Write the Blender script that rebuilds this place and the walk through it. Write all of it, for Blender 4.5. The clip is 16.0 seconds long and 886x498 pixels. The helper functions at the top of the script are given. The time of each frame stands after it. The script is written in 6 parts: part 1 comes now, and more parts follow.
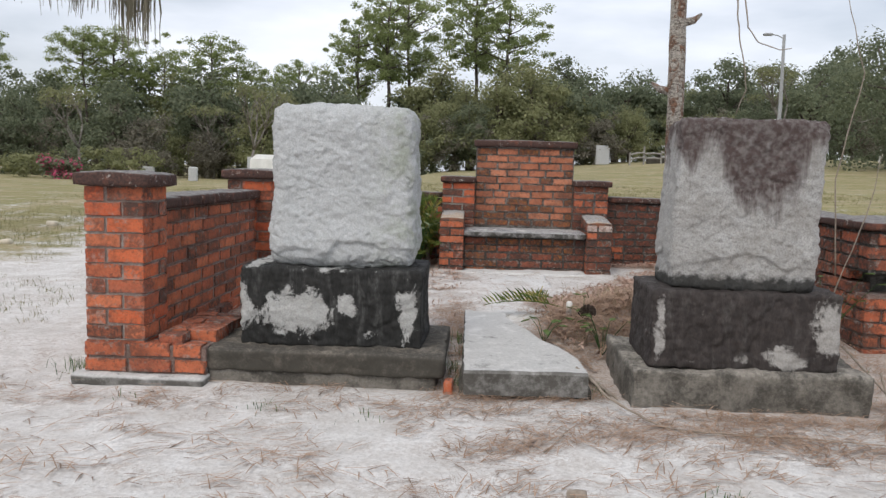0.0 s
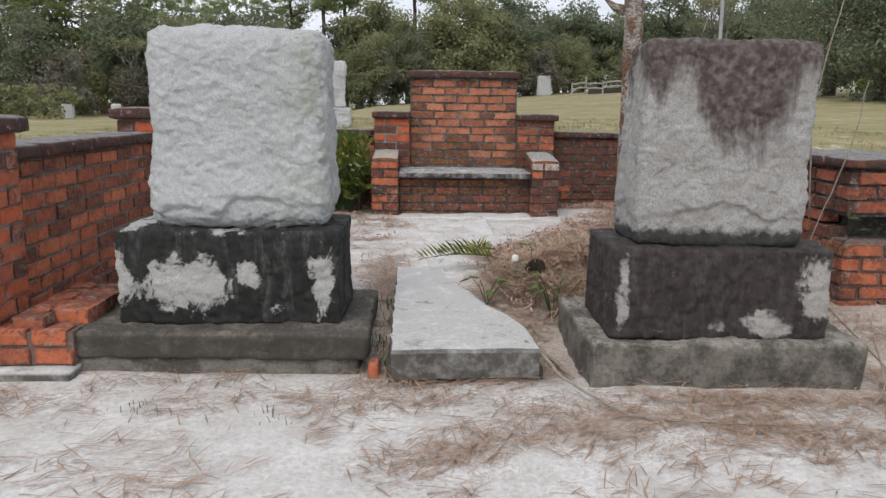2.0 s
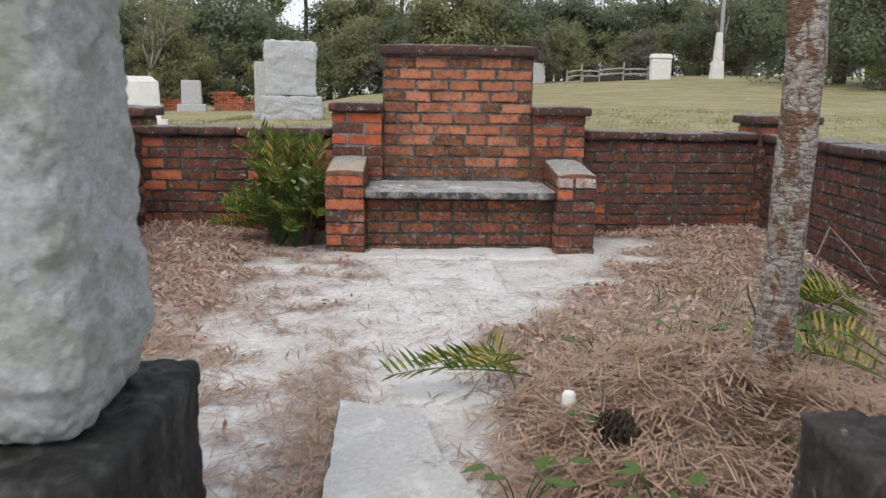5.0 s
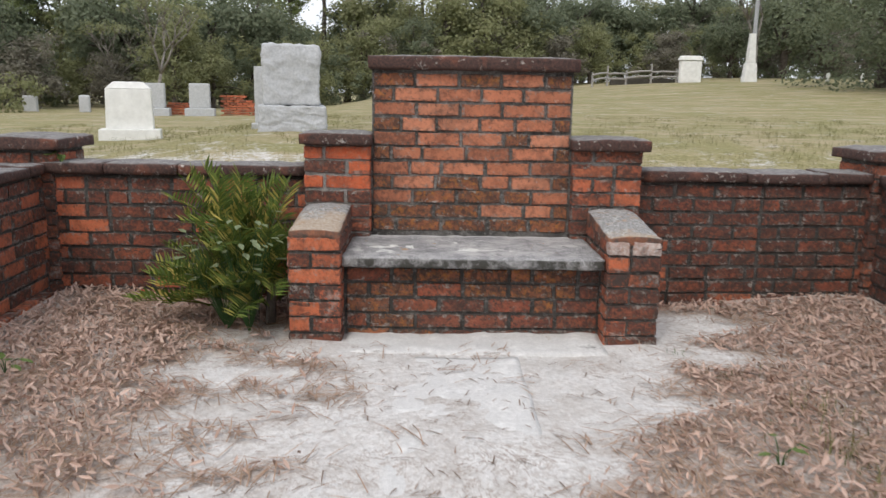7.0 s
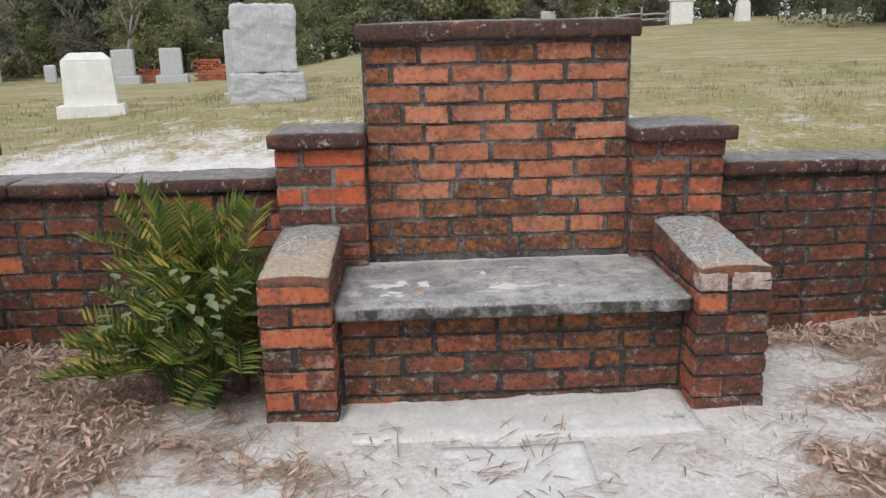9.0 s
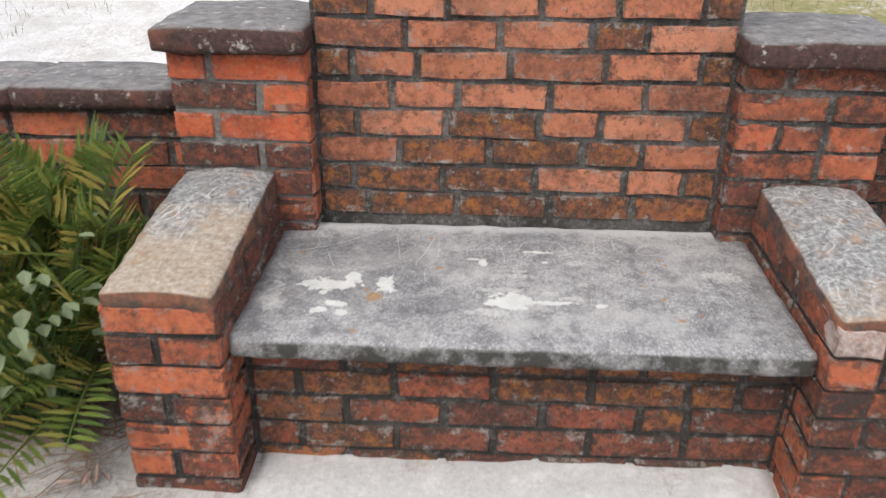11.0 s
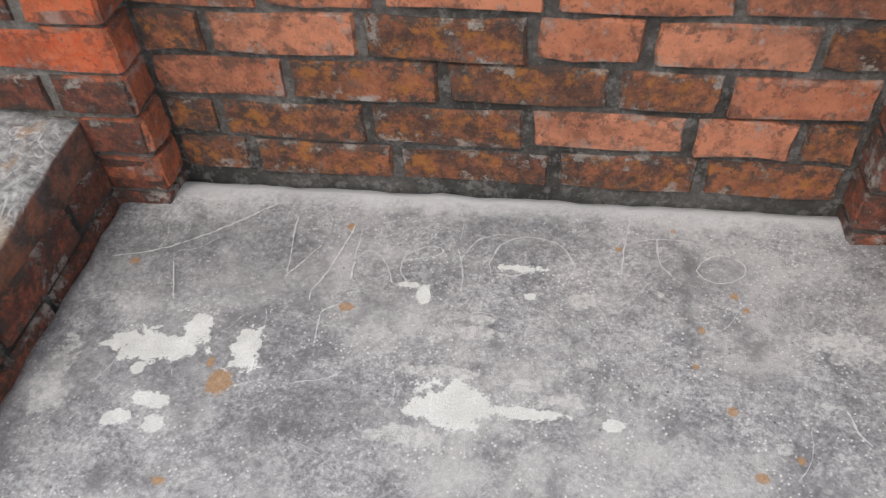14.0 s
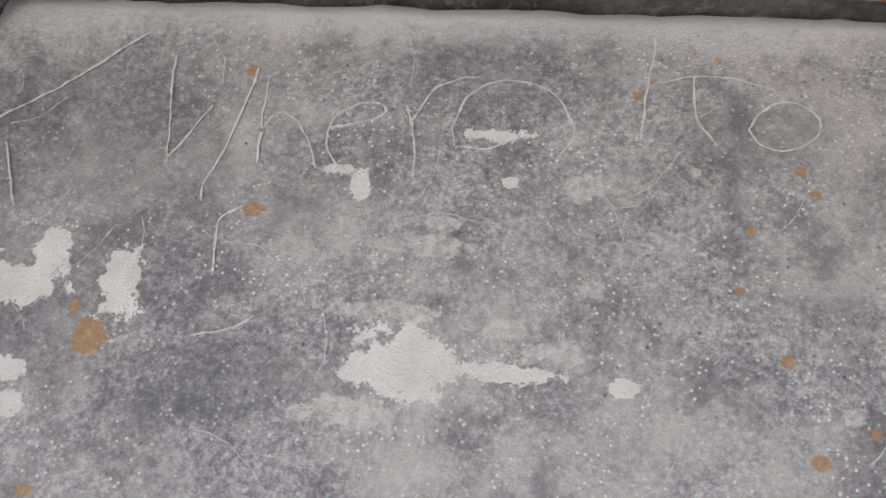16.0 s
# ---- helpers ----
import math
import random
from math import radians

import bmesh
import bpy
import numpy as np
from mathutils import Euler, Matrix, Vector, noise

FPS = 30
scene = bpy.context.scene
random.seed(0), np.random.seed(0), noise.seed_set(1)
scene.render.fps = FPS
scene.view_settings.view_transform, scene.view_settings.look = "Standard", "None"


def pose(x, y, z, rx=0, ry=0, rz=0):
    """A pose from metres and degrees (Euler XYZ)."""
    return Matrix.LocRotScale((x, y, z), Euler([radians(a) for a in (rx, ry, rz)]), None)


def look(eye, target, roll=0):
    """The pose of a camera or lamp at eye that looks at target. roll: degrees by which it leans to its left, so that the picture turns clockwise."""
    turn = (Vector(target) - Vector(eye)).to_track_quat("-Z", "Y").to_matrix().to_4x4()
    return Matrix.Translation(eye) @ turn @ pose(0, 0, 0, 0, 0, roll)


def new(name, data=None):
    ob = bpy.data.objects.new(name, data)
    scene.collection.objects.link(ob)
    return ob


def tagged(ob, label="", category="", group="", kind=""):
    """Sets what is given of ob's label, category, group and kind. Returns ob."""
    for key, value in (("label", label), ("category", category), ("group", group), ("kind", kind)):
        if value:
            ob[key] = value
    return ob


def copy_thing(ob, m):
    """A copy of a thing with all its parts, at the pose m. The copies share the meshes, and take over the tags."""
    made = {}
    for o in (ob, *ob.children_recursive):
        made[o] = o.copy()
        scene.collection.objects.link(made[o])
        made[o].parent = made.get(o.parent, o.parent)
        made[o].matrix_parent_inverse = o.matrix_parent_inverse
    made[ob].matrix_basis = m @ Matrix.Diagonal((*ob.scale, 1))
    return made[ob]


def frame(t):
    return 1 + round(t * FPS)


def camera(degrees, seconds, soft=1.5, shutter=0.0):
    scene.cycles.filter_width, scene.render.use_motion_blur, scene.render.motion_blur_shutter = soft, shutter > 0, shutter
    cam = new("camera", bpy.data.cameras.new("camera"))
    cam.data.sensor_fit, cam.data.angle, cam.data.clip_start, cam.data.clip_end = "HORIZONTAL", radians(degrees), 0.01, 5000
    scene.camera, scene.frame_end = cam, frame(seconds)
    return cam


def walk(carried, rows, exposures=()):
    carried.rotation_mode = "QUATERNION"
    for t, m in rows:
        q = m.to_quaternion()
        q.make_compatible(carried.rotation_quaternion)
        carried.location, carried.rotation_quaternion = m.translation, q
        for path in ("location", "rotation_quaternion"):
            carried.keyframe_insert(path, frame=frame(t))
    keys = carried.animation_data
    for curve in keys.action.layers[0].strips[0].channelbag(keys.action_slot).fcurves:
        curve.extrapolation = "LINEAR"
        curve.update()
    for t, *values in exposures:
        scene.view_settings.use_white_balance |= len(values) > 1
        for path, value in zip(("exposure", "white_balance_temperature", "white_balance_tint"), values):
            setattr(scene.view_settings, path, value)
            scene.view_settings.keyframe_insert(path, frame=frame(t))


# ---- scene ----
cam = camera(58.5, 16.0, soft=1.4, shutter=0.3)
PATH = [
    (0, (-0.484, -0.406, 1.086), (-0.572, 1.583, 0.889), 1.6),
    (0.5, (-0.536, -0.336, 1.083), (-0.576, 1.652, 0.867), 0.6),
    (1, (-0.567, -0.231, 1.077), (-0.551, 1.751, 0.81), 1.0),
    (1.5, (-0.476, 0.04, 1.064), (-0.41, 2.014, 0.749), 0.2),
    (2, (-0.42, 0.28, 1.103), (-0.363, 2.247, 0.744), 0.8),
    (2.5, (-0.426, 0.634, 1.097), (-0.298, 2.597, 0.737), 0.2),
    (3, (-0.431, 0.926, 1.119), (-0.232, 2.876, 0.721), -1.0),
    (3.5, (-0.345, 1.297, 1.124), (-0.226, 3.234, 0.642), -0.3),
    (4, (-0.337, 1.664, 1.105), (-0.295, 3.618, 0.678), 0.6),
    (4.2, (-0.379, 1.863, 1.074), (-0.316, 3.825, 0.691), 0.4),
    (6.3, (-0.263, 3.456, 1.159), (-0.171, 5.405, 0.722), 1.0),
    (6.5, (-0.265, 3.605, 1.16), (-0.179, 5.55, 0.704), 1.1),
    (7, (-0.22, 3.986, 1.241), (-0.187, 5.948, 0.855), 1.0),
    (7.5, (-0.231, 4.233, 1.318), (-0.291, 6.166, 0.809), 1.2),
    (8, (-0.29, 4.536, 1.345), (-0.285, 6.486, 0.901), -1.1),
    (8.5, (-0.333, 4.765, 1.36), (-0.27, 6.702, 0.865), -0.2),
    (9, (-0.331, 5.046, 1.348), (-0.272, 6.981, 0.846), -1.4),
    (9.2, (-0.328, 5.161, 1.354), (-0.28, 7.086, 0.813), -0.9),
    (11.3, (-0.098, 6.444, 1.429), (-0.181, 8.211, 0.495), 0.4),
    (11.5, (-0.097, 6.593, 1.402), (-0.137, 8.357, 0.459), 1.0),
    (12, (-0.105, 6.822, 1.412), (-0.062, 8.523, 0.36), 0.6),
    (12.5, (-0.004, 6.983, 1.394), (-0.172, 8.65, 0.303), -1.7),
    (13, (0.046, 7.097, 1.394), (-0.186, 8.668, 0.179), -3.8),
    (13.5, (0.015, 7.159, 1.382), (-0.119, 8.631, 0.034), -4.0),
    (14, (0.081, 7.232, 1.362), (-0.176, 8.599, -0.076), -4.0),
    (14.5, (0.047, 7.395, 1.319), (-0.123, 8.627, -0.247), -4.2),
    (15, (-0.002, 7.573, 1.271), (-0.061, 8.516, -0.492), -4.2),
    (15.5, (0.038, 7.63, 1.236), (-0.136, 8.338, -0.626), -9.5),
    (16, (0.077, 7.644, 1.228), (-0.117, 8.301, -0.651), -12.2),
]
walk(cam, [(t, look(eye, target, roll)) for t, eye, target, roll in PATH],
     [(0.0, 0.15), (4.0, 0.2), (7.0, 0.35), (9.0, 0.32), (11.5, 0.7), (13.0, 0.7), (14.0, 0.56), (15.0, 0.29), (16.0, 0.19)])

# world and sun: an overcast, bright sky
world = bpy.data.worlds.new("overcast")
scene.world = world
world.use_nodes = True
wn = world.node_tree.nodes
wl = world.node_tree.links
bg = wn["Background"]
sky = wn.new("ShaderNodeTexSky")
sky.sky_type = 'NISHITA'
sky.sun_disc = False
sky.sun_elevation = radians(50)
sky.sun_rotation = radians(200)
sky.air_density = 1.0
sky.dust_density = 4.0
# broad cloud cover over the blue
tc = wn.new("ShaderNodeTexCoord")
cmap = wn.new("ShaderNodeMapping")
cmap.inputs["Scale"].default_value = (1.6, 1.6, 6.0)
cn = wn.new("ShaderNodeTexNoise")
cn.inputs["Scale"].default_value = 1.3
cn.inputs["Detail"].default_value = 6
cr = wn.new("ShaderNodeValToRGB")
cr.color_ramp.elements[0].position = 0.38
cr.color_ramp.elements[0].color = (0.45, 0.45, 0.45, 1)
cr.color_ramp.elements[1].position = 0.62
cr.color_ramp.elements[1].color = (0.95, 0.95, 0.95, 1)
cm = wn.new("ShaderNodeMix")
cm.data_type = 'RGBA'
cm.inputs[7].default_value = (9.1, 9.45, 10.3, 1)
wl.new(tc.outputs["Generated"], cmap.inputs["Vector"])
wl.new(cmap.outputs[0], cn.inputs["Vector"])
wl.new(cn.outputs["Fac"], cr.inputs[0])
wl.new(cr.outputs[0], cm.inputs[0])
wl.new(sky.outputs[0], cm.inputs[6])
wl.new(cm.outputs[2], bg.inputs["Color"])
bg.inputs["Strength"].default_value = 0.105
sun = new("sun", bpy.data.lights.new("sun", 'SUN'))
sun.data.energy = 1.1
sun.data.angle = radians(25)
sun.data.color = (1.0, 0.96, 0.9)
sun.matrix_world = look((0, 0, 30), (Vector((0, 0, 30)) + Vector((0.25, 0.55, -0.8))))


# ---------------------------------------------------------------- materials
class Nodes:
    """A small wrapper to write node materials tersely."""

    def __init__(self, name, rough=0.9):
        self.mat = bpy.data.materials.new(name)
        self.mat.use_nodes = True
        self.t = self.mat.node_tree
        self.b = self.t.nodes["Principled BSDF"]
        self.b.inputs["Roughness"].default_value = rough
        self.b.inputs["Specular IOR Level"].default_value = 0.25
        self.co = self.t.nodes.new("ShaderNodeTexCoord")
        self.geo = self.t.nodes.new("ShaderNodeNewGeometry")
        self.oi = self.t.nodes.new("ShaderNodeObjectInfo")

    def put(self, sock, v):
        if isinstance(v, bpy.types.NodeSocket):
            self.t.links.new(v, sock)
        else:
            sock.default_value = v

    def pos(self):
        return self.geo.outputs["Position"]

    def scaled(self, vec, s, off=(0, 0, 0)):
        n = self.t.nodes.new("ShaderNodeMapping")
        self.put(n.inputs["Vector"], vec)
        n.inputs["Scale"].default_value = s if isinstance(s, tuple) else (s, s, s)
        n.inputs["Location"].default_value = off
        return n.outputs[0]

    def noise(self, scale, detail=5, rough=0.6, vec=None, dist=0.0):
        n = self.t.nodes.new("ShaderNodeTexNoise")
        self.put(n.inputs["Vector"], vec if vec is not None else self.pos())
        n.inputs["Scale"].default_value = scale
        n.inputs["Detail"].default_value = detail
        n.inputs["Roughness"].default_value = rough
        n.inputs["Distortion"].default_value = dist
        return n.outputs["Fac"]

    def voronoi(self, scale, vec=None, feature='F1', rnd=1.0):
        n = self.t.nodes.new("ShaderNodeTexVoronoi")
        n.feature = feature
        self.put(n.inputs["Vector"], vec if vec is not None else self.pos())
        n.inputs["Scale"].default_value = scale
        n.inputs["Randomness"].default_value = rnd
        return n.outputs["Distance"]

    def ramp(self, f, *stops):
        n = self.t.nodes.new("ShaderNodeValToRGB")
        self.put(n.inputs[0], f)
        e = n.color_ramp.elements
        while len(e) < len(stops):
            e.new(0.5)
        for el, (p, c) in zip(e, stops):
            el.position = p
            el.color = (c, c, c, 1) if isinstance(c, (int, float)) else (*c, 1)
        return n.outputs[0]

    def mix(self, f, a, b, mode='MIX'):
        n = self.t.nodes.new("ShaderNodeMix")
        n.data_type = 'RGBA'
        n.blend_type = mode
        self.put(n.inputs[0], f)
        for k, v in ((6, a), (7, b)):
            if isinstance(v, tuple):
                v = (*v, 1) if len(v) == 3 else v
            self.put(n.inputs[k], v)
        return n.outputs[2]

    def math(self, op, a, b=0.0, clamp=False):
        n = self.t.nodes.new("ShaderNodeMath")
        n.operation = op
        n.use_clamp = clamp
        self.put(n.inputs[0], a)
        self.put(n.inputs[1], b)
        return n.outputs[0]

    def xyz(self, vec=None):
        n = self.t.nodes.new("ShaderNodeSeparateXYZ")
        self.put(n.inputs[0], vec if vec is not None else self.pos())
        return n.outputs

    def attr(self, name):
        n = self.t.nodes.new("ShaderNodeAttribute")
        n.attribute_name = name
        return n.outputs["Fac"]

    def rnd(self):
        return self.oi.outputs["Random"]

    def island(self):
        return self.geo.outputs["Random Per Island"]

    def bump(self, h, strength=0.4, dist=0.01):
        n = self.t.nodes.new("ShaderNodeBump")
        n.inputs["Strength"].default_value = strength
        n.inputs["Distance"].default_value = dist
        self.put(n.inputs["Height"], h)
        self.t.links.new(n.outputs[0], self.b.inputs["Normal"])

    def done(self, colour):
        self.put(self.b.inputs["Base Color"], colour)
        return self.mat


def brick_material(name, mildew, island=False, clay=((0.50, 0.12, 0.054), (0.60, 0.17, 0.078), (0.40, 0.10, 0.054)), lime=0.5, ochre=False):
    n = Nodes(name, 0.88)
    r = n.island() if island else n.rnd()
    base = n.ramp(r, (0.0, clay[2]), (0.4, clay[0]), (1.0, clay[1]))
    grain = n.noise(90, 4, 0.7)
    base = n.mix(n.ramp(grain, (0.35, 0.0), (0.75, 0.55)), base, (0.55, 0.24, 0.13))
    blot = n.noise(14, 5, 0.65)
    base = n.mix(n.ramp(blot, (0.5, 0.0), (0.72, 0.6)), base, (0.22, 0.075, 0.042))
    # some bricks wholly grown over
    own = n.ramp(n.math('FRACT', n.math('MULTIPLY', r, 7.31)), (1 - mildew * 0.65, 0.0), (1 - mildew * 0.65 + 0.12, 1.0))
    big = n.ramp(n.noise(1.9, 6, 0.6), (0.60 - mildew * 0.35, 0.0), (0.74 - mildew * 0.28, 1.0))
    fine = n.ramp(n.noise(34, 6, 0.75), (0.36, 0.25), (0.58, 1.0))
    m = n.math('MULTIPLY', n.math('MAXIMUM', big, own), fine, True)
    base = n.mix(n.math('MULTIPLY', m, 0.88), base, (0.042, 0.032, 0.028))
    grime = n.math('MULTIPLY', n.ramp(n.noise(36, 8, 0.80), (0.49, 0.0), (0.56, 1.0)), n.ramp(n.noise(7, 5, 0.65), (0.38, 0.1), (0.56, 1.0)))
    base = n.mix(n.math('MULTIPLY', grime, 0.25 + 0.65 * mildew), base, (0.055, 0.042, 0.036))
    pits = n.ramp(n.noise(150, 3, 0.6), (0.30, 1.0), (0.38, 0.0))
    base = n.mix(n.math('MULTIPLY', pits, 0.6), base, (0.09, 0.05, 0.035))
    smear = n.ramp(n.noise(11, 7, 0.75), (0.57, 0.0), (0.68, 0.35 + 0.4 * min(1.0, mildew)))
    base = n.mix(smear, base, n.ramp(grain, (0.3, (0.07, 0.06, 0.05)), (0.7, (0.21, 0.17, 0.145))))
    if ochre:
        oc = n.ramp(n.noise(27, 6, 0.75), (0.52, 0.0), (0.62, 0.7))
        base = n.mix(oc, base, (0.36, 0.145, 0.035))
    if not island:
        # ragged crust and mortar smears creeping in from the joints
        tc = n.t.nodes.new("ShaderNodeTexCoord")
        gx_, gy_, gz_ = n.xyz(tc.outputs["Generated"])
        dx = n.math('SUBTRACT', 0.1, n.math('ABSOLUTE', n.math('MULTIPLY', n.math('SUBTRACT', gx_, 0.5), 0.2)))
        dz = n.math('SUBTRACT', 0.033, n.math('ABSOLUTE', n.math('MULTIPLY', n.math('SUBTRACT', gz_, 0.5), 0.066)))
        rim = n.math('ADD', n.math('MINIMUM', dx, dz), n.math('MULTIPLY', n.math('SUBTRACT', n.noise(48, 6, 0.75), 0.5), 0.17))
        rim = n.ramp(rim, (0.003, 1.0), (0.009, 0.0))
        rimc = n.mix(n.ramp(n.noise(17, 5, 0.7), (0.50, 0.0), (0.60, 1.0)), (0.060, 0.048, 0.042), (0.30, 0.27, 0.24))
        base = n.mix(n.math('MULTIPLY', rim, 0.5 + 0.42 * min(1.0, mildew)), base, rimc)
    wh = n.ramp(n.noise(20, 3, 0.5), (0.70, 0.0), (0.76, lime))
    base = n.mix(wh, base, (0.42, 0.40, 0.37))
    n.bump(n.math('ADD', n.math('ADD', n.math('MULTIPLY', grain, 0.6), blot), n.math('MULTIPLY', n.noise(42, 8, 0.82), 0.8)), 0.8, 0.007)
    return n.done(base)


def mortar_material(name, dark, dust=0.0):
    n = Nodes(name, 0.95)
    f = n.noise(85, 8, 0.85)
    lift = 1.2 - 0.5 * dark
    c = n.ramp(f, (0.3, tuple(v * lift for v in (0.14, 0.13, 0.12))), (0.52, tuple(v * lift for v in (0.31, 0.29, 0.265))), (0.72, tuple(v * lift for v in (0.54, 0.52, 0.485))))
    big = n.ramp(n.noise(4.2, 6, 0.7), (0.66 - dark * 0.36, 0.0), (0.80 - dark * 0.28, 1.0))
    c = n.mix(n.math('MULTIPLY', big, 0.82), c, (0.05, 0.047, 0.042))
    c = n.mix(n.ramp(n.noise(34, 8, 0.78), (0.53, 0.0), (0.59, max(0.12, 0.8 - 0.5 * dark))), c, (0.50, 0.48, 0.45))
    if dust:
        c = n.mix(n.ramp(n.noise(7, 6, 0.7), (0.36, 0.0), (0.54, dust)), c, (0.24, 0.095, 0.06))
    n.bump(n.math('ADD', f, n.math('MULTIPLY', n.noise(34, 8, 0.78), 1.5)), 1.0, 0.014)
    return n.done(c)


def coping_material(name, clay=0.35):
    n = Nodes(name, 0.93)
    f = n.noise(70, 5, 0.7)
    c = n.ramp(f, (0.3, (0.035, 0.027, 0.025)), (0.65, (0.105, 0.058, 0.047)))
    c = n.mix(n.ramp(n.noise(9, 4, 0.6), (0.55, 0.0), (0.70, clay)), c, (0.33, 0.11, 0.06))
    # weathered cement on the upper side
    nz = n.xyz(n.geo.outputs["Normal"])[2]
    top = n.ramp(n.math('ADD', nz, n.math('MULTIPLY', n.noise(16, 4), 0.3)), (0.75, 0.0), (0.98, 1.0))
    cem = n.ramp(n.noise(24, 6, 0.7), (0.3, (0.11, 0.11, 0.11)), (0.7, (0.34, 0.33, 0.32)))
    c = n.mix(n.math('MULTIPLY', top, 0.8), c, cem)
    li = n.ramp(n.noise(30, 6, 0.72), (0.58, 0.0), (0.68, 0.7))
    li = n.math('MULTIPLY', li, n.ramp(n.noise(4.5, 3), (0.40, 0.0), (0.54, 1.0)))
    c = n.mix(li, c, (0.62, 0.60, 0.55))
    n.bump(f, 0.6, 0.008)
    return n.done(c)


def granite_material():
    n = Nodes("pale_rough_granite", 0.85)
    f = n.noise(120, 4, 0.75)
    c = n.ramp(f, (0.32, (0.38, 0.395, 0.395)), (0.5, (0.52, 0.535, 0.535)), (0.68, (0.63, 0.64, 0.64)))
    c = n.mix(n.ramp(n.noise(7, 5, 0.6), (0.42, 0.0), (0.75, 0.35)), c, (0.40, 0.415, 0.405))
    x, y, z = n.xyz()
    gr = n.math('MULTIPLY', n.ramp(n.noise(9, 6, 0.7), (0.45, 0.0), (0.62, 0.6)), n.ramp(n.math('ADD', x, 1.5), (0.42, 0.0), (0.60, 1.0)))
    c = n.mix(gr, c, (0.27, 0.30, 0.21))
    n.bump(n.math('ADD', n.noise(38, 8, 0.78), n.math('MULTIPLY', f, 0.3)), 0.9, 0.014)
    return n.done(c)


def stained_granite_material():
    n = Nodes("granite_with_brown_run_stains", 0.85)
    f = n.noise(120, 4, 0.75)
    c = n.ramp(f, (0.3, (0.25, 0.245, 0.235)), (0.5, (0.42, 0.415, 0.40)), (0.72, (0.58, 0.575, 0.555)))
    c = n.mix(n.ramp(n.noise(8, 5, 0.6), (0.42, 0.0), (0.7, 0.5)), c, (0.27, 0.25, 0.22))
    # brown growth that ran down from the upper edge
    z = n.xyz()[2]
    x = n.xyz()[0]
    run = n.noise(3.4, 6, 0.65, n.scaled(n.pos(), (2.2, 2.2, 0.45), (0.9, 0, 0)), 0.5)
    off = n.math('ABSOLUTE', n.math('SUBTRACT', x, 0.86))
    h = n.math('ADD', n.math('MULTIPLY', n.math('SUBTRACT', z, 1.14), 2.2), n.math('MULTIPLY', n.math('SUBTRACT', run, 0.5), 2.2))
    h = n.math('ADD', h, n.math('MULTIPLY', n.ramp(off, (0.02, 1.0), (0.26, 0.0)), 0.62))
    st = n.math('MULTIPLY', n.ramp(h, (-0.04, 0.0), (0.34, 1.0)), n.ramp(n.noise(30, 7, 0.75), (0.30, 0.45), (0.56, 1.0)))
    c = n.mix(n.math('MULTIPLY', st, 0.95), c, (0.075, 0.049, 0.045))
    # black crust along the lower joint
    lowz = n.math('ADD', n.math('SUBTRACT', 0.632, z), n.math('MULTIPLY', n.math('SUBTRACT', n.noise(22, 4), 0.5), 0.10))
    c = n.mix(n.ramp(lowz, (0.0, 0.0), (0.03, 0.9)), c, (0.02, 0.02, 0.018))
    n.bump(n.math('ADD', n.noise(38, 8, 0.78), n.math('MULTIPLY', f, 0.3)), 0.9, 0.014)
    return n.done(c)


def black_marble_material(name, lo, hi, spots, pale=(0.48, 0.48, 0.46), dark=(0.016, 0.016, 0.015)):
    """Pale stone that a black crust covers, flaked off in patches. spots: x, z, half width, half height, how far flaked."""
    n = Nodes(name, 0.9)
    f = n.noise(110, 4, 0.7)
    c = n.mix(n.ramp(f, (0.3, 0.0), (0.7, 1.0)), tuple(v * 0.65 for v in pale), pale)
    x, y, z = n.xyz()
    m = n.noise(6.5, 6, 0.66, n.scaled(n.pos(), (1.0, 1.0, 0.75), (3.3, 1.2, 0.4)), 0.6)
    for sx, sz, rx, rz, amt in spots:
        v = n.t.nodes.new("ShaderNodeCombineXYZ")
        n.put(v.inputs[0], n.math('DIVIDE', n.math('SUBTRACT', x, sx), rx))
        n.put(v.inputs[1], n.math('DIVIDE', n.math('SUBTRACT', z, sz), rz))
        ln = n.t.nodes.new("ShaderNodeVectorMath")
        ln.operation = 'LENGTH'
        n.put(ln.inputs[0], v.outputs[0])
        m = n.math('SUBTRACT', m, n.math('MULTIPLY', n.ramp(ln.outputs["Value"], (0.25, 1.0), (1.0, 0.0)), amt))
    m = n.math('ADD', m, n.math('MULTIPLY', n.math('SUBTRACT', n.noise(17, 7, 0.75, None, 0.5), 0.5), 0.55))
    m = n.ramp(m, (lo, 0.0), (hi, 1.0))
    drip = n.noise(7, 6, 0.65, n.scaled(n.pos(), (2.0, 2.0, 0.5)), 0.4)
    crust = n.mix(n.ramp(n.noise(24, 7, 0.78, n.scaled(n.pos(), (1.4, 1.4, 0.6))), (0.42, 0.0), (0.68, 0.6)), dark, tuple(v * 3.0 for v in dark))
    crust = n.mix(n.math('MULTIPLY', n.ramp(drip, (0.52, 0.0), (0.72, 0.5)), n.ramp(n.noise(55, 6, 0.8), (0.38, 0.2), (0.56, 1.0))), crust, tuple(v * 0.40 for v in pale))
    n.put(n.b.inputs['Roughness'], n.ramp(m, (0.0, 0.9), (1.0, 0.72)))
    c = n.mix(m, c, crust)
    n.bump(n.math('ADD', n.noise(40, 6, 0.7), n.math('MULTIPLY', m, 0.4)), 0.6, 0.012)
    return n.done(c)


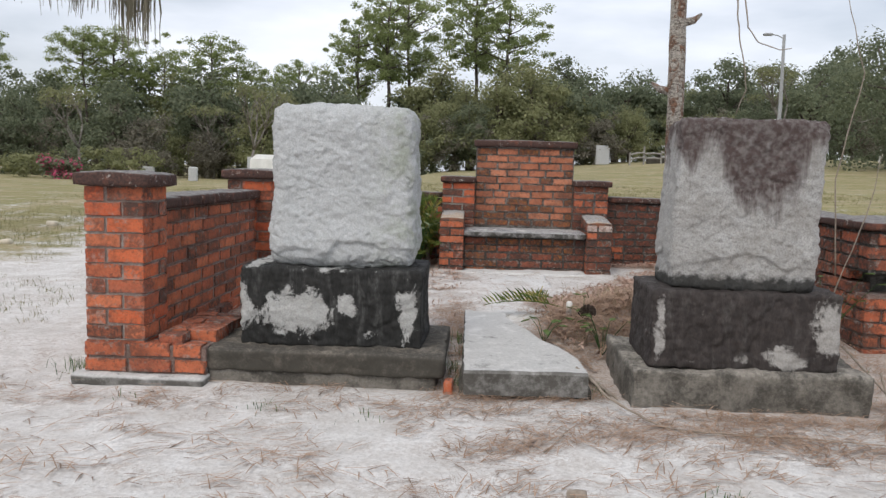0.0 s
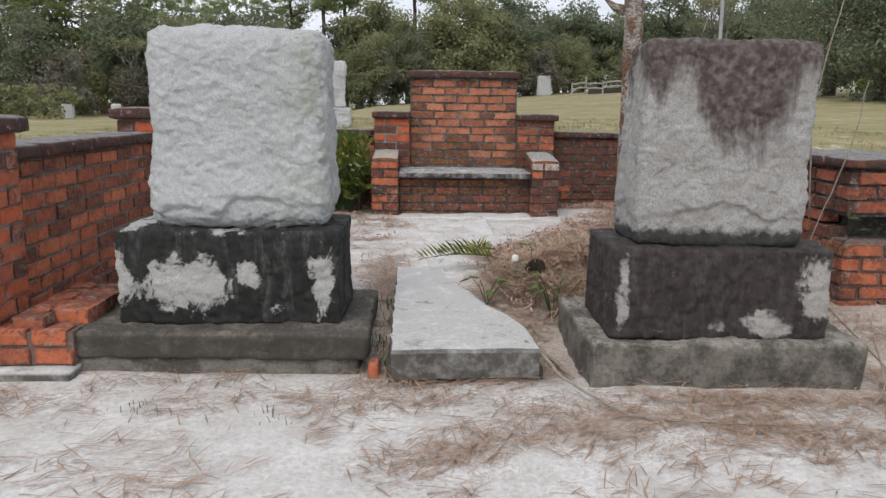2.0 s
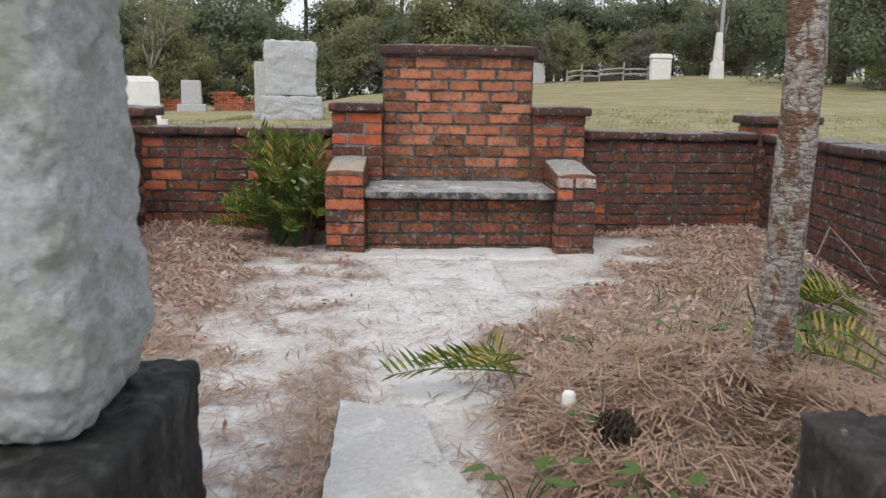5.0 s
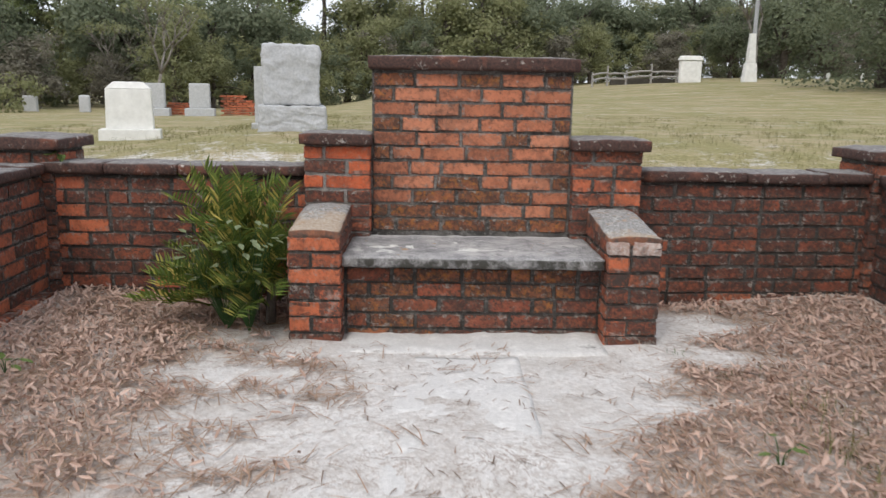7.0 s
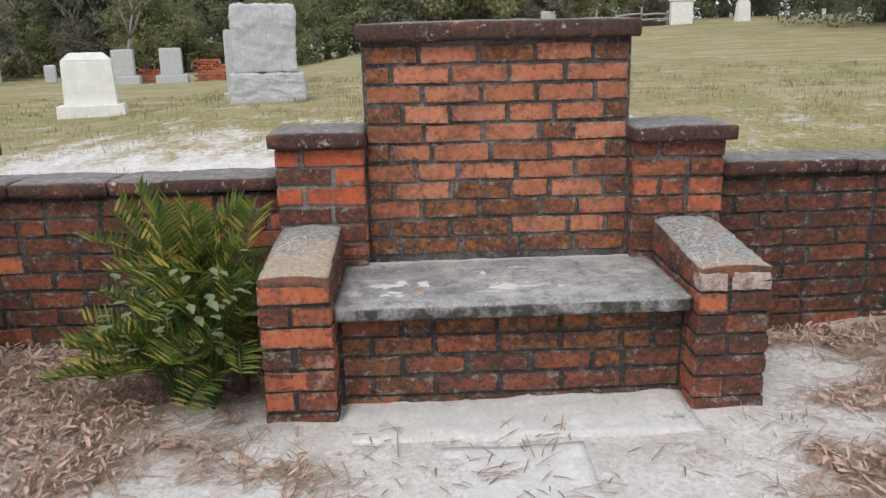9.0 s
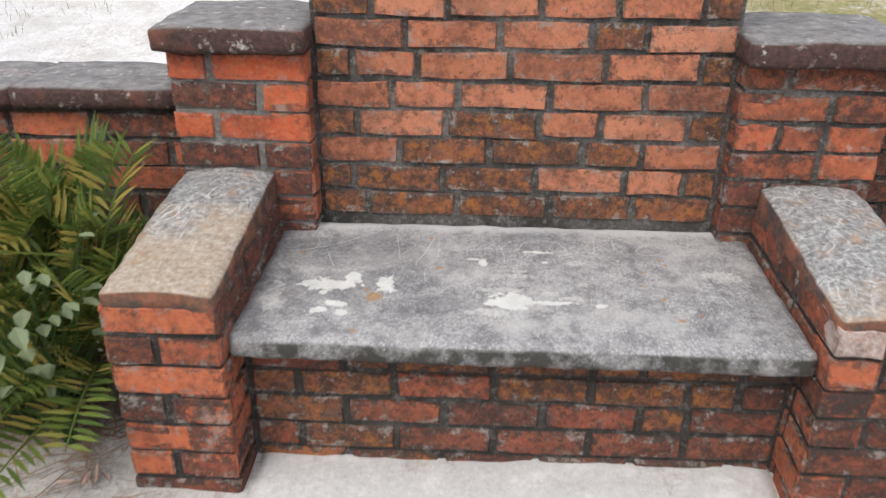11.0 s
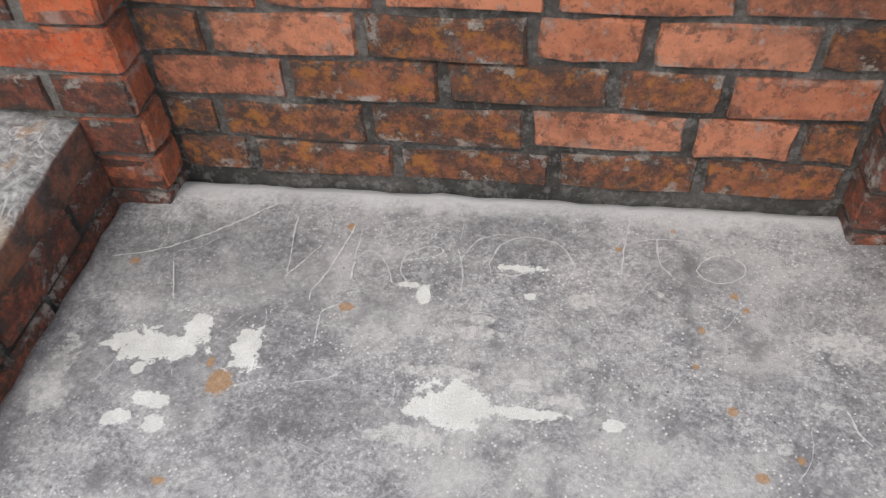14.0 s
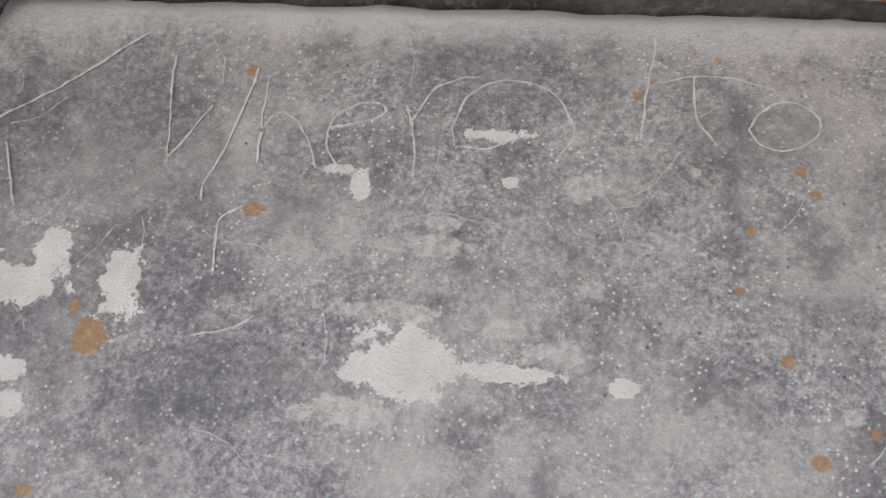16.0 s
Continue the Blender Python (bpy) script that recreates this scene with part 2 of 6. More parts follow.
def concrete_material(name, dark, light, mold, sides=0.0):
    n = Nodes(name, 0.9)
    f = n.noise(55, 6, 0.75)
    c = n.mix(n.ramp(f, (0.3, 0.0), (0.72, 1.0)), dark, light)
    c = n.mix(n.ramp(n.voronoi(170), (0.05, 0.5), (0.28, 0.0)), c, tuple(min(1, v * 1.5) for v in light))
    c = n.mix(n.ramp(n.noise(9, 7, 0.75, n.scaled(n.pos(), 1.0, (6, 2, 1))), (0.52, 0.0), (0.66, 0.55)), c, tuple(min(1, v * 1.25) for v in light))
    m = n.ramp(n.noise(5.5, 8, 0.75), (0.60 - mold * 0.3, 0.0), (0.72 - mold * 0.3, 0.85))
    m = n.math('MULTIPLY', m, n.ramp(n.noise(60, 5, 0.8), (0.32, 0.35), (0.52, 1.0)))
    c = n.mix(m, c, (0.055, 0.052, 0.045))
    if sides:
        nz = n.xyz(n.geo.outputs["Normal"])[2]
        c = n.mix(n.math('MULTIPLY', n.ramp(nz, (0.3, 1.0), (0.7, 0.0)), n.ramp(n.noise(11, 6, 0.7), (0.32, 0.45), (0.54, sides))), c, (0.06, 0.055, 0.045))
    n.bump(f, 0.6, 0.008)
    return n.done(c)


FLAKES = ((-0.449, 7.842, 0.065, 0.025), (-0.405, 7.876, 0.018, 0.025), (-0.505, 7.844, 0.023, 0.017), (-0.319, 7.838, 0.023, 0.038), (-0.458, 7.721, 0.019, 0.011),
          (-0.423, 7.753, 0.026, 0.01), (-0.407, 7.718, 0.014, 0.012), (-0.462, 7.798, 0.009, 0.011), (-0.026, 7.79, 0.048, 0.031), (-0.065, 7.78, 0.025, 0.017),
          (0.069, 7.783, 0.053, 0.009), (-0.09, 7.966, 0.009, 0.017), (-0.116, 7.984, 0.016, 0.007), (0.045, 8.03, 0.033, 0.009), (0.065, 7.978, 0.009, 0.006),
          (0.178, 7.777, 0.013, 0.007))
THIN_FLAKES = ((-0.055, 7.836, 0.047, 0.01), (0.063, 7.824, 0.027, 0.01), (-0.076, 7.734, 0.049, 0.016), (0.482, 7.927, 0.045, 0.024), (0.248, 8.0, 0.008, 0.007),
          (-0.571, 7.779, 0.019, 0.052), (-0.009, 7.903, 0.031, 0.012), (0.142, 7.87, 0.015, 0.009), (0.129, 7.978, 0.021, 0.015), (0.004, 7.929, 0.021, 0.008),
          (0.446, 7.831, 0.014, 0.007), (0.382, 7.765, 0.009, 0.008), (-0.002, 8.18, 0.109, 0.014), (0.412, 8.184, 0.111, 0.018), (0.118, 7.805, 0.043, 0.011))
LICHENS = ((-0.343, 7.789, 0.018, 0.02), (-0.364, 7.819, 0.006, 0.008), (-0.226, 8.097, 0.008, 0.01), (-0.199, 7.933, 0.012, 0.008), (-0.368, 7.641, 0.01, 0.006),
          (0.326, 7.812, 0.008, 0.007), (0.35, 7.724, 0.008, 0.007), (0.399, 7.752, 0.005, 0.006), (0.299, 7.939, 0.006, 0.006), (0.35, 8.004, 0.007, 0.007),
          (0.287, 7.877, 0.005, 0.005), (-0.548, 7.994, 0.008, 0.008), (0.362, 7.979, 0.005, 0.005), (0.272, 8.128, 0.005, 0.006), (0.19, 8.084, 0.006, 0.006))
GREY_STAINS = ((-0.387, 8.009, 0.209, 0.104), (0.021, 8.119, 0.105, 0.061), (-0.428, 7.832, 0.182, 0.08), (-0.2, 7.764, 0.11, 0.049), (0.315, 8.049, 0.088, 0.044))


def seat_material():
    """Grey weathered cement with pale flaked coats, scratches and lichen spots."""
    n = Nodes("weathered_cement_seat", 0.85)
    g = n.noise(150, 8, 0.88)
    c = n.ramp(g, (0.36, (0.12, 0.118, 0.12)), (0.49, (0.29, 0.285, 0.285)), (0.62, (0.60, 0.59, 0.58)))
    cloud = n.noise(4.2, 6, 0.65, n.scaled(n.pos(), 1.0, (0.3, 0.2, 0)))
    c = n.mix(n.ramp(cloud, (0.45, 0.0), (0.62, 0.7)), c, (0.50, 0.485, 0.465))
    c = n.mix(n.ramp(n.noise(6, 4, 0.6, n.scaled(n.pos(), 1.0, (5, 1, 0))), (0.55, 0.0), (0.7, 0.55)), c, (0.13, 0.13, 0.135))
    mot = n.noise(15, 8, 0.78, n.scaled(n.pos(), 1.0, (2, 7, 0)))
    c = n.mix(n.ramp(mot, (0.38, 0.62), (0.50, 0.0)), c, (0.12, 0.12, 0.125))
    c = n.mix(n.ramp(mot, (0.54, 0.0), (0.68, 0.6)), c, (0.56, 0.55, 0.53))
    speck = n.ramp(n.voronoi(120), (0.12, 0.95), (0.24, 0.0))
    c = n.mix(n.math('MULTIPLY', speck, n.ramp(n.noise(17, 3), (0.42, 0.0), (0.56, 1.0))), c, (0.68, 0.67, 0.64))
    dots = n.ramp(n.voronoi(60, n.scaled(n.pos(), 1.0, (3, 5, 0))), (0.06, 0.8), (0.14, 0.0))
    c = n.mix(n.math('MULTIPLY', dots, n.ramp(n.noise(9, 3), (0.45, 0.0), (0.6, 1.0))), c, (0.08, 0.08, 0.08))
    y = n.xyz()[1]
    z = n.xyz()[2]
    nz = n.xyz(n.geo.outputs["Normal"])[2]
    def patches(spots, ragged, scale):
        near = None
        for sx, sy, rx, ry in spots:
            ln = n.t.nodes.new("ShaderNodeVectorMath")
            ln.operation = 'LENGTH'
            n.put(ln.inputs[0], n.scaled(n.pos(), (1 / rx, 1 / ry, 0.0), (-sx / rx, -sy / ry, 0)))
            near = ln.outputs["Value"] if near is None else n.math('MINIMUM', near, ln.outputs["Value"])
        return n.math('ADD', near, n.math('MULTIPLY', n.math('SUBTRACT', n.noise(scale, 7, 0.72), 0.5), ragged))

    dk = n.ramp(n.math('MULTIPLY', patches(GREY_STAINS, 2.4, 9), 0.5), (0.30, 0.55), (0.62, 0.0))
    c = n.mix(n.math('MULTIPLY', dk, n.ramp(n.noise(60, 6, 0.8), (0.36, 1.0), (0.62, 0.35))), c, (0.125, 0.125, 0.13))
    fl = n.ramp(n.math('MULTIPLY', patches(FLAKES, 3.6, 38), 0.5), (0.48, 1.0), (0.52, 0.0))
    c = n.mix(n.math('MULTIPLY', fl, 0.95), c, n.ramp(n.noise(30, 3), (0.3, (0.60, 0.60, 0.56)), (0.7, (0.72, 0.72, 0.68))))
    th_ = n.ramp(n.math('MULTIPLY', patches(THIN_FLAKES, 4.5, 40), 0.5), (0.42, 0.85), (0.53, 0.0))
    c = n.mix(n.math('MULTIPLY', th_, n.ramp(n.noise(120, 4), (0.4, 0.3), (0.6, 1.0))), c, (0.58, 0.57, 0.54))
    lc = n.ramp(n.math('MULTIPLY', patches(LICHENS, 2.0, 70), 0.5), (0.40, 1.0), (0.52, 0.0))
    c = n.mix(n.math('MULTIPLY', lc, 0.7), c, n.ramp(n.noise(140, 3), (0.3, (0.32, 0.16, 0.05)), (0.7, (0.48, 0.27, 0.10))))
    x = n.xyz()[0]
    jag = n.math('MULTIPLY', n.math('SUBTRACT', n.noise(26, 7, 0.8), 0.5), 0.10)
    # lime along the joint with the back, raggedly darker towards the arms
    lime = n.ramp(n.math('SUBTRACT', n.math('ADD', y, jag), 8.0), (0.130, 0.0), (0.168, 0.8))
    c = n.mix(lime, c, (0.62, 0.615, 0.60))
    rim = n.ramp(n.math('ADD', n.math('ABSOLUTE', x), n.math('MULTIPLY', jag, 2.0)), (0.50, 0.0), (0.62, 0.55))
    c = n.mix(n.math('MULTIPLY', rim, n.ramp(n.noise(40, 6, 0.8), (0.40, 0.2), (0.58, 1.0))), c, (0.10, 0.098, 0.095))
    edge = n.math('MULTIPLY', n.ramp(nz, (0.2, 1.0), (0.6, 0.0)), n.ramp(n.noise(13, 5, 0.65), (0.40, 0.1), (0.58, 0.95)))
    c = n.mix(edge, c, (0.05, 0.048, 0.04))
    n.bump(n.math('ADD', g, n.math('MULTIPLY', speck, 0.3)), 0.55, 0.006)
    return n.done(c)


def arm_material():
    """Cement arm tops: tan and worn at the front end, grey and scratched towards the back."""
    n = Nodes("worn_arm_cement", 0.88)
    f = n.noise(70, 7, 0.8)
    y = n.xyz()[1]
    g = n.math('ADD', n.math('SUBTRACT', y, 7.80), n.math('MULTIPLY', n.math('SUBTRACT', n.noise(7, 6, 0.7), 0.5), 0.75))
    tan = n.ramp(f, (0.32, (0.24, 0.165, 0.11)), (0.5, (0.40, 0.325, 0.25)), (0.68, (0.56, 0.50, 0.43)))
    grey = n.ramp(f, (0.34, (0.10, 0.098, 0.095)), (0.5, (0.28, 0.275, 0.265)), (0.66, (0.50, 0.49, 0.475)))
    g = n.math('ADD', g, n.ramp(n.math('ADD', n.xyz()[0], 0.5), (0.45, 0.0), (0.55, 0.28)))
    c = n.mix(n.ramp(g, (-0.14, 0.0), (0.14, 1.0)), tan, grey)
    oc = n.ramp(n.noise(15, 6, 0.7, n.scaled(n.pos(), 1.0, (4, 4, 0))), (0.56, 0.0), (0.66, 0.65))
    c = n.mix(oc, c, (0.38, 0.22, 0.11))
    for k in range(3):
        ln = n.math('ABSOLUTE', n.math('SUBTRACT', n.noise(8 + 3 * k, 2, 0.5, n.scaled(n.pos(), (1.0, 0.7, 1.0), (k * 3.1, k, 0)), 1.6), 0.5))
        ln = n.math('MULTIPLY', n.ramp(ln, (0.006, 0.8), (0.016, 0.0)), n.ramp(n.noise(12, 4, 0.7, n.scaled(n.pos(), 1.0, (k, 5, 0))), (0.46, 0.0), (0.56, 1.0)))
        ln = n.math('MULTIPLY', ln, n.ramp(g, (-0.12, 0.15), (0.12, 1.0)))
        c = n.mix(ln, c, (0.58, 0.57, 0.545))
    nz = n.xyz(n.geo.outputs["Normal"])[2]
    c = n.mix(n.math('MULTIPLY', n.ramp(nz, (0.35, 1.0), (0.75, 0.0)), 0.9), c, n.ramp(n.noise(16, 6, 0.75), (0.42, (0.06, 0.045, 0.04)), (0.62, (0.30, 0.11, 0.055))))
    n.bump(f, 0.7, 0.007)
    return n.done(c)


def ground_material():
    n = Nodes("sandy_ground", 0.95)
    litter, grass = n.attr("litter"), n.attr("grass")
    f = n.noise(42, 7, 0.72)
    sand = n.ramp(f, (0.28, (0.46, 0.445, 0.425)), (0.48, (0.65, 0.635, 0.615)), (0.70, (0.78, 0.765, 0.74)))
    sand = n.mix(n.ramp(n.noise(2.3, 6, 0.6), (0.46, 0.0), (0.74, 0.55)), sand, (0.42, 0.395, 0.365))
    line = n.math('ABSOLUTE', n.math('SUBTRACT', n.noise(6, 3, 0.5, None, 2.2), 0.5))
    line2 = n.math('ABSOLUTE', n.math('SUBTRACT', n.noise(10, 3, 0.5, n.scaled(n.pos(), (1, 0.6, 1), (4, 4, 0)), 2.8), 0.5))
    lines = n.math('MAXIMUM', n.ramp(line, (0.010, 1.0), (0.030, 0.0)), n.ramp(line2, (0.010, 1.0), (0.030, 0.0)))
    lines = n.math('MULTIPLY', lines, n.ramp(n.math('ADD', litter, n.noise(1.6, 4)), (0.45, 0.0), (0.80, 0.6)))
    lines = n.math('MULTIPLY', lines, n.ramp(n.noise(38, 5, 0.8), (0.40, 0.1), (0.55, 1.0)))
    sand = n.mix(lines, sand, (0.25, 0.165, 0.115))
    crumb = n.ramp(n.noise(70, 6, 0.8), (0.56, 0.0), (0.64, 0.6))
    sand = n.mix(n.math('MULTIPLY', crumb, n.ramp(n.noise(3.1, 5, 0.65), (0.40, 0.0), (0.60, 1.0))), sand, (0.20, 0.165, 0.13))
    # soft shade of the sand's relief, painted in as grey-brown dapple
    relief_shade = n.math('MULTIPLY', n.ramp(n.noise(5.5, 7, 0.72, n.scaled(n.pos(), 1.0, (2, 9, 0))), (0.42, 0.0), (0.62, 0.55)), n.ramp(n.noise(45, 6, 0.8), (0.36, 0.25), (0.56, 1.0)))
    sand = n.mix(relief_shade, sand, (0.40, 0.355, 0.315))
    needles = n.noise(17, 7, 0.8, n.scaled(n.pos(), (1.0, 1.0, 1.0)), 1.2)
    duff = n.ramp(n.noise(60, 6, 0.8), (0.34, (0.17, 0.115, 0.085)), (0.5, (0.38, 0.295, 0.235)), (0.66, (0.58, 0.50, 0.445)))
    k = n.math('ADD', litter, n.math('MULTIPLY', n.math('SUBTRACT', needles, 0.5), 1.0))
    c = n.mix(n.ramp(k, (0.48, 0.0), (0.78, 0.62)), sand, duff)
    tone = n.noise(0.35, 6, 0.65)
    turf = n.ramp(n.noise(18, 6, 0.75), (0.3, (0.13, 0.12, 0.045)), (0.5, (0.24, 0.215, 0.10)), (0.72, (0.42, 0.36, 0.20)))
    turf = n.mix(n.ramp(tone, (0.42, 0.0), (0.66, 0.6)), turf, (0.20, 0.20, 0.075))
    turf = n.mix(n.ramp(n.noise(1.3, 7, 0.7, n.scaled(n.pos(), (0.5, 1.0, 1.0), (7, 3, 0))), (0.46, 0.0), (0.62, 0.75)), turf, (0.38, 0.31, 0.20))
    gk = n.math('ADD', grass, n.math('MULTIPLY', n.math('SUBTRACT', n.noise(1.7, 7, 0.72), 0.5), 1.5))
    gk = n.math('ADD', gk, n.math('MULTIPLY', n.math('SUBTRACT', n.noise(14, 6, 0.8), 0.5), 1.1))
    c = n.mix(n.ramp(gk, (0.36, 0.0), (0.66, 1.0)), c, turf)
    n.bump(n.math('ADD', f, n.noise(11, 5)), 0.6, 0.014)
    return n.done(c)


def plain(name, c1, c2, scale=40, rough=0.85, bump=0.3, island=0.0):
    n = Nodes(name, rough)
    f = n.noise(scale, 5, 0.65)
    c = n.mix(n.ramp(f, (0.3, 0.0), (0.7, 1.0)), c1, c2)
    if island:
        c = n.mix(n.math('MULTIPLY', n.island(), island), c, tuple(v * 0.35 for v in c1))
    if bump:
        n.bump(f, bump, 0.006)
    return n.done(c)


def leaf_material(name, dark, light, yellow, trans=0.25):
    n = Nodes(name, 0.6)
    c = n.ramp(n.island(), (0.0, dark), (0.6, light), (1.0, yellow))
    c = n.mix(n.ramp(n.noise(0.6, 3), (0.3, 0.0), (0.7, 0.5)), c, dark)
    mat = n.done(c)
    tr = n.t.nodes.new("ShaderNodeBsdfTranslucent")
    ms = n.t.nodes.new("ShaderNodeMixShader")
    ms.inputs[0].default_value = trans
    n.put(tr.inputs["Color"], c)
    n.t.links.new(n.b.outputs[0], ms.inputs[1])
    n.t.links.new(tr.outputs[0], ms.inputs[2])
    n.t.links.new(ms.outputs[0], n.t.nodes["Material Output"].inputs["Surface"])
    return mat


def bark_material(name, c1, c2, c3):
    n = Nodes(name, 0.95)
    v = n.noise(16, 6, 0.7, n.scaled(n.pos(), (1, 1, 0.35)), 0.6)
    c = n.ramp(v, (0.32, c1), (0.52, c2), (0.66, c3))
    n.bump(v, 0.9, 0.02)
    return n.done(c)


def flaky_bark_material():
    n = Nodes("flaky_pine_bark", 0.95)
    plate = n.noise(17, 6, 0.7, n.scaled(n.pos(), (1, 1, 0.6)), 0.8)
    c = n.ramp(n.noise(60, 6, 0.75), (0.35, (0.24, 0.215, 0.18)), (0.65, (0.47, 0.44, 0.39)))
    c = n.mix(n.ramp(plate, (0.50, 0.0), (0.57, 0.9)), c, (0.17, 0.085, 0.05))
    crack = n.math('ABSOLUTE', n.math('SUBTRACT', n.noise(24, 4, 0.6, n.scaled(n.pos(), (0.6, 0.6, 1.6))), 0.5))
    c = n.mix(n.ramp(crack, (0.01, 0.8), (0.03, 0.0)), c, (0.07, 0.05, 0.04))
    n.bump(n.math('SUBTRACT', plate, n.math('MULTIPLY', crack, -1.5)), 1.0, 0.02)
    return n.done(c)


M_BRICK = brick_material("orange_brick", 0.2)
M_BRICK_CLEAN = brick_material("clean_orange_brick", 0.02, clay=((0.54, 0.10, 0.036), (0.60, 0.13, 0.05), (0.47, 0.085, 0.035)), lime=0.3)
M_BRICK_MID = brick_material("weathered_brick", 0.62)
M_BRICK_BACK = brick_material("backrest_brick", 0.28, clay=((0.49, 0.165, 0.088), (0.56, 0.23, 0.135), (0.42, 0.15, 0.082)))
M_BRICK_LICHEN = brick_material("lichened_backrest_brick", 0.85, clay=((0.34, 0.11, 0.05), (0.46, 0.16, 0.065), (0.24, 0.09, 0.045)), ochre=True)
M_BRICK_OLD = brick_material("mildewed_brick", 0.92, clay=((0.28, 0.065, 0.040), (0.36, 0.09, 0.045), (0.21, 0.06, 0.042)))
M_BRICK_BLACK = brick_material("blackened_brick", 1.2, clay=((0.21, 0.055, 0.038), (0.26, 0.07, 0.042), (0.15, 0.05, 0.04)))
M_BRICK_LIME = concrete_material("lime_splashed_brick", (0.30, 0.13, 0.08), (0.62, 0.58, 0.54), 0.3)
M_BRICK_FAR = brick_material("far_brick", 0.35, True)
M_MORTAR = mortar_material("mortar", 0.3, 0.5)
M_MORTAR_PALE = mortar_material("pale_lime_mortar", -0.5, 0.4)
M_MORTAR_LIME = mortar_material("grey_lime_mortar", 0.35)
M_MORTAR_OLD = mortar_material("old_mortar", 1.05)
M_MORTAR_BENCH = mortar_material("bench_mortar", 0.78)
M_COPING = coping_material("cement_coping")
M_GRANITE = granite_material()
M_GRANITE_ST = stained_granite_material()
M_BASE_L = black_marble_material("black_crusted_stone", 0.24, 0.31, ((-1.38, 0.34, 0.34, 0.18, 0.36), (-1.12, 0.40, 0.08, 0.08, 0.25), (-0.84, 0.34, 0.09, 0.24, 0.33), (-1.02, 0.24, 0.10, 0.05, 0.2), (-1.70, 0.34, 0.10, 0.22, 0.34), (-1.2, 0.57, 0.35, 0.035, 0.16), (-1.62, 0.58, 0.12, 0.03, 0.3)))
M_BASE_R = black_marble_material("brown_crusted_stone", 0.20, 0.30, ((1.19, 0.40, 0.13, 0.20, 0.40), (0.95, 0.26, 0.13, 0.10, 0.34), (0.78, 0.23, 0.08, 0.05, 0.25), (0.39, 0.36, 0.05, 0.25, 0.34), (1.05, 0.23, 0.12, 0.06, 0.22)), (0.42, 0.405, 0.38), (0.032, 0.027, 0.025))
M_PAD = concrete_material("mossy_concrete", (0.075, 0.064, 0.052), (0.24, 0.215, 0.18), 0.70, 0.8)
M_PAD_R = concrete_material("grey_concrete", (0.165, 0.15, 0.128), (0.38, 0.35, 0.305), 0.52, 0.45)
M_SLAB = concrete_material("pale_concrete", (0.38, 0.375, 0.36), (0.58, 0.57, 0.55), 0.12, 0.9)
M_STRIP = concrete_material("sandy_concrete", (0.52, 0.51, 0.495), (0.68, 0.67, 0.65), 0.0)
M_SEAT = seat_material()
M_ARM = arm_material()
M_GROUND = ground_material()
M_SCRATCH = plain("scratch_mark", (0.44, 0.435, 0.425), (0.62, 0.61, 0.595), 90, 0.95, 0.0)
M_NEEDLE = plain("pine_straw", (0.37, 0.235, 0.155), (0.52, 0.38, 0.285), 5, 0.8, 0.0, 0.55)
M_BITS = plain("twig_bits", (0.25, 0.18, 0.135), (0.44, 0.33, 0.26), 6, 0.9, 0.0, 0.6)
M_DRYLEAF = plain("dry_leaves", (0.49, 0.335, 0.26), (0.63, 0.475, 0.40), 8, 0.8, 0.0, 0.5)
M_TWIG = plain("grey_twig", (0.20, 0.16, 0.12), (0.36, 0.31, 0.26), 40)
M_FROND = leaf_material("cycad_green", (0.085, 0.135, 0.03), (0.20, 0.25, 0.05), (0.56, 0.45, 0.12), 0.35)
M_VINE = leaf_material("greyish_vine_leaves", (0.07, 0.11, 0.055), (0.13, 0.18, 0.09), (0.25, 0.28, 0.16), 0.2)
M_WEED = leaf_material("weed_green", (0.04, 0.09, 0.03), (0.08, 0.15, 0.05), (0.17, 0.22, 0.06))
M_GRASS = leaf_material("grass_blades", (0.10, 0.11, 0.035), (0.20, 0.19, 0.07), (0.36, 0.31, 0.16))
M_DRYGRASS = leaf_material("dry_grass", (0.26, 0.19, 0.12), (0.38, 0.30, 0.20), (0.34, 0.34, 0.14), 0.2)
M_OAK = leaf_material("oak_leaves", (0.15, 0.178, 0.112), (0.205, 0.232, 0.145), (0.255, 0.28, 0.175), 0.5)
M_PINE = leaf_material("pine_foliage", (0.23, 0.275, 0.115), (0.29, 0.34, 0.145), (0.36, 0.395, 0.18), 0.55)
M_OLIVE = leaf_material("olive_foliage", (0.21, 0.225, 0.11), (0.26, 0.27, 0.135), (0.315, 0.31, 0.165), 0.45)
M_DRYTREE = leaf_material("grey_brush", (0.16, 0.15, 0.115), (0.21, 0.195, 0.15), (0.27, 0.245, 0.19), 0.4)
M_FLOWER = leaf_material("pink_flowers", (0.42, 0.05, 0.12), (0.60, 0.12, 0.22), (0.65, 0.22, 0.32))
M_BARK = bark_material("tree_bark", (0.05, 0.04, 0.032), (0.12, 0.10, 0.085), (0.22, 0.19, 0.165))
M_PALEBARK = bark_material("pale_bark", (0.22, 0.20, 0.17), (0.34, 0.32, 0.28), (0.45, 0.43, 0.39))
M_GREYBARK = bark_material("grey_bark", (0.13, 0.12, 0.10), (0.22, 0.20, 0.175), (0.32, 0.30, 0.27))
M_FLAKYBARK = flaky_bark_material()
M_MOSS = leaf_material("spanish_moss", (0.13, 0.12, 0.085), (0.21, 0.19, 0.14), (0.27, 0.25, 0.19), 0.4)
M_WHITE = plain("white_marble", (0.66, 0.66, 0.63), (0.80, 0.80, 0.77), 6, 0.6, 0.1)
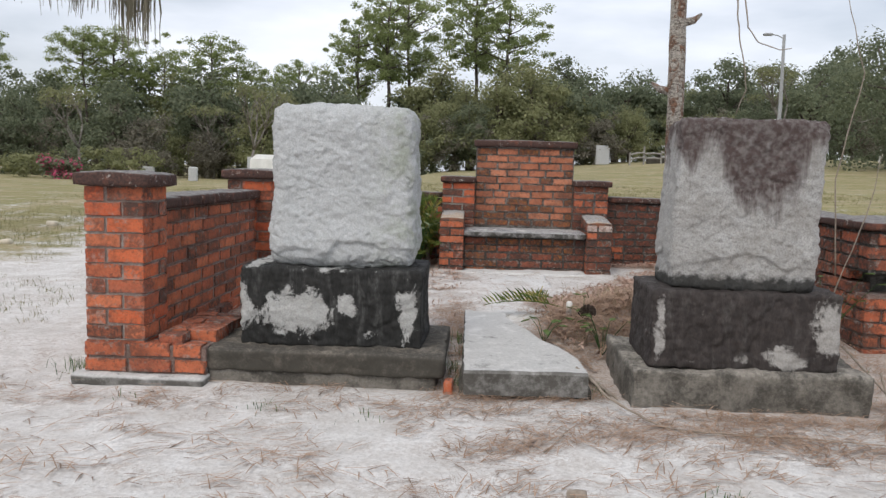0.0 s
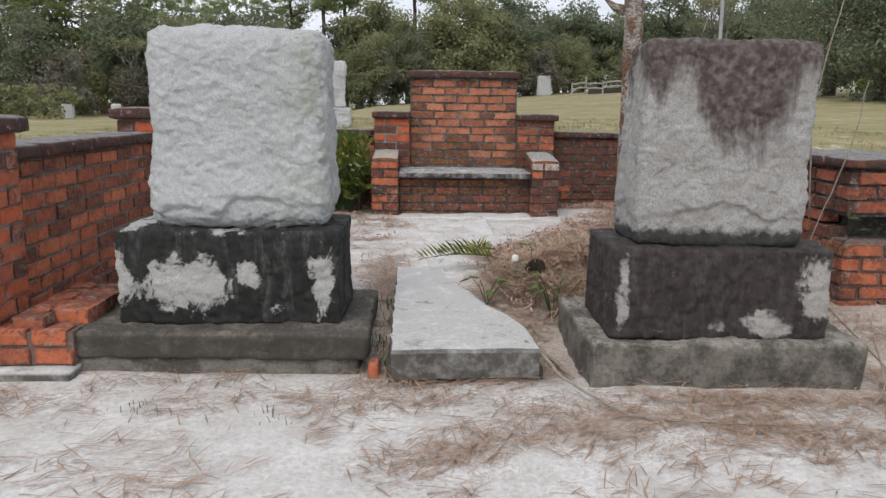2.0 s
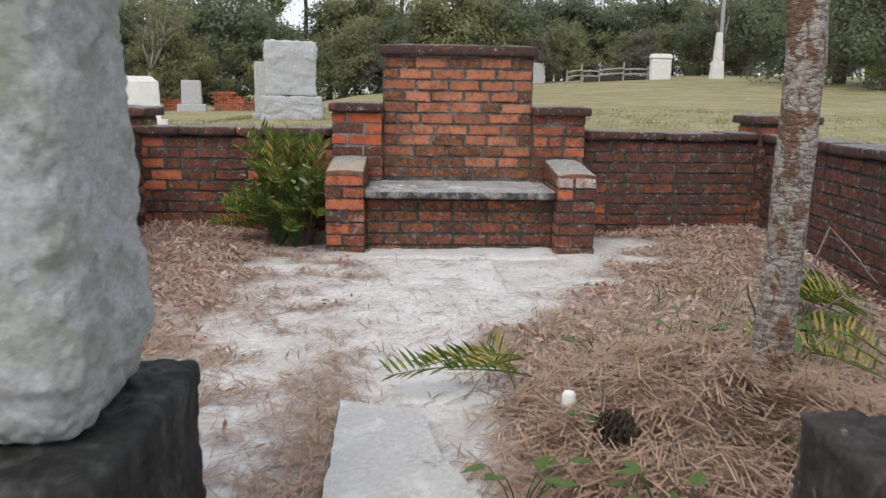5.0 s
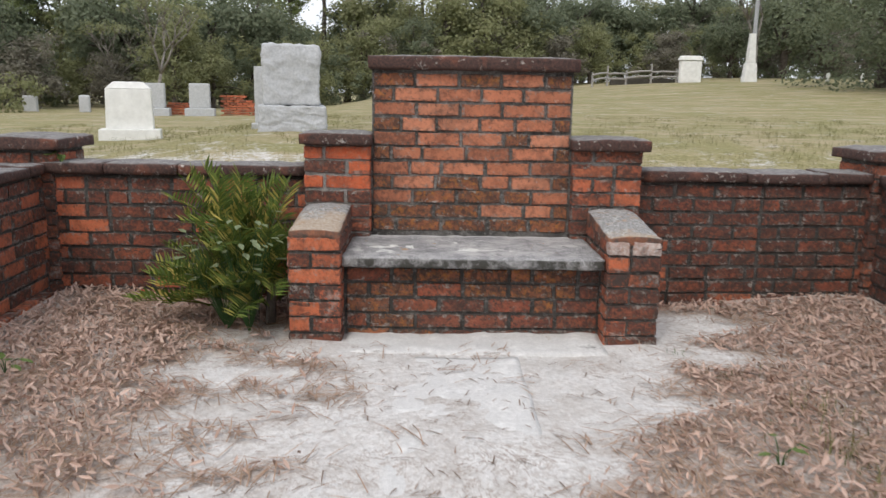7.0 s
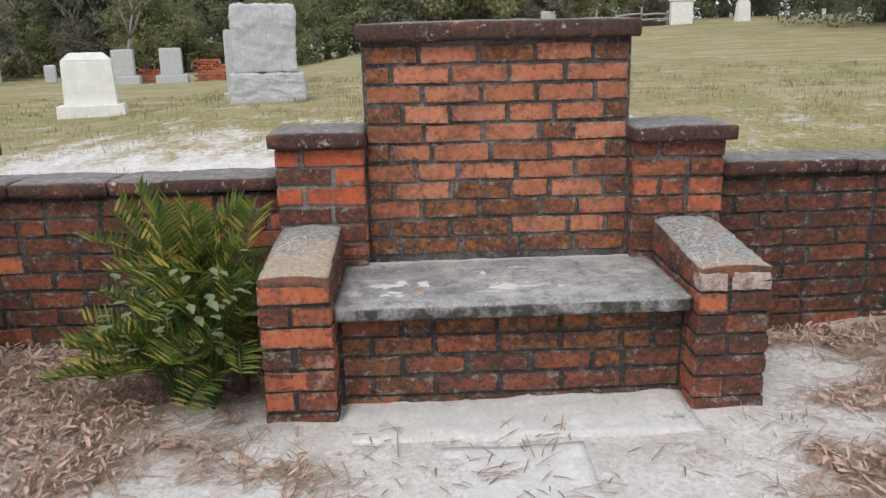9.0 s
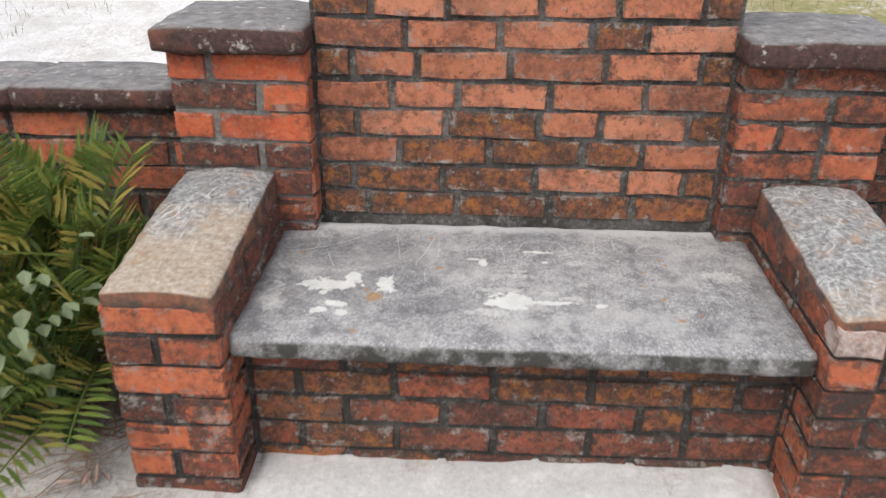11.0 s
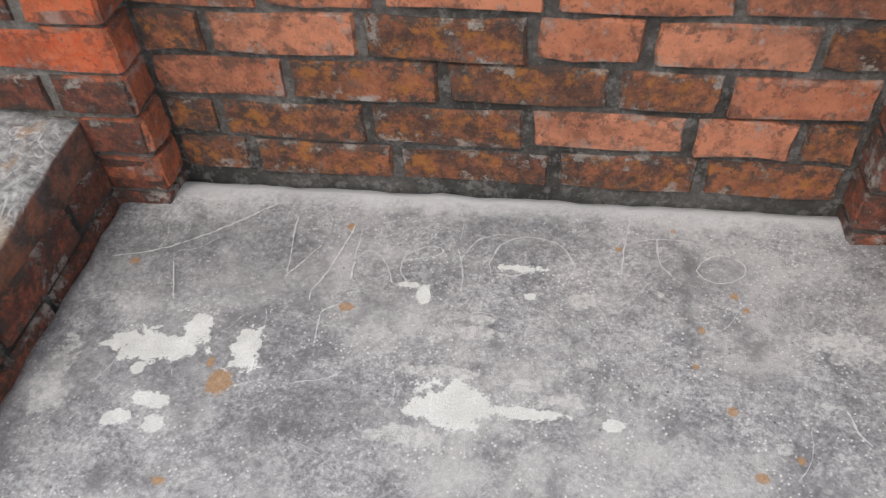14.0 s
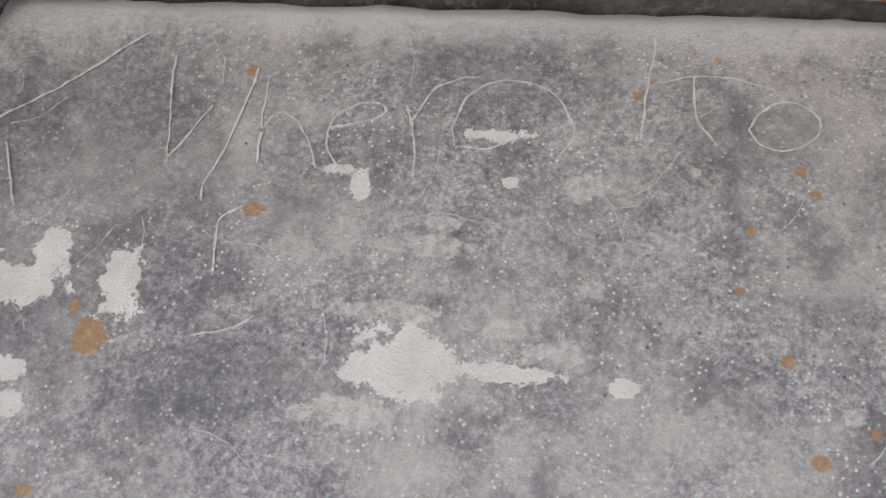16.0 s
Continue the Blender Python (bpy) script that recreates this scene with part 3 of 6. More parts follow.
M_GREYST = plain("grey_headstone", (0.36, 0.37, 0.375), (0.52, 0.53, 0.53), 22, 0.85, 0.5)
M_GREYROCK = plain("grey_rock_faced_granite", (0.36, 0.37, 0.38), (0.52, 0.53, 0.535), 28, 0.85, 0.8)
M_PALESTONE = plain("pale_limestone", (0.48, 0.43, 0.34), (0.66, 0.60, 0.50), 18, 0.9, 0.5)
M_FENCE = plain("weathered_rail", (0.24, 0.23, 0.215), (0.42, 0.40, 0.375), 14)
M_METAL = plain("galvanised_metal", (0.30, 0.31, 0.32), (0.42, 0.43, 0.44), 20, 0.5, 0.1)
M_CONE = plain("dark_pine_cone", (0.03, 0.022, 0.018), (0.10, 0.075, 0.06), 90)


# ---------------------------------------------------------------- mesh helpers
def mesh_of(name, verts, faces, mat=None, smooth=False):
    me = bpy.data.meshes.new(name)
    me.from_pydata(verts, [], faces)
    if mat:
        me.materials.append(mat)
    if smooth:
        me.polygons.foreach_set("use_smooth", [True] * len(me.polygons))
    me.update()
    return me


def part(name, bm, mat, parent=None, label="", smooth=False):
    """One mesh object out of a bmesh, under a thing or a part."""
    me = bpy.data.meshes.new(name)
    bmesh.ops.recalc_face_normals(bm, faces=bm.faces)
    bm.to_mesh(me)
    bm.free()
    me.materials.append(mat)
    if smooth:
        me.polygons.foreach_set("use_smooth", [True] * len(me.polygons))
    ob = new(name, me)
    if parent:
        ob.parent = parent
    return tagged(ob, label)


def empty(name, label, category, group="", kind="", at=(0, 0, 0)):
    ob = new(name)
    ob.location = at
    return tagged(ob, label, category, group, kind)


def under(name, me, parent, m=None):
    ob = new(name, me)
    ob.parent = parent
    if m is not None:
        ob.matrix_basis = m
    return ob


def soft_block(lo, hi, cuts=(6, 6, 6), rounding=0.02, rough=0.006, scale=9.0, seed=0.0, taper=0.0, wob=0.0, edge=None):
    """A block with rounded worn edges and an uneven surface."""
    bm = bmesh.new()
    lo, hi = Vector(lo), Vector(hi)
    mid, half = (lo + hi) / 2, (hi - lo) / 2
    seen = {}

    def vert(p):
        k = tuple(round(c, 5) for c in p)
        if k not in seen:
            q = Vector(p)
            # round the edges
            inner = Vector([max(0.0, half[i] - rounding) for i in range(3)])
            c = Vector([max(-inner[i], min(inner[i], q[i])) for i in range(3)])
            d = q - c
            if d.length > 1e-6:
                q = c + d.normalized() * rounding
            nrm = d.normalized() if d.length > 1e-6 else Vector((0, 0, 1))
            w = mid + q
            s = noise.fractal(w * scale + Vector((seed, seed * 2, 0)), 0.9, 2.1, 5)
            q = q + nrm * s * rough
            if wob:
                q = q + nrm * noise.noise(w * 2.3 + Vector((seed, 3, seed))) * wob
            if edge:
                q = edge(q, nrm, w)
            if taper:
                t = (q.z / half.z + 1) / 2
                q.x *= 1 - taper * t
                q.y *= 1 - taper * t
            seen[k] = bm.verts.new(mid + q)
        return seen[k]

    for ax in range(3):
        a, b = (ax + 1) % 3, (ax + 2) % 3
        na, nb = cuts[a], cuts[b]
        for side in (-1, 1):
            for i in range(na):
                for j in range(nb):
                    q = []
                    for di, dj in ((0, 0), (1, 0), (1, 1), (0, 1)):
                        p = [0.0, 0.0, 0.0]
                        p[ax] = side * half[ax]
                        p[a] = half[a] * (2 * (i + di) / na - 1)
                        p[b] = half[b] * (2 * (j + dj) / nb - 1)
                        q.append(vert(p))
                    bm.faces.new(q if side > 0 else q[::-1])
    return bm


def tube(bm, pts, radii, sides=8):
    """A tapered tube along points."""
    rings = []
    for i, p in enumerate(pts):
        p = Vector(p)
        a = Vector(pts[max(0, i - 1)])
        b = Vector(pts[min(len(pts) - 1, i + 1)])
        d = (b - a).normalized()
        u = d.cross(Vector((0.31, 0.95, 0.12))).normalized()
        v = d.cross(u)
        rings.append([bm.verts.new(p + (u * math.cos(t) + v * math.sin(t)) * radii[i]) for t in [2 * math.pi * k / sides for k in range(sides)]])
    for r0, r1 in zip(rings, rings[1:]):
        for k in range(sides):
            bm.faces.new((r0[k], r0[(k + 1) % sides], r1[(k + 1) % sides], r1[k]))
    bm.faces.new(rings[-1])
    bm.faces.new(rings[0][::-1])
    return bm


# ---------------------------------------------------------------- ground
def smooth_step(a, b, x):
    t = max(0.0, min(1.0, (x - a) / (b - a)))
    return t * t * (3 - 2 * t)


XL, XR, YB, YF = -2.17, 2.25, 8.22, 3.4      # inner faces of the plot's walls
XLB = -2.28                                  # the west wall leans outwards to its back corner


def inside_plot(x, y):
    return XL - 0.12 < x < XR + 0.12 and y < YB + 0.12 and y > YF


def height(x, y):
    h = 0.0
    # the sand inside the plot lies higher than the path before it
    t = smooth_step(3.5, 4.6, y) * smooth_step(XL - 0.35, XL - 0.05, x) * (1 - smooth_step(XR + 0.05, XR + 0.4, x)) * (1 - smooth_step(YB + 0.1, YB + 0.5, y))
    h += 0.09 * t
    h += 0.07 * t * (smooth_step(1.0, 2.1, abs(x)) * smooth_step(6.3, 8.1, y))
    # heap of pine straw
    d = math.hypot((x - 0.60) / 0.66, (y - 4.72) / 0.80)
    h += 0.15 * (1 - smooth_step(0.1, 1.05, d)) * (1 + 0.9 * noise.noise(Vector((x * 6, y * 6, 1.0))))
    # the meadow behind rises away from the plot
    h += 0.33 * smooth_step(9.0, 15.0, y)
    h += 2.0 * smooth_step(13, 60, y) * smooth_step(-14, 22, x)
    h += 0.30 * smooth_step(11, 16, y) * smooth_step(-5.5, -2.5, x)
    h += 0.018 * noise.noise(Vector((x * 0.9, y * 0.9, 0.0))) + 0.011 * noise.noise(Vector((x * 4.5, y * 4.5, 2.0))) + 0.005 * noise.noise(Vector((x * 9, y * 9, 6.0)))
    return h


def fbm(x, y, z):
    return noise.noise(Vector((x, y, z))) + 0.5 * noise.noise(Vector((x * 2.1, y * 2.1, z + 3))) + 0.28 * noise.noise(Vector((x * 4.3, y * 4.3, z + 7)))


SAND_RIGHT = ((3.4, -0.1), (5.0, -0.2), (5.6, -0.15), (6.1, 0.05), (6.5, 0.40), (6.9, 0.85), (7.3, 1.30), (7.6, 1.20), (8.3, 0.95))


def sand_right(y):
    """The right-hand edge of the bare sand between the plot's walls."""
    for (y0, x0), (y1, x1) in zip(SAND_RIGHT, SAND_RIGHT[1:]):
        if y < y1:
            return x0 + (x1 - x0) * max(0.0, (y - y0) / (y1 - y0))
    return SAND_RIGHT[-1][1]


def litter_at(x, y):
    """How thickly straw and leaves lie: 0 bare sand, 1 covered."""
    # drifts of straw in long patches before the plot
    w = 0.14 + 0.58 * fbm(x * 1.3 + 3.0, y * 2.7, 9.0)
    w += 0.22 * smooth_step(0.2, 1.5, x) * (1 - smooth_step(3.0, 6.0, x))
    w += 0.38 * smooth_step(2.65, 3.15, y) * smooth_step(-0.75, -0.3, x) * (1 - smooth_step(2.0, 3.5, x)) * (1 - smooth_step(3.5, 4.2, y))
    w -= 0.16 * (1 - smooth_step(-2.4, -0.9, x))
    vein = abs(noise.noise(Vector((x * 1.3 + 1.5, y * 2.6, 4.0))) + 0.3 * noise.noise(Vector((x * 4, y * 6, 2.0))))
    w = max(w, 0.60 * (1 - smooth_step(0.02, 0.08, vein)) - 0.08)
    if inside_plot(x, y):
        left = -1.22 + 0.15 * smooth_step(6.3, 7.3, y) - 0.05 * math.sin(y * 2.0)
        s = min(x - left, sand_right(y) - x) + 0.42 * fbm(x * 1.7, y * 2.6, 5.0)
        w = 0.95 - 0.87 * smooth_step(-0.22, 0.22, s)
        vein = abs(noise.noise(Vector((x * 1.7 + 1.5, y * 2.9, 4.0))) + 0.35 * noise.noise(Vector((x * 5, y * 7, 2.0))))
        w = max(w, (0.72 - 0.45 * smooth_step(-0.75, -0.35, x)) * (1 - smooth_step(0.05, 0.17, vein)))
        d = math.hypot((x - 0.62) / 0.75, (y - 4.75) / 0.80)
        w = max(w, 0.95 * (1 - smooth_step(0.75, 1.15, d)))
        w = max(w, 0.85 * math.exp(-((x + 0.63) / 0.13) ** 2) * (1 - smooth_step(4.8, 5.8, y)) * (0.75 + 0.5 * noise.noise(Vector((x * 5, y * 3, 2)))))
    return w


def grass_at(x, y):
    far = smooth_step(10.8, 15.2, y) * 0.78
    side = smooth_step(4.0, 8.0, y) * (1 - smooth_step(-7.0, -3.5, x)) * 0.7
    right = smooth_step(0.3, 2.0, x) * smooth_step(8.4, 9.8, y) * 0.74
    return max(far, side, right)


def spread(lo, hi, step, reach, grow):
    xs = list(np.arange(lo, hi + step / 2, step))
    d = step
    while xs[-1] < reach:
        d *= grow
        xs.append(xs[-1] + d)
    d = step
    while xs[0] > -reach:
        d *= grow
        xs.insert(0, xs[0] - d)
    return xs


gx = spread(-4.5, 4.5, 0.06, 600, 1.13)
gy = spread(-1.5, 9.5, 0.06, 600, 1.13)
gv = [(x, y, height(x, y)) for y in gy for x in gx]
W = len(gx)
gf = [(j * W + i, j * W + i + 1, (j + 1) * W + i + 1, (j + 1) * W + i) for j in range(len(gy) - 1) for i in range(W - 1)]
gm = mesh_of("ground", gv, gf, M_GROUND, True)
for nm, fn in (("litter", litter_at), ("grass", grass_at)):
    at = gm.attributes.new(nm, 'FLOAT', 'POINT')
    at.data.foreach_set("value", [fn(x, y) for x, y, _ in gv])
tagged(new("ground", gm), "pale sandy ground with pine straw and thin grass", "ground", kind="structure")

# ---------------------------------------------------------------- masonry helpers
BL, BH, BD, COURSE, JOINT = 0.213, 0.0665, 0.10, 0.0765, 0.012
BRICKS = {}


def brick_mesh(length, mat, k):
    key = (round(length, 3), mat.name, k)
    if key not in BRICKS:
        rng = random.Random(k * 31 + int(length * 1000))
        bm = bmesh.new()
        hl, hh, hd = length / 2, BH / 2, BD / 2
        rim = [(-hl, -hh), (-hl / 3, -hh), (hl / 3, -hh), (hl, -hh), (hl, 0), (hl, hh), (hl / 3, hh), (-hl / 3, hh), (-hl, hh), (-hl, 0)]
        rim = [(x * (1 - rng.uniform(0, 0.004) / hl) , z * (1 - rng.uniform(-0.002, 0.005) / hh)) for x, z in rim]
        face = [bm.verts.new((x * (1 - rng.uniform(0.0015, 0.006) / hl), -hd + rng.uniform(-0.0012, 0.0012), z * (1 - rng.uniform(0.001, 0.0045) / hh))) for x, z in rim]
        lip = [bm.verts.new((x, -hd + rng.uniform(0.005, 0.010), z)) for x, z in rim]
        back = [bm.verts.new((x, hd, z)) for x, z in rim]
        bm.faces.new(face)
        for r0, r1 in ((face, lip), (lip, back)):
            for q in range(10):
                bm.faces.new((r0[q], r1[q], r1[(q + 1) % 10], r0[(q + 1) % 10]))
        bmesh.ops.recalc_face_normals(bm, faces=bm.faces)
        me = bpy.data.meshes.new("brick")
        bm.to_mesh(me)
        bm.free()
        me.materials.append(mat)
        BRICKS[key] = me
    return BRICKS[key]


def lay(parent, x, y, z, ang, length, mat, rng, proud=0.0, fat=1.0):
    """One brick: centre of its outer face at x, y; ang: the way its length runs; its face looks to the right of that way."""
    nx, ny = math.sin(ang), -math.cos(ang)
    off = -BD / 2 + proud + rng.uniform(-0.002, 0.003)
    step = 0.213 if length > 0.16 else (0.1 if length > 0.075 else 0.06)
    me = brick_mesh(step, mat, rng.randrange(9))
    m = Matrix.LocRotScale((x + nx * off, y + ny * off, z + BH / 2 + rng.uniform(-0.002, 0.002)), Euler((rng.uniform(-0.012, 0.012), rng.uniform(-0.012, 0.012), ang + rng.uniform(-0.005, 0.005))), (length / step, 1, fat))
    return under("brick", me, parent, m)


def lay_face(parent, a, b, z0, rows, mats, seed, skip=None, rough=0.0, shift=0):
    """Courses of running bond on the face from a to b, which looks to the right of that way."""
    rng = random.Random(seed)
    a, b = Vector((*a, 0)), Vector((*b, 0))
    run = (b - a).length
    d = (b - a).normalized()
    ang = math.atan2(d.y, d.x)
    for i in range(rows):
        s = 0.0
        first = True
        while s < run - 0.03:
            length = BL
            if first and (i + shift) % 2:
                length = 0.1
            elif not first and rng.random() < 0.10:
                length = 0.1
            first = False
            length *= rng.uniform(0.97, 1.03)
            if s + length > run - 0.05:
                length = run - s
            c = a + d * (s + length / 2)
            z = z0 + i * COURSE
            if not (skip and skip(s + length / 2, i)):
                mat = mats(i, rng) if callable(mats) else (rng.choice(mats) if isinstance(mats, list) else mats)
                lay(parent, c.x, c.y, z, ang, length, mat, rng, rng.uniform(-rough, rough))
            s += length + JOINT


def lay_pillar(parent, x0, y0, side_x, side_y, z0, rows, mats, seed):
    """A pillar of pinwheel courses between x0, y0 and x0 + side_x, y0 + side_y."""
    rng = random.Random(seed)
    x1, y1 = x0 + side_x, y0 + side_y
    for i in range(rows):
        z = z0 + i * COURSE
        for (ax, ay), (bx, by) in (((x0, y0), (x1, y0)), ((x1, y0), (x1, y1)), ((x1, y1), (x0, y1)), ((x0, y1), (x0, y0))):
            d = Vector((bx - ax, by - ay, 0))
            run = d.length
            d.normalize()
            ang = math.atan2(d.y, d.x)
            long_run = run - 0.1 - JOINT
            # the brick that runs along this face; the next face's brick shows its end
            s0 = 0.0 if i % 2 == 0 else 0.1 + JOINT
            mat = mats if not isinstance(mats, list) else rng.choice(mats)
            lay(parent, ax + d.x * (s0 + long_run / 2), ay + d.y * (s0 + long_run / 2), z, ang, long_run + 0.004, mat, rng, 0.0, 1.05)


def core(name, lo, hi, mat, parent, label=""):
    return part(name, soft_block(lo, hi, (2, 2, 2), 0.002, 0.0, 5), mat, parent, label)


def cap(parent, lo, hi, seed, mat=None, name="cap", peak=0.012):
    def shape(q, nrm, w):
        if q.z > 0:
            q.z += peak * (1 - min(1, abs(w.x - (lo[0] + hi[0]) / 2) / ((hi[0] - lo[0]) / 2))) ** 0.7
        return q
    return part(name, soft_block(lo, hi, (12, 10, 4), 0.014, 0.006, 11, seed, edge=shape), mat or M_COPING, parent, "weathered cement cap", smooth=True)


# ---------------------------------------------------------------- the plot's walls
def core_line(parent, a, b, z0, z1, mat, thick=0.20, back=0.0065):
    """A mortar core behind the face from a to b, which looks to the right of that way."""
    a, b = Vector(a), Vector(b)
    d = (b - a).normalized()
    n_ = Vector((d.y, -d.x))
    q = [a - n_ * back, b - n_ * back, b - n_ * (back + thick), a - n_ * (back + thick)]
    bm = bmesh.new()
    lo = [bm.verts.new((*p, z0)) for p in q]
    hi = [bm.verts.new((*p, z1)) for p in q]
    bm.faces.new(lo)
    bm.faces.new(hi)
    for k in range(4):
        bm.faces.new((lo[k], lo[(k + 1) % 4], hi[(k + 1) % 4], hi[k]))
    return part("mortar_core", bm, mat, parent)


def coping_line(parent, a, b, z0, z1, seed, piece=0.3, over=0.035, thick=0.285):
    """Coping blocks along the wall face from a to b."""
    rng = random.Random(seed)
    a, b = Vector(a), Vector(b)
    run = (b - a).length
    d = (b - a).normalized()
    n_ = Vector((d.y, -d.x))
    ang = math.atan2(d.y, d.x)
    s = 0.0
    while s < run - 0.02:
        e = s + piece * rng.uniform(0.75, 1.35)
        if e > run - 0.14:
            e = run
        h_ = (e - s) / 2 - 0.0015
        ob = part("coping_stone", soft_block((-h_, 0, z0), (h_, thick, z1), (8, 8, 3), 0.013, 0.006, 14, seed + s, wob=0.006), M_COPING, parent, smooth=True)
        c = a + d * (s + e) / 2 + n_ * over
        ob.matrix_basis = pose(c.x, c.y, rng.uniform(-0.004, 0.004), 0, 0, math.degrees(ang)) @ Matrix.Rotation(rng.uniform(-0.006, 0.006), 4, 'Y')
        s = e


W1, W2, W3, W4 = (XL, 3.67), (XL, 5.51), (-2.17, 5.82), (XLB, 8.24)
E1, E2 = (XR, 8.30), (1.93, 5.0)
N1, N2, N3, N4 = (XLB, YB), (-0.885, YB), (0.89, YB + 0.04), (XR, YB + 0.09)
wall_left = empty("wall_west", "low red brick plot wall with cement coping", "wall", kind="structure")
core_line(wall_left, W1, W2, -0.1, 0.838, M_MORTAR)
core_line(wall_left, W3, W4, -0.1, 0.785, M_MORTAR_OLD)
coping_line(wall_left, W1, W2, 0.84, 0.905, 3)
coping_line(wall_left, W3, (XLB, 8.18), 0.785, 0.845, 4)
wall_back_l = empty("wall_north_1", "low mildewed brick plot wall with coping", "wall", kind="structure")
core_line(wall_back_l, N1, N2, -0.1, 0.785, M_MORTAR_OLD)
coping_line(wall_back_l, (XLB - 0.02, YB), N2, 0.787, 0.850, 5)
wall_back_r = empty("wall_north_2", "low dark mildewed brick plot wall", "wall", kind="structure")
core_line(wall_back_r, N3, N4, -0.1, 0.785, M_MORTAR_OLD)
coping_line(wall_back_r, N3, (XR - 0.02, YB + 0.09), 0.785, 0.850, 6, 0.5)
wall_right = empty("wall_east", "low dark mildewed brick plot wall", "wall", kind="structure")
core_line(wall_right, E1, E2, -0.1, 0.785, M_MORTAR_OLD)
coping_line(wall_right, (XR - 0.004, 8.24), E2, 0.788, 0.852, 7, 0.45)

pillars = []
for nm, x, y, s, z1, mo in (("front", -2.42, 3.39, 0.295, 0.965, M_MORTAR_PALE), ("mid", -2.385, 5.50, 0.335, 0.985, M_MORTAR),
                            ("corner_w", -2.62, 8.20, 0.40, 0.91, M_MORTAR_OLD), ("corner_e", 2.20, 8.255, 0.40, 0.91, M_MORTAR_OLD)):
    p = empty("brick_pillar", "square orange brick pillar with a mottled cement cap" if s < 0.35 else "square dark brick corner pillar with a cement cap", "pillar", "pillars of the plot wall")
    core("mortar_core", (x + 0.0065, y + 0.0065, -0.1), (x + s - 0.0065, y + s - 0.0065, z1), mo, p)
    cap(p, (x - 0.04, y - 0.04, z1), (x + s + 0.045, y + s + 0.04, z1 + 0.065), x + y)
    pillars.append((p, x, y, s, z1))

# broken front end of the east wall
stub = empty("broken_wall_end", "broken brick wall end with a hole and crumbled cement", "wall")
SX, SY = 1.82, 4.35
core("mortar_core", (SX + 0.012, SY + 0.012, -0.1), (SX + 0.55, SY + 0.7, 0.42), M_MORTAR, stub)
core("mortar_core", (SX + 0.12, SY + 0.2, 0.40), (SX + 0.55, SY + 0.7, 0.60), M_MORTAR_OLD, stub)
core("mortar_core", (SX + 0.012, SY + 0.012, 0.55), (SX + 0.55, SY + 0.7, 0.80), M_MORTAR_OLD, stub)
part("coping_stone", soft_block((SX - 0.03, SY - 0.03, 0.80), (SX + 0.6, SY + 0.9, 0.86), (12, 12, 4), 0.02, 0.012, 9, 2.2), M_COPING, stub, smooth=True)

# low brick return beside the front pillar, on a strip of concrete
foot = empty("brick_footing", "low stepped brick footing on a concrete strip", "footing")
part("concrete_strip", soft_block((-2.46, 3.30, -0.02), (-1.80, 3.62, 0.045), (14, 6, 3), 0.012, 0.006, 12, 4), M_SLAB, foot, smooth=True)
core("mortar_core", (-2.40, 3.375, 0.04), (-1.81, 3.62, 0.185), M_MORTAR, foot)
core("mortar_core", (-2.1, 3.48, 0.10), (-1.83, 4.05, 0.19), M_MORTAR, foot)


# ---------------------------------------------------------------- brick bench
bench = empty("brick_bench", "built-in brick bench with high back and cement seat", "bench")
core("backrest_core", (-0.575, 8.1965, 0.0), (0.56, 8.44, 0.96), M_MORTAR_BENCH, bench)
core("backrest_core", (-0.534, 8.1968, 0.955), (0.519, 8.439, 1.36), M_MORTAR_BENCH, bench)
core("pilaster_core", (-0.879, 8.1335, 0.0), (-0.545, 8.44, 0.965), M_MORTAR_LIME, bench)
core("pilaster_core", (0.530, 8.1335, 0.0), (0.882, 8.44, 0.965), M_MORTAR_BENCH, bench)
core("arm_core", (-0.870, 7.567, 0.0), (-0.638, 8.13, 0.585), M_MORTAR_OLD, bench)
core("arm_core", (0.613, 7.567, 0.0), (0.850, 8.13, 0.575), M_MORTAR_OLD, bench)
core("front_core", (-0.64, 7.70, 0.0), (0.62, 8.19, 0.44), M_MORTAR_OLD, bench)
cap(bench, (-0.555, 8.145, 1.357), (0.545, 8.47, 1.430), 1.5, name="back_cap", peak=0.004)
cap(bench, (-0.91, 8.085, 0.965), (-0.527, 8.46, 1.03), 2.5, name="shoulder_cap", peak=0.006)
cap(bench, (0.513, 8.085, 0.955), (0.925, 8.46, 1.02), 3.5, name="shoulder_cap", peak=0.006)


def arm_top(x0, x1, z0, z1, seed):
    def shape(q, nrm, w):
        t = smooth_step(7.55, 8.13, w.y)
        if q.z > -0.005:
            q.z += (z1 - z0) * t + 0.012 * (1 - ((w.x - (x0 + x1) / 2) / ((x1 - x0) / 2)) ** 2)
        return q
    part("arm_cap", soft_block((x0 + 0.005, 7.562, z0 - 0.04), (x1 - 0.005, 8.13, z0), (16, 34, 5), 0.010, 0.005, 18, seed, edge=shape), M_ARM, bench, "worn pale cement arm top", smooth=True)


arm_top(-0.878, -0.632, 0.612, 0.655, 1.0)
arm_top(0.604, 0.858, 0.600, 0.645, 2.0)
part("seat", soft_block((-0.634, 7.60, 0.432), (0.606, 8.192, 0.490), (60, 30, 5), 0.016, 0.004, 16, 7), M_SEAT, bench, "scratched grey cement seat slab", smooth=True)


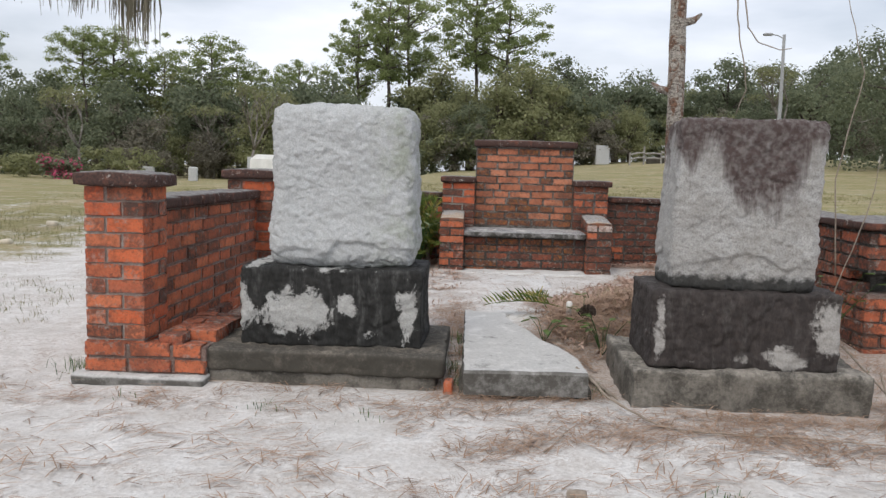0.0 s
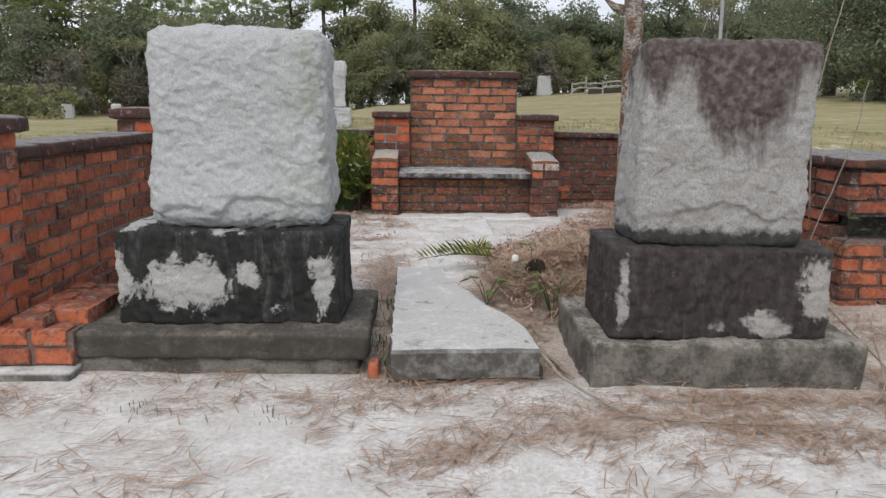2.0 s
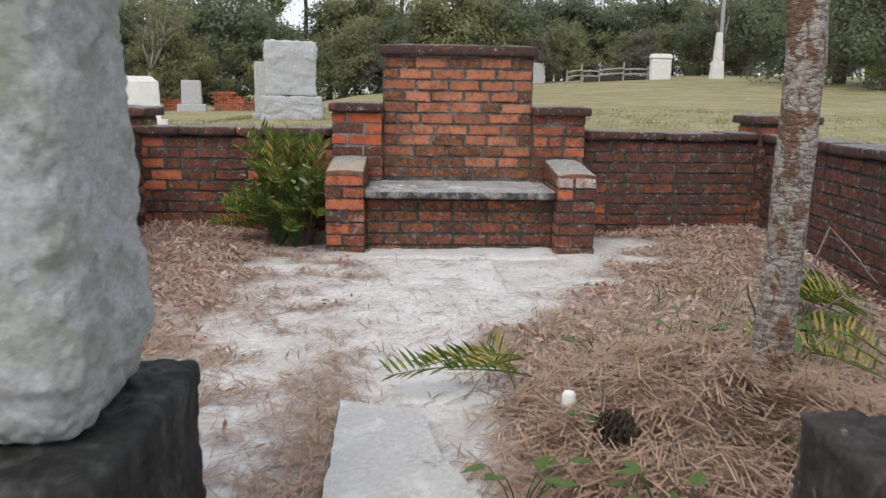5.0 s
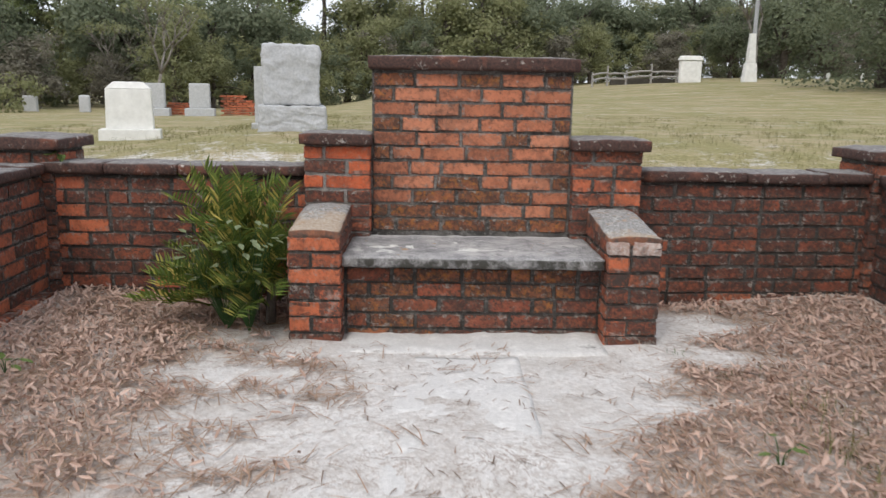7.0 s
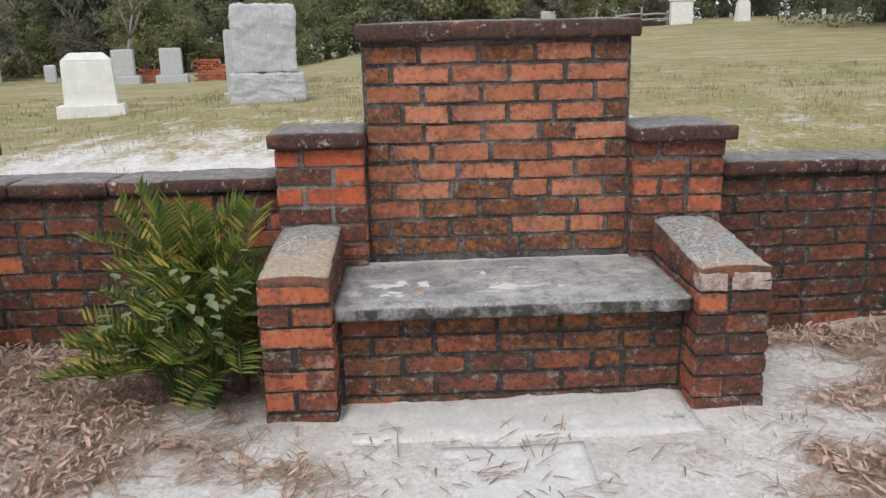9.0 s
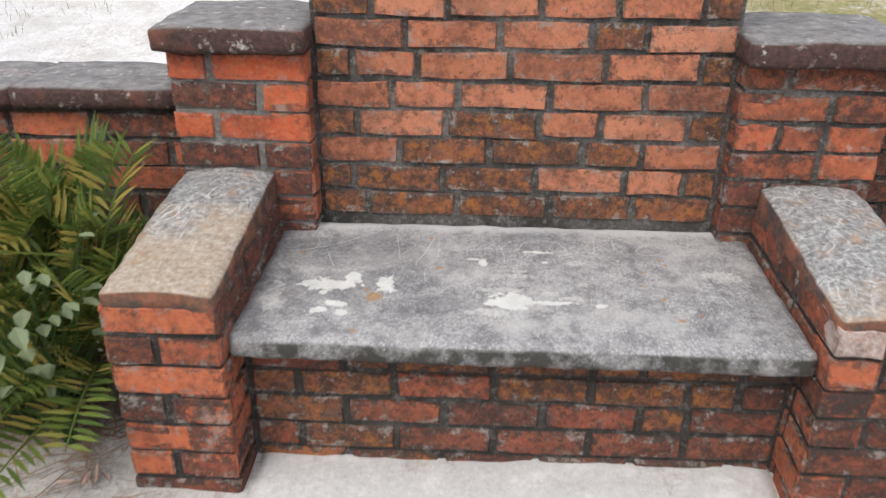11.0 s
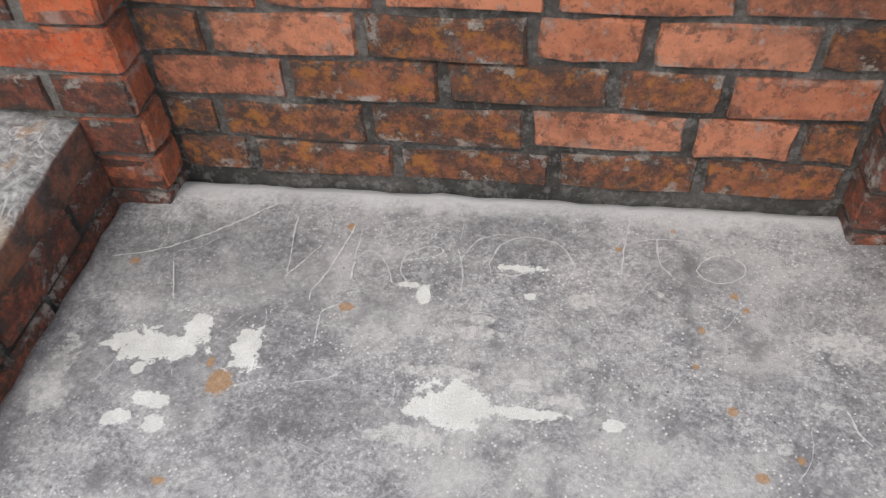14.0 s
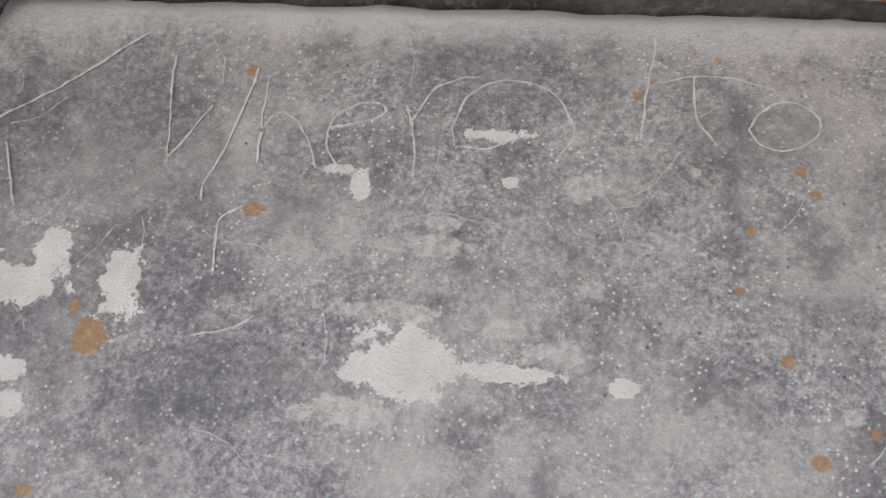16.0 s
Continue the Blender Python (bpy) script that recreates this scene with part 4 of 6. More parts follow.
# ---------------------------------------------------------------- gravestones at the front
def rock_face(amount, seed, step=0.24, foot=None):
    """Hammered stone: shallow hollows, chipped ledges and a fine tooth. foot: height of a chipped ledge near the lower edge."""
    def shape(q, nrm, w):
        o = Vector((seed, seed * 1.7, seed * 0.6))
        big = noise.noise(w * 2.4 + o)
        midf = noise.fractal(w * 8.5 + o, 0.7, 2.1, 5)
        fine = noise.fractal(w * 31 + o, 0.7, 2.1, 4)
        c = noise.noise(Vector((w.x * 3.1, w.y * 3.1, w.z * 4.2)) + o * 2) + 0.30 * noise.noise(w * 11 + o)
        ledge = smooth_step(-0.02, 0.05, c) - 0.5
        c2 = noise.noise(Vector((w.x * 7.5, w.y * 7.5, w.z * 8.5)) - o) + 0.25 * noise.noise(w * 21 + o)
        ledge2 = smooth_step(-0.02, 0.06, c2) - 0.5
        k = 0.38 * big + 0.15 * midf + 0.20 * fine + step * ledge + 0.14 * ledge2
        if foot is not None:
            rim = foot + 0.07 * noise.noise(Vector((w.x * 5.5, w.y * 5.5, 1.0)) + o) + 0.03 * noise.noise(w * 13 + o)
            k += (0.42 + 0.3 * noise.noise(w * 5 - o)) * smooth_step(rim - 0.008, rim + 0.016, w.z) * (1 - smooth_step(rim + 0.02, rim + 0.20, w.z))
        return q + nrm * amount * k
    return shape


def monument(label, x0, x1, y0, y1, pad, base, die, mats, seeds, round_top, yaw=0.0):
    th = empty("gravestone", label, "gravestone", "front gravestones of the plot")
    (px0, px1, py0, py1, pz), (bx0, bx1, by0, by1, bz), (dx0, dx1, dy0, dy1, dz) = pad, base, die
    low = pz - 0.105 if seeds[0] < 5 else -0.12
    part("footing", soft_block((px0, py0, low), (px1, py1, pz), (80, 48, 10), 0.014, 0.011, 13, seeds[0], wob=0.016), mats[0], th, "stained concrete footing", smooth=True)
    if seeds[0] < 5:
        part("lower_footing", soft_block((px0 + 0.015, py0 + 0.018, -0.12), (px1 - 0.03, py1, low + 0.01), (40, 20, 5), 0.012, 0.008, 12, 5.5, wob=0.01), M_PAD_R, th, "crumbly grey lower footing", smooth=True)
    part("base", soft_block((bx0, by0, pz - 0.004), (bx1, by1, bz), (110, 50, 44), 0.016, 0.002, 10, seeds[1], edge=rock_face(0.026, seeds[1])), mats[1], th, "blackened rock-faced base stone", smooth=True)
    stone = part("headstone", soft_block((dx0, dy0, bz - 0.004), (dx1, dy1, dz), (110, 50, 120), round_top, 0.002, 11, seeds[2], edge=rock_face(0.036, seeds[2], 0.10, bz + 0.10) if seeds[0] < 5 else rock_face(0.030, seeds[2], 0.12, bz + 0.13)), mats[2], th, "rough rock-faced granite headstone", smooth=True)
    if seeds[0] > 5:  # the stone leans a little
        for v in stone.data.vertices:
            v.co.x += 0.03 * max(0.0, v.co.z - bz)
    return th


monument("pale rough granite gravestone on a blackened base", 0, 0, 0, 0,
         (-1.83, -0.635, 3.40, 4.22, 0.172), (-1.69, -0.755, 3.55, 4.08, 0.575), (-1.565, -0.815, 3.63, 3.98, 1.405),
         (M_PAD, M_BASE_L, M_GRANITE), (1.0, 4.0, 7.0), 0.075)
monument("rough granite gravestone with brown run stains", 0, 0, 0, 0,
         (0.26, 1.37, 3.27, 4.05, 0.185), (0.35, 1.23, 3.335, 3.86, 0.555), (0.440, 1.122, 3.395, 3.74, 1.365),
         (M_PAD_R, M_BASE_R, M_GRANITE_ST), (11.0, 14.0, 17.0), 0.03)

# concrete path slab between the two gravestones, its corner broken off
def slab_bm():
    bm = bmesh.new()
    rim = [(-0.535, 3.30), (0.055, 3.33), (0.05, 3.62), (-0.02, 3.86), (-0.10, 4.02), (-0.17, 4.32), (-0.27, 4.60), (-0.29, 4.86), (-0.555, 4.93)]
    fine = []
    for (ax, ay), (bx, by) in zip(rim, rim[1:] + rim[:1]):
        n_ = max(2, int(math.hypot(bx - ax, by - ay) / 0.04))
        for k in range(n_):
            t = k / n_
            x, y = ax + (bx - ax) * t, ay + (by - ay) * t
            j = 0.012 * noise.noise(Vector((x * 9, y * 9, 1)))
            fine.append((x + j, y - j))
    top = [bm.verts.new((x, y, 0.143 + 0.004 * noise.noise(Vector((x * 6, y * 6, 3))))) for x, y in fine]
    edge = [bm.verts.new((x * 1.008, y + (-0.006 if y < 3.4 else 0), 0.128)) for x, y in fine]
    low = [bm.verts.new((x + 0.01 * noise.noise(Vector((x * 7, y * 7, 8))), y, 0.02)) for x, y in fine]
    bm.faces.new(top)
    for r0, r1 in ((top, edge), (edge, low)):
        for k in range(len(fine)):
            bm.faces.new((r0[k], r0[(k + 1) % len(fine)], r1[(k + 1) % len(fine)], r1[k]))
    return bm


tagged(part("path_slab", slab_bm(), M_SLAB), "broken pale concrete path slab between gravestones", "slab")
tagged(part("slab_footing", soft_block((-0.56, 3.36, -0.08), (0.09, 3.8, 0.05), (14, 8, 4), 0.02, 0.012, 9, 3), M_PAD, smooth=True), "crumbling concrete under the path slab", "footing")


tagged(part("path_slab", soft_block((-0.37, 5.02, 0.0), (0.18, 7.36, 0.088), (20, 60, 3), 0.008, 0.012, 3, 6, wob=0.012), M_STRIP, smooth=True), "worn concrete path strip half covered by sand", "slab")
tagged(part("bench_apron", soft_block((-0.62, 7.40, 0.0), (0.60, 7.72, 0.095), (40, 14, 3), 0.012, 0.010, 7, 8, wob=0.012), M_STRIP, smooth=True), "low pale cement apron before the bench", "slab")


# ---------------------------------------------------------------- near trunk
def near_trunk():
    t = empty("tree", "slender standing trunk with flaky peeling bark", "tree", at=(0, 0, 0))
    bm = bmesh.new()
    pts, rad = [], []
    for k in range(60):
        z = 0.0 + k * 0.12
        pts.append((TX + 0.012 * math.sin(z * 1.7), TY + 0.01 * math.cos(z * 2.1), z))
        rad.append(0.056 * (1 + 0.35 * math.exp(-z * 6)) - 0.003 * z + 0.004 * noise.noise(Vector((0, 0, z * 5))))
    tube(bm, pts, rad, 20)
    for v in bm.verts:
        v.co += (v.co - Vector((TX, TY, v.co.z))).normalized() * 0.008 * noise.noise(v.co * 14)
    part("trunk", bm, M_FLAKYBARK, t, smooth=True)
    rng = random.Random(4)
    for z, a in ((2.05, 0.2), (1.62, 2.9), (2.5, 4.2), (3.0, 0.6)):
        b2 = bmesh.new()
        d = Vector((math.cos(a), math.sin(a), 0.25))
        s = Vector((TX, TY, z))
        tube(b2, [s, s + d * 0.10, s + d * 0.15 + Vector((0, 0, 0.03))], [0.03, 0.022, 0.008], 8)
        part("branch_stub", b2, M_FLAKYBARK, t, smooth=True)


TX, TY = 0.735, 4.76
near_trunk()

# ---------------------------------------------------------------- far trees
def leaf_cloud(rng, clumps, per, size, flat=0.5, needle=False):
    """Many small leaf blades round clump centres."""
    verts, faces = [], []
    for c, r in clumps:
        for _ in range(per):
            d = Vector((rng.gauss(0, 1), rng.gauss(0, 1), rng.gauss(0, 1) * flat))
            d = d.normalized() * r * rng.random() ** 0.45
            d.z *= flat
            p = c + d
            n_ = (d.normalized() + Vector((rng.gauss(0, 0.45), rng.gauss(0, 0.45), 0.45 + rng.gauss(0, 0.45)))).normalized()
            a = n_.cross(Vector((rng.gauss(0, 1), rng.gauss(0, 1), rng.gauss(0, 1)))).normalized()
            b = n_.cross(a)
            s = size * rng.uniform(0.5, 1.2)
            w = s * (0.5 if needle else 0.6)
            i = len(verts)
            verts += [p - a * s * 0.5, p + b * w * 0.5, p + a * s * 0.5, p - b * w * 0.5]
            faces.append((i, i + 1, i + 2, i + 3))
    return verts, faces


def tree_kind(kind, seed, high):
    """A tree: a tapered trunk with limbs, and a crown of many small leaves."""
    rng = random.Random(seed)
    bm = bmesh.new()
    clumps = []
    lean = Vector((rng.uniform(-0.05, 0.05), rng.uniform(-0.05, 0.05), 0))
    if kind == "pine":
        pts = [Vector((0, 0, -0.3)) + Vector((lean.x * z, lean.y * z, z)) + Vector((0.08 * math.sin(z), 0.06 * math.cos(z * 0.8), 0)) for z in np.linspace(0, high, 9)]
        tube(bm, pts, list(np.linspace(0.15, 0.045, 9)), 8)
        # a broad, open crown of flat pads at the ends of rising limbs
        for k in range(24):
            h_ = 1 - 2 * (k + rng.random()) / 24
            a = k * 2.4 + rng.uniform(-0.5, 0.5)
            reach = high * 0.22 * math.sqrt(max(0.06, 1 - 0.88 * (h_ - 0.1) ** 2)) * rng.uniform(0.45, 1.1)
            z = high * (0.76 + 0.22 * h_)
            e = Vector((lean.x * z + math.cos(a) * reach, lean.y * z + math.sin(a) * reach, z))
            s = Vector((lean.x * z, lean.y * z, z - 0.30 * reach - 0.2))
            tube(bm, [s, (s + e) / 2 + Vector((0, 0, -0.12)), e], [0.045, 0.032, 0.015], 5)
            r_ = rng.uniform(0.5, 0.95)
            clumps.append((e + Vector((0, 0, 0.1)), r_))
            for _ in range(3):
                q = Vector((rng.gauss(0, 0.65), rng.gauss(0, 0.65), rng.uniform(-0.2, 0.3)))
                clumps.append((e + q, r_ * rng.uniform(0.35, 0.75)))
        v, f = leaf_cloud(rng, clumps, 105, 0.17, 0.72, True)
        mats = M_BARK, M_PINE
    elif kind in ("oak", "olive", "brush"):
        pts = [Vector((0.15 * math.sin(z * 0.9 + seed), 0.12 * math.cos(z), z - 0.3)) for z in np.linspace(0, high * 0.55, 6)]
        tube(bm, pts, list(np.linspace(0.22, 0.10, 6)), 8)
        for k in range(15):
            s = pts[rng.randrange(2, 6)]
            a = rng.uniform(0, 6.28)
            el = rng.uniform(-0.1, 1.2)
            reach = high * rng.uniform(0.22, 0.46)
            e = s + Vector((math.cos(a) * math.cos(el), math.sin(a) * math.cos(el), math.sin(el) * 1.05)) * reach
            m = (s + e) / 2 + Vector((rng.uniform(-.2, .2), rng.uniform(-.2, .2), 0.15))
            tube(bm, [s, m, e], [0.08, 0.05, 0.015], 5)
            for _ in range(4):
                clumps.append((m.lerp(e, rng.uniform(0.2, 1.1)) + Vector((rng.uniform(-.7, .7), rng.uniform(-.7, .7), rng.uniform(-.5, .5))), rng.uniform(0.5, 1.05)))
        for _ in range(14):
            clumps.append((Vector((rng.uniform(-1.9, 1.9), rng.uniform(-1.9, 1.9), rng.uniform(0.3, high * 0.45))), rng.uniform(0.5, 1.0)))
        v, f = leaf_cloud(rng, clumps, 110 if high < 7 else 240, 0.21 if high < 7 else 0.13, 0.75)
        mats = (M_BARK, M_OAK) if kind == "oak" else ((M_BARK, M_OLIVE) if kind == "olive" else (M_PALEBARK, M_DRYTREE))
    else:  # bare
        def grow(p, d, length, r, depth):
            e = p + d * length
            m = (p + e) / 2 + Vector((rng.uniform(-1, 1), rng.uniform(-1, 1), 0)) * length * 0.06
            tube(bm, [p, m, e], [r, r * 0.85, r * 0.65], 5)
            if depth:
                for _ in range(3):
                    grow(e, (d + Vector((rng.uniform(-.8, .8), rng.uniform(-.8, .8), rng.uniform(-.1, .6)))).normalized(), length * 0.7, r * 0.6, depth - 1)
            else:
                clumps.append((e, 0.4))
        grow(Vector((0, 0, -0.3)), Vector((0.05, 0, 1)), high * 0.34, 0.10, 4)
        v, f = leaf_cloud(rng, clumps, 9, 0.16, 0.8)
        mats = M_GREYBARK, M_OLIVE
    t = empty("tree", {"pine": "tall slender pine with open clumped crown", "oak": "dark green oak with a broad leafy crown", "olive": "olive green tree with dense foliage",
                       "brush": "greyish scrubby tree with thin foliage", "bare": "pale leafless tree with spreading branches"}[kind], "tree", "trees along the meadow's edge")
    part("trunk", bm, mats[0], t, smooth=True)
    under("crown", mesh_of("crown", v, f, mats[1]), t)
    return t


KINDS = {"pine": [tree_kind("pine", 11 + k, 10.0) for k in range(3)], "oak": [tree_kind("oak", 31 + k, 6.5) for k in range(4)],
         "olive": [tree_kind("olive", 51 + k, 6.0) for k in range(2)], "brush": [tree_kind("brush", 61 + k, 5.0) for k in range(2)],
         "broad oak": [tree_kind("oak", 81 + k, 7.01) for k in range(2)], "bare": [tree_kind("bare", 71 + k, 5.5) for k in range(2)]}
PLANTED = set()


def plant(kind, u, dist, scale, rng):
    """u: way across from straight ahead of the path's start; dist: metres ahead."""
    x, y = -0.5 + u * dist, dist - 0.4
    src = rng.choice(KINDS[kind])
    m = Matrix.LocRotScale((x, y, height(x, y)), Euler((0, 0, rng.uniform(0, 6.28))), None)
    if src.name not in PLANTED:
        PLANTED.add(src.name)
        src.matrix_basis = m
        src.scale = (scale,) * 3
        return src
    t = copy_thing(src, m)
    t.scale = (scale,) * 3
    return t


rng = random.Random(8)
# the wood's edge: from far to near, across the view and beyond it
for k in range(46):
    u = -1.15 + 2.35 * k / 45 + rng.uniform(-0.02, 0.02)
    d = 44 + 18 * smooth_step(-0.5, 0.4, u) + rng.uniform(-2, 6)
    plant(rng.choice(["oak", "oak", "oak", "olive"]), u, d, rng.uniform(0.9, 1.25) * (1 + 0.25 * smooth_step(-0.4, 0.3, u)), rng)
for k in range(30):
    u = -1.1 + 2.3 * k / 29 + rng.uniform(-0.03, 0.03)
    plant("oak", u, 60 + 14 * smooth_step(-0.5, 0.4, u) + rng.uniform(-2, 4), rng.uniform(1.15, 1.4), rng)
for k in range(34):
    u = -1.1 + 2.25 * k / 33 + rng.uniform(-0.03, 0.03)
    d = 38 + 17 * smooth_step(-0.5, 0.4, u) + rng.uniform(-1, 2)
    plant(rng.choice(["oak", "brush", "olive", "brush"]), u, d, rng.uniform(0.55, 0.85), rng)
for u, d, s in ((-0.505, 45, 0.82), (-0.465, 46, 0.84), (-0.405, 47, 0.74), (-0.345, 46, 0.82), (-0.31, 48, 0.70), (-0.235, 52, 0.76), (-0.26, 56, 0.74),
                (-0.155, 57, 1.06), (-0.12, 57, 1.26), (-0.09, 59, 1.32), (-0.01, 61, 1.40), (0.025, 60, 1.22), (-0.66, 46, 0.9), (-0.78, 46, 1.0)):
    plant("pine", u, d, s, rng)
for u, d, s in ((0.02, 50, 1.12), (0.065, 51, 1.15), (-0.03, 51, 0.95), (0.105, 53, 0.95)):
    plant("olive", u, d, s, rng)
for u, d, s in ((0.50, 40, 1.4), (0.56, 36, 1.45), (0.65, 34, 1.3)):
    plant("broad oak", u, d, s, rng)
for u, d, s in ((0.40, 52, 1.2), (0.13, 62, 1.35), (0.20, 64, 1.2), (0.30, 62, 1.3)):
    plant("oak", u, d, s, rng)
for u, d, s in ((-0.29, 38, 0.95), (-0.515, 33, 0.8), (0.37, 50, 1.2), (-0.34, 41, 0.8), (0.345, 55, 0.9)):
    plant("bare", u, d, s, rng)
for ks in KINDS.values():
    for s_ in ks:
        if s_.name not in PLANTED:
            PLANTED.add(s_.name)
            x, y = 40 + rng.uniform(0, 20), 30 + rng.uniform(0, 30)
            s_.matrix_basis = Matrix.Translation((x, y, height(x, y)))


# ---------------------------------------------------------------- far gravestones
def far_stone(x, y, parts_, label, group="far gravestones", yaw=0.0, ground=None):
    """parts_: name, width, depth, height, material, rounding, taper from the ground up."""
    z0 = height(x, y) if ground is None else ground
    th = empty("gravestone", label, "gravestone", group, at=(x, y, z0))
    th.rotation_euler = (0, 0, yaw)
    z = -0.05
    for k, (nm, w, d, h, mat, rd, tp, rk) in enumerate(parts_):
        edge = rock_face(0.06, x + y + k) if rk else None
        part(nm, soft_block((-w / 2, -d / 2, z), (w / 2, d / 2, z + h), (26, 12, 26) if rk else (14, 8, 14), rd, 0.003, 8, x + k, taper=tp, edge=edge), mat, th, smooth=bool(rk))
        z += h - 0.002
    return th


far_stone(-5.54, 18.2, (("base", 1.03, 0.48, 0.24, M_WHITE, 0.01, 0.02, 0), ("headstone", 0.79, 0.30, 0.70, M_WHITE, 0.012, 0.05, 0), ("peaked_top", 0.75, 0.29, 0.12, M_WHITE, 0.008, 0.35, 0)), "white marble gravestone with sloping shoulders", yaw=0.25)
far_stone(-2.36, 16.3, (("base", 1.02, 0.5, 0.44, M_GREYROCK, 0.03, 0.0, 1), ("headstone", 0.84, 0.36, 0.90, M_GREYROCK, 0.03, 0.0, 1)), "grey rough granite gravestone on a block base", yaw=0.2)
far_stone(-3.0, 17.8, (("base", 0.62, 0.4, 0.12, M_GREYST, 0.02, 0.0, 0), ("headstone", 0.5, 0.2, 0.95, M_GREYST, 0.02, 0.0, 0)), "plain grey gravestone behind a larger one", yaw=0.2)
for x, y, s in ((-9.3, 30.5, 1.0), (-7.83, 30.5, 1.0)):
    far_stone(x, y, (("base", 0.95 * s, 0.5, 0.30, M_GREYST, 0.03, 0, 0), ("headstone", 0.66 * s, 0.3, 0.80, M_GREYST, 0.03, 0.02, 0)), "grey gravestone on a low base block", yaw=0.15)
far_stone(-15.1, 34.0, (("headstone", 0.52, 0.2, 0.62, M_GREYST, 0.03, 0.05, 0),), "small slanted grey gravestone")
far_stone(-13.1, 34.0, (("headstone", 0.42, 0.15, 0.66, M_GREYST, 0.08, 0.0, 0),), "small rounded grey gravestone")
far_stone(7.2, 50.5, (("headstone", 0.9, 0.4, 1.25, M_GREYST, 0.1, 0.05, 0),), "upright grey gravestone far across the meadow")
far_stone(13.5, 47.0, (("headstone", 1.15, 0.4, 1.2, M_WHITE, 0.08, 0.0, 0), ("top", 1.3, 0.5, 0.25, M_WHITE, 0.05, 0.2, 0)), "white flared gravestone across the meadow")
# white tapered shaft, added where only the thin lamp pole stands
far_stone(16.3, 46.0, (("headstone", 0.7, 0.5, 1.0, M_WHITE, 0.03, 0.2, 0), ("shaft", 0.42, 0.4, 1.5, M_WHITE, 0.03, 0.35, 0)), "tall white pointed shaft before the lamp pole")
far_stone(24.5, 40.0, (("headstone", 0.9, 0.4, 1.3, M_GREYST, 0.04, 0.1, 0),), "grey gravestone under the trees")
for x, y, h_ in ((22.0, 45.5, 0.5), (23.0, 45.5, 0.6), (24.2, 45.6, 0.6), (20.2, 45.5, 0.5)):
    far_stone(x, y, (("marker", 0.16, 0.16, h_, M_WHITE, 0.02, 0.1, 0),), "short white post marker", "white markers")

# split rail fence round a far plot
fence = empty("rail_fence", "weathered grey wooden rail fence round a plot", "fence")
fx = [8.2, 9.1, 10.2, 11.6, 13.0, 14.3]
fy = [46.5, 47.0, 47.4, 47.6, 47.7, 47.8]
for k, (x, y) in enumerate(zip(fx, fy)):
    z = height(x, y)
    hh = 1.05 if k % 2 else 0.75
    part("post", tube(bmesh.new(), [(x, y, z - 0.2), (x + 0.02, y, z + hh)], [0.055, 0.05], 7), M_FENCE, fence)
for k in range(5):
    for dz in (0.35, 0.62):
        a = Vector((fx[k], fy[k] - 0.06, height(fx[k], fy[k]) + dz))
        b = Vector((fx[k + 1], fy[k + 1] - 0.06, height(fx[k + 1], fy[k + 1]) + dz + 0.06 * (-1) ** k))
        part("rail", tube(bmesh.new(), [a, (a + b) / 2 + Vector((0, 0, 0.03)), b], [0.045, 0.05, 0.04], 6), M_FENCE, fence)
kerb = tagged(part("plot_kerb", soft_block((9.5, 47.9, height(11, 48) - 0.2), (14.0, 48.3, height(11, 48) + 0.30), (20, 3, 4), 0.03, 0.02, 3, 1), M_PAD), "low dark stone kerb round a far plot", "kerb")

# ruined brick plot wall on the meadow
ruin = empty("ruined_brick_wall", "low ruined red brick plot wall", "wall")
for x0, x1, y0, h_ in ((-9.2, -7.9, 31.2, 0.55), (-7.3, -6.3, 31.0, 0.75), (-6.3, -4.6, 30.6, 0.40), (-4.7, -4.3, 30.4, 0.55)):
    verts, faces = [], []
    rr = random.Random(int(x0 * 10))
    z = height((x0 + x1) / 2, y0) - 0.05
    for i in range(int(h_ / 0.08)):
        s = x0 + (0.11 if i % 2 else 0)
        while s < x1 - (0.25 * i / 6 if rr.random() < .5 else 0):
            i0 = len(verts)
            q0, q1, dy = s, s + 0.20, rr.uniform(-0.02, 0.02)
            verts += [(px, y0 + dy + py, z + i * 0.08 + pz) for pz in (0, 0.066) for px, py in ((q0, 0), (q1, 0), (q1, 0.2), (q0, 0.2))]
            faces += [(i0, i0 + 1, i0 + 5, i0 + 4), (i0 + 1, i0 + 2, i0 + 6, i0 + 5), (i0 + 2, i0 + 3, i0 + 7, i0 + 6), (i0 + 3, i0, i0 + 4, i0 + 7), (i0 + 4, i0 + 5, i0 + 6, i0 + 7)]
            s += 0.215
    o = under("wall_section", mesh_of("wall_section", verts, faces, M_BRICK_FAR), ruin)

# street lamp behind the meadow
lamp = empty("street_lamp", "grey metal street lamp with a curved arm", "street lamp")
LX, LY = 16.6, 46.5
lz = height(LX, LY)
part("pole", tube(bmesh.new(), [(LX, LY, lz - 0.3), (LX, LY, lz + 4.0), (LX - 0.04, LY, lz + 7.2)], [0.12, 0.10, 0.08], 10), M_METAL, lamp)
part("arm", tube(bmesh.new(), [(LX - 0.02, LY, lz + 6.95), (LX - 0.4, LY, lz + 7.15), (LX - 0.75, LY, lz + 7.2)], [0.035, 0.03, 0.03], 6), M_METAL, lamp)
part("lamp_head", soft_block((LX - 1.2, LY - 0.15, lz + 7.12), (LX - 0.7, LY + 0.15, lz + 7.27), (6, 4, 3), 0.06, 0, 1), M_METAL, lamp, smooth=True)

# ---------------------------------------------------------------- marks on the bench seat
SEAT_Z = 0.4915


SEAT = bpy.data.objects["seat"]


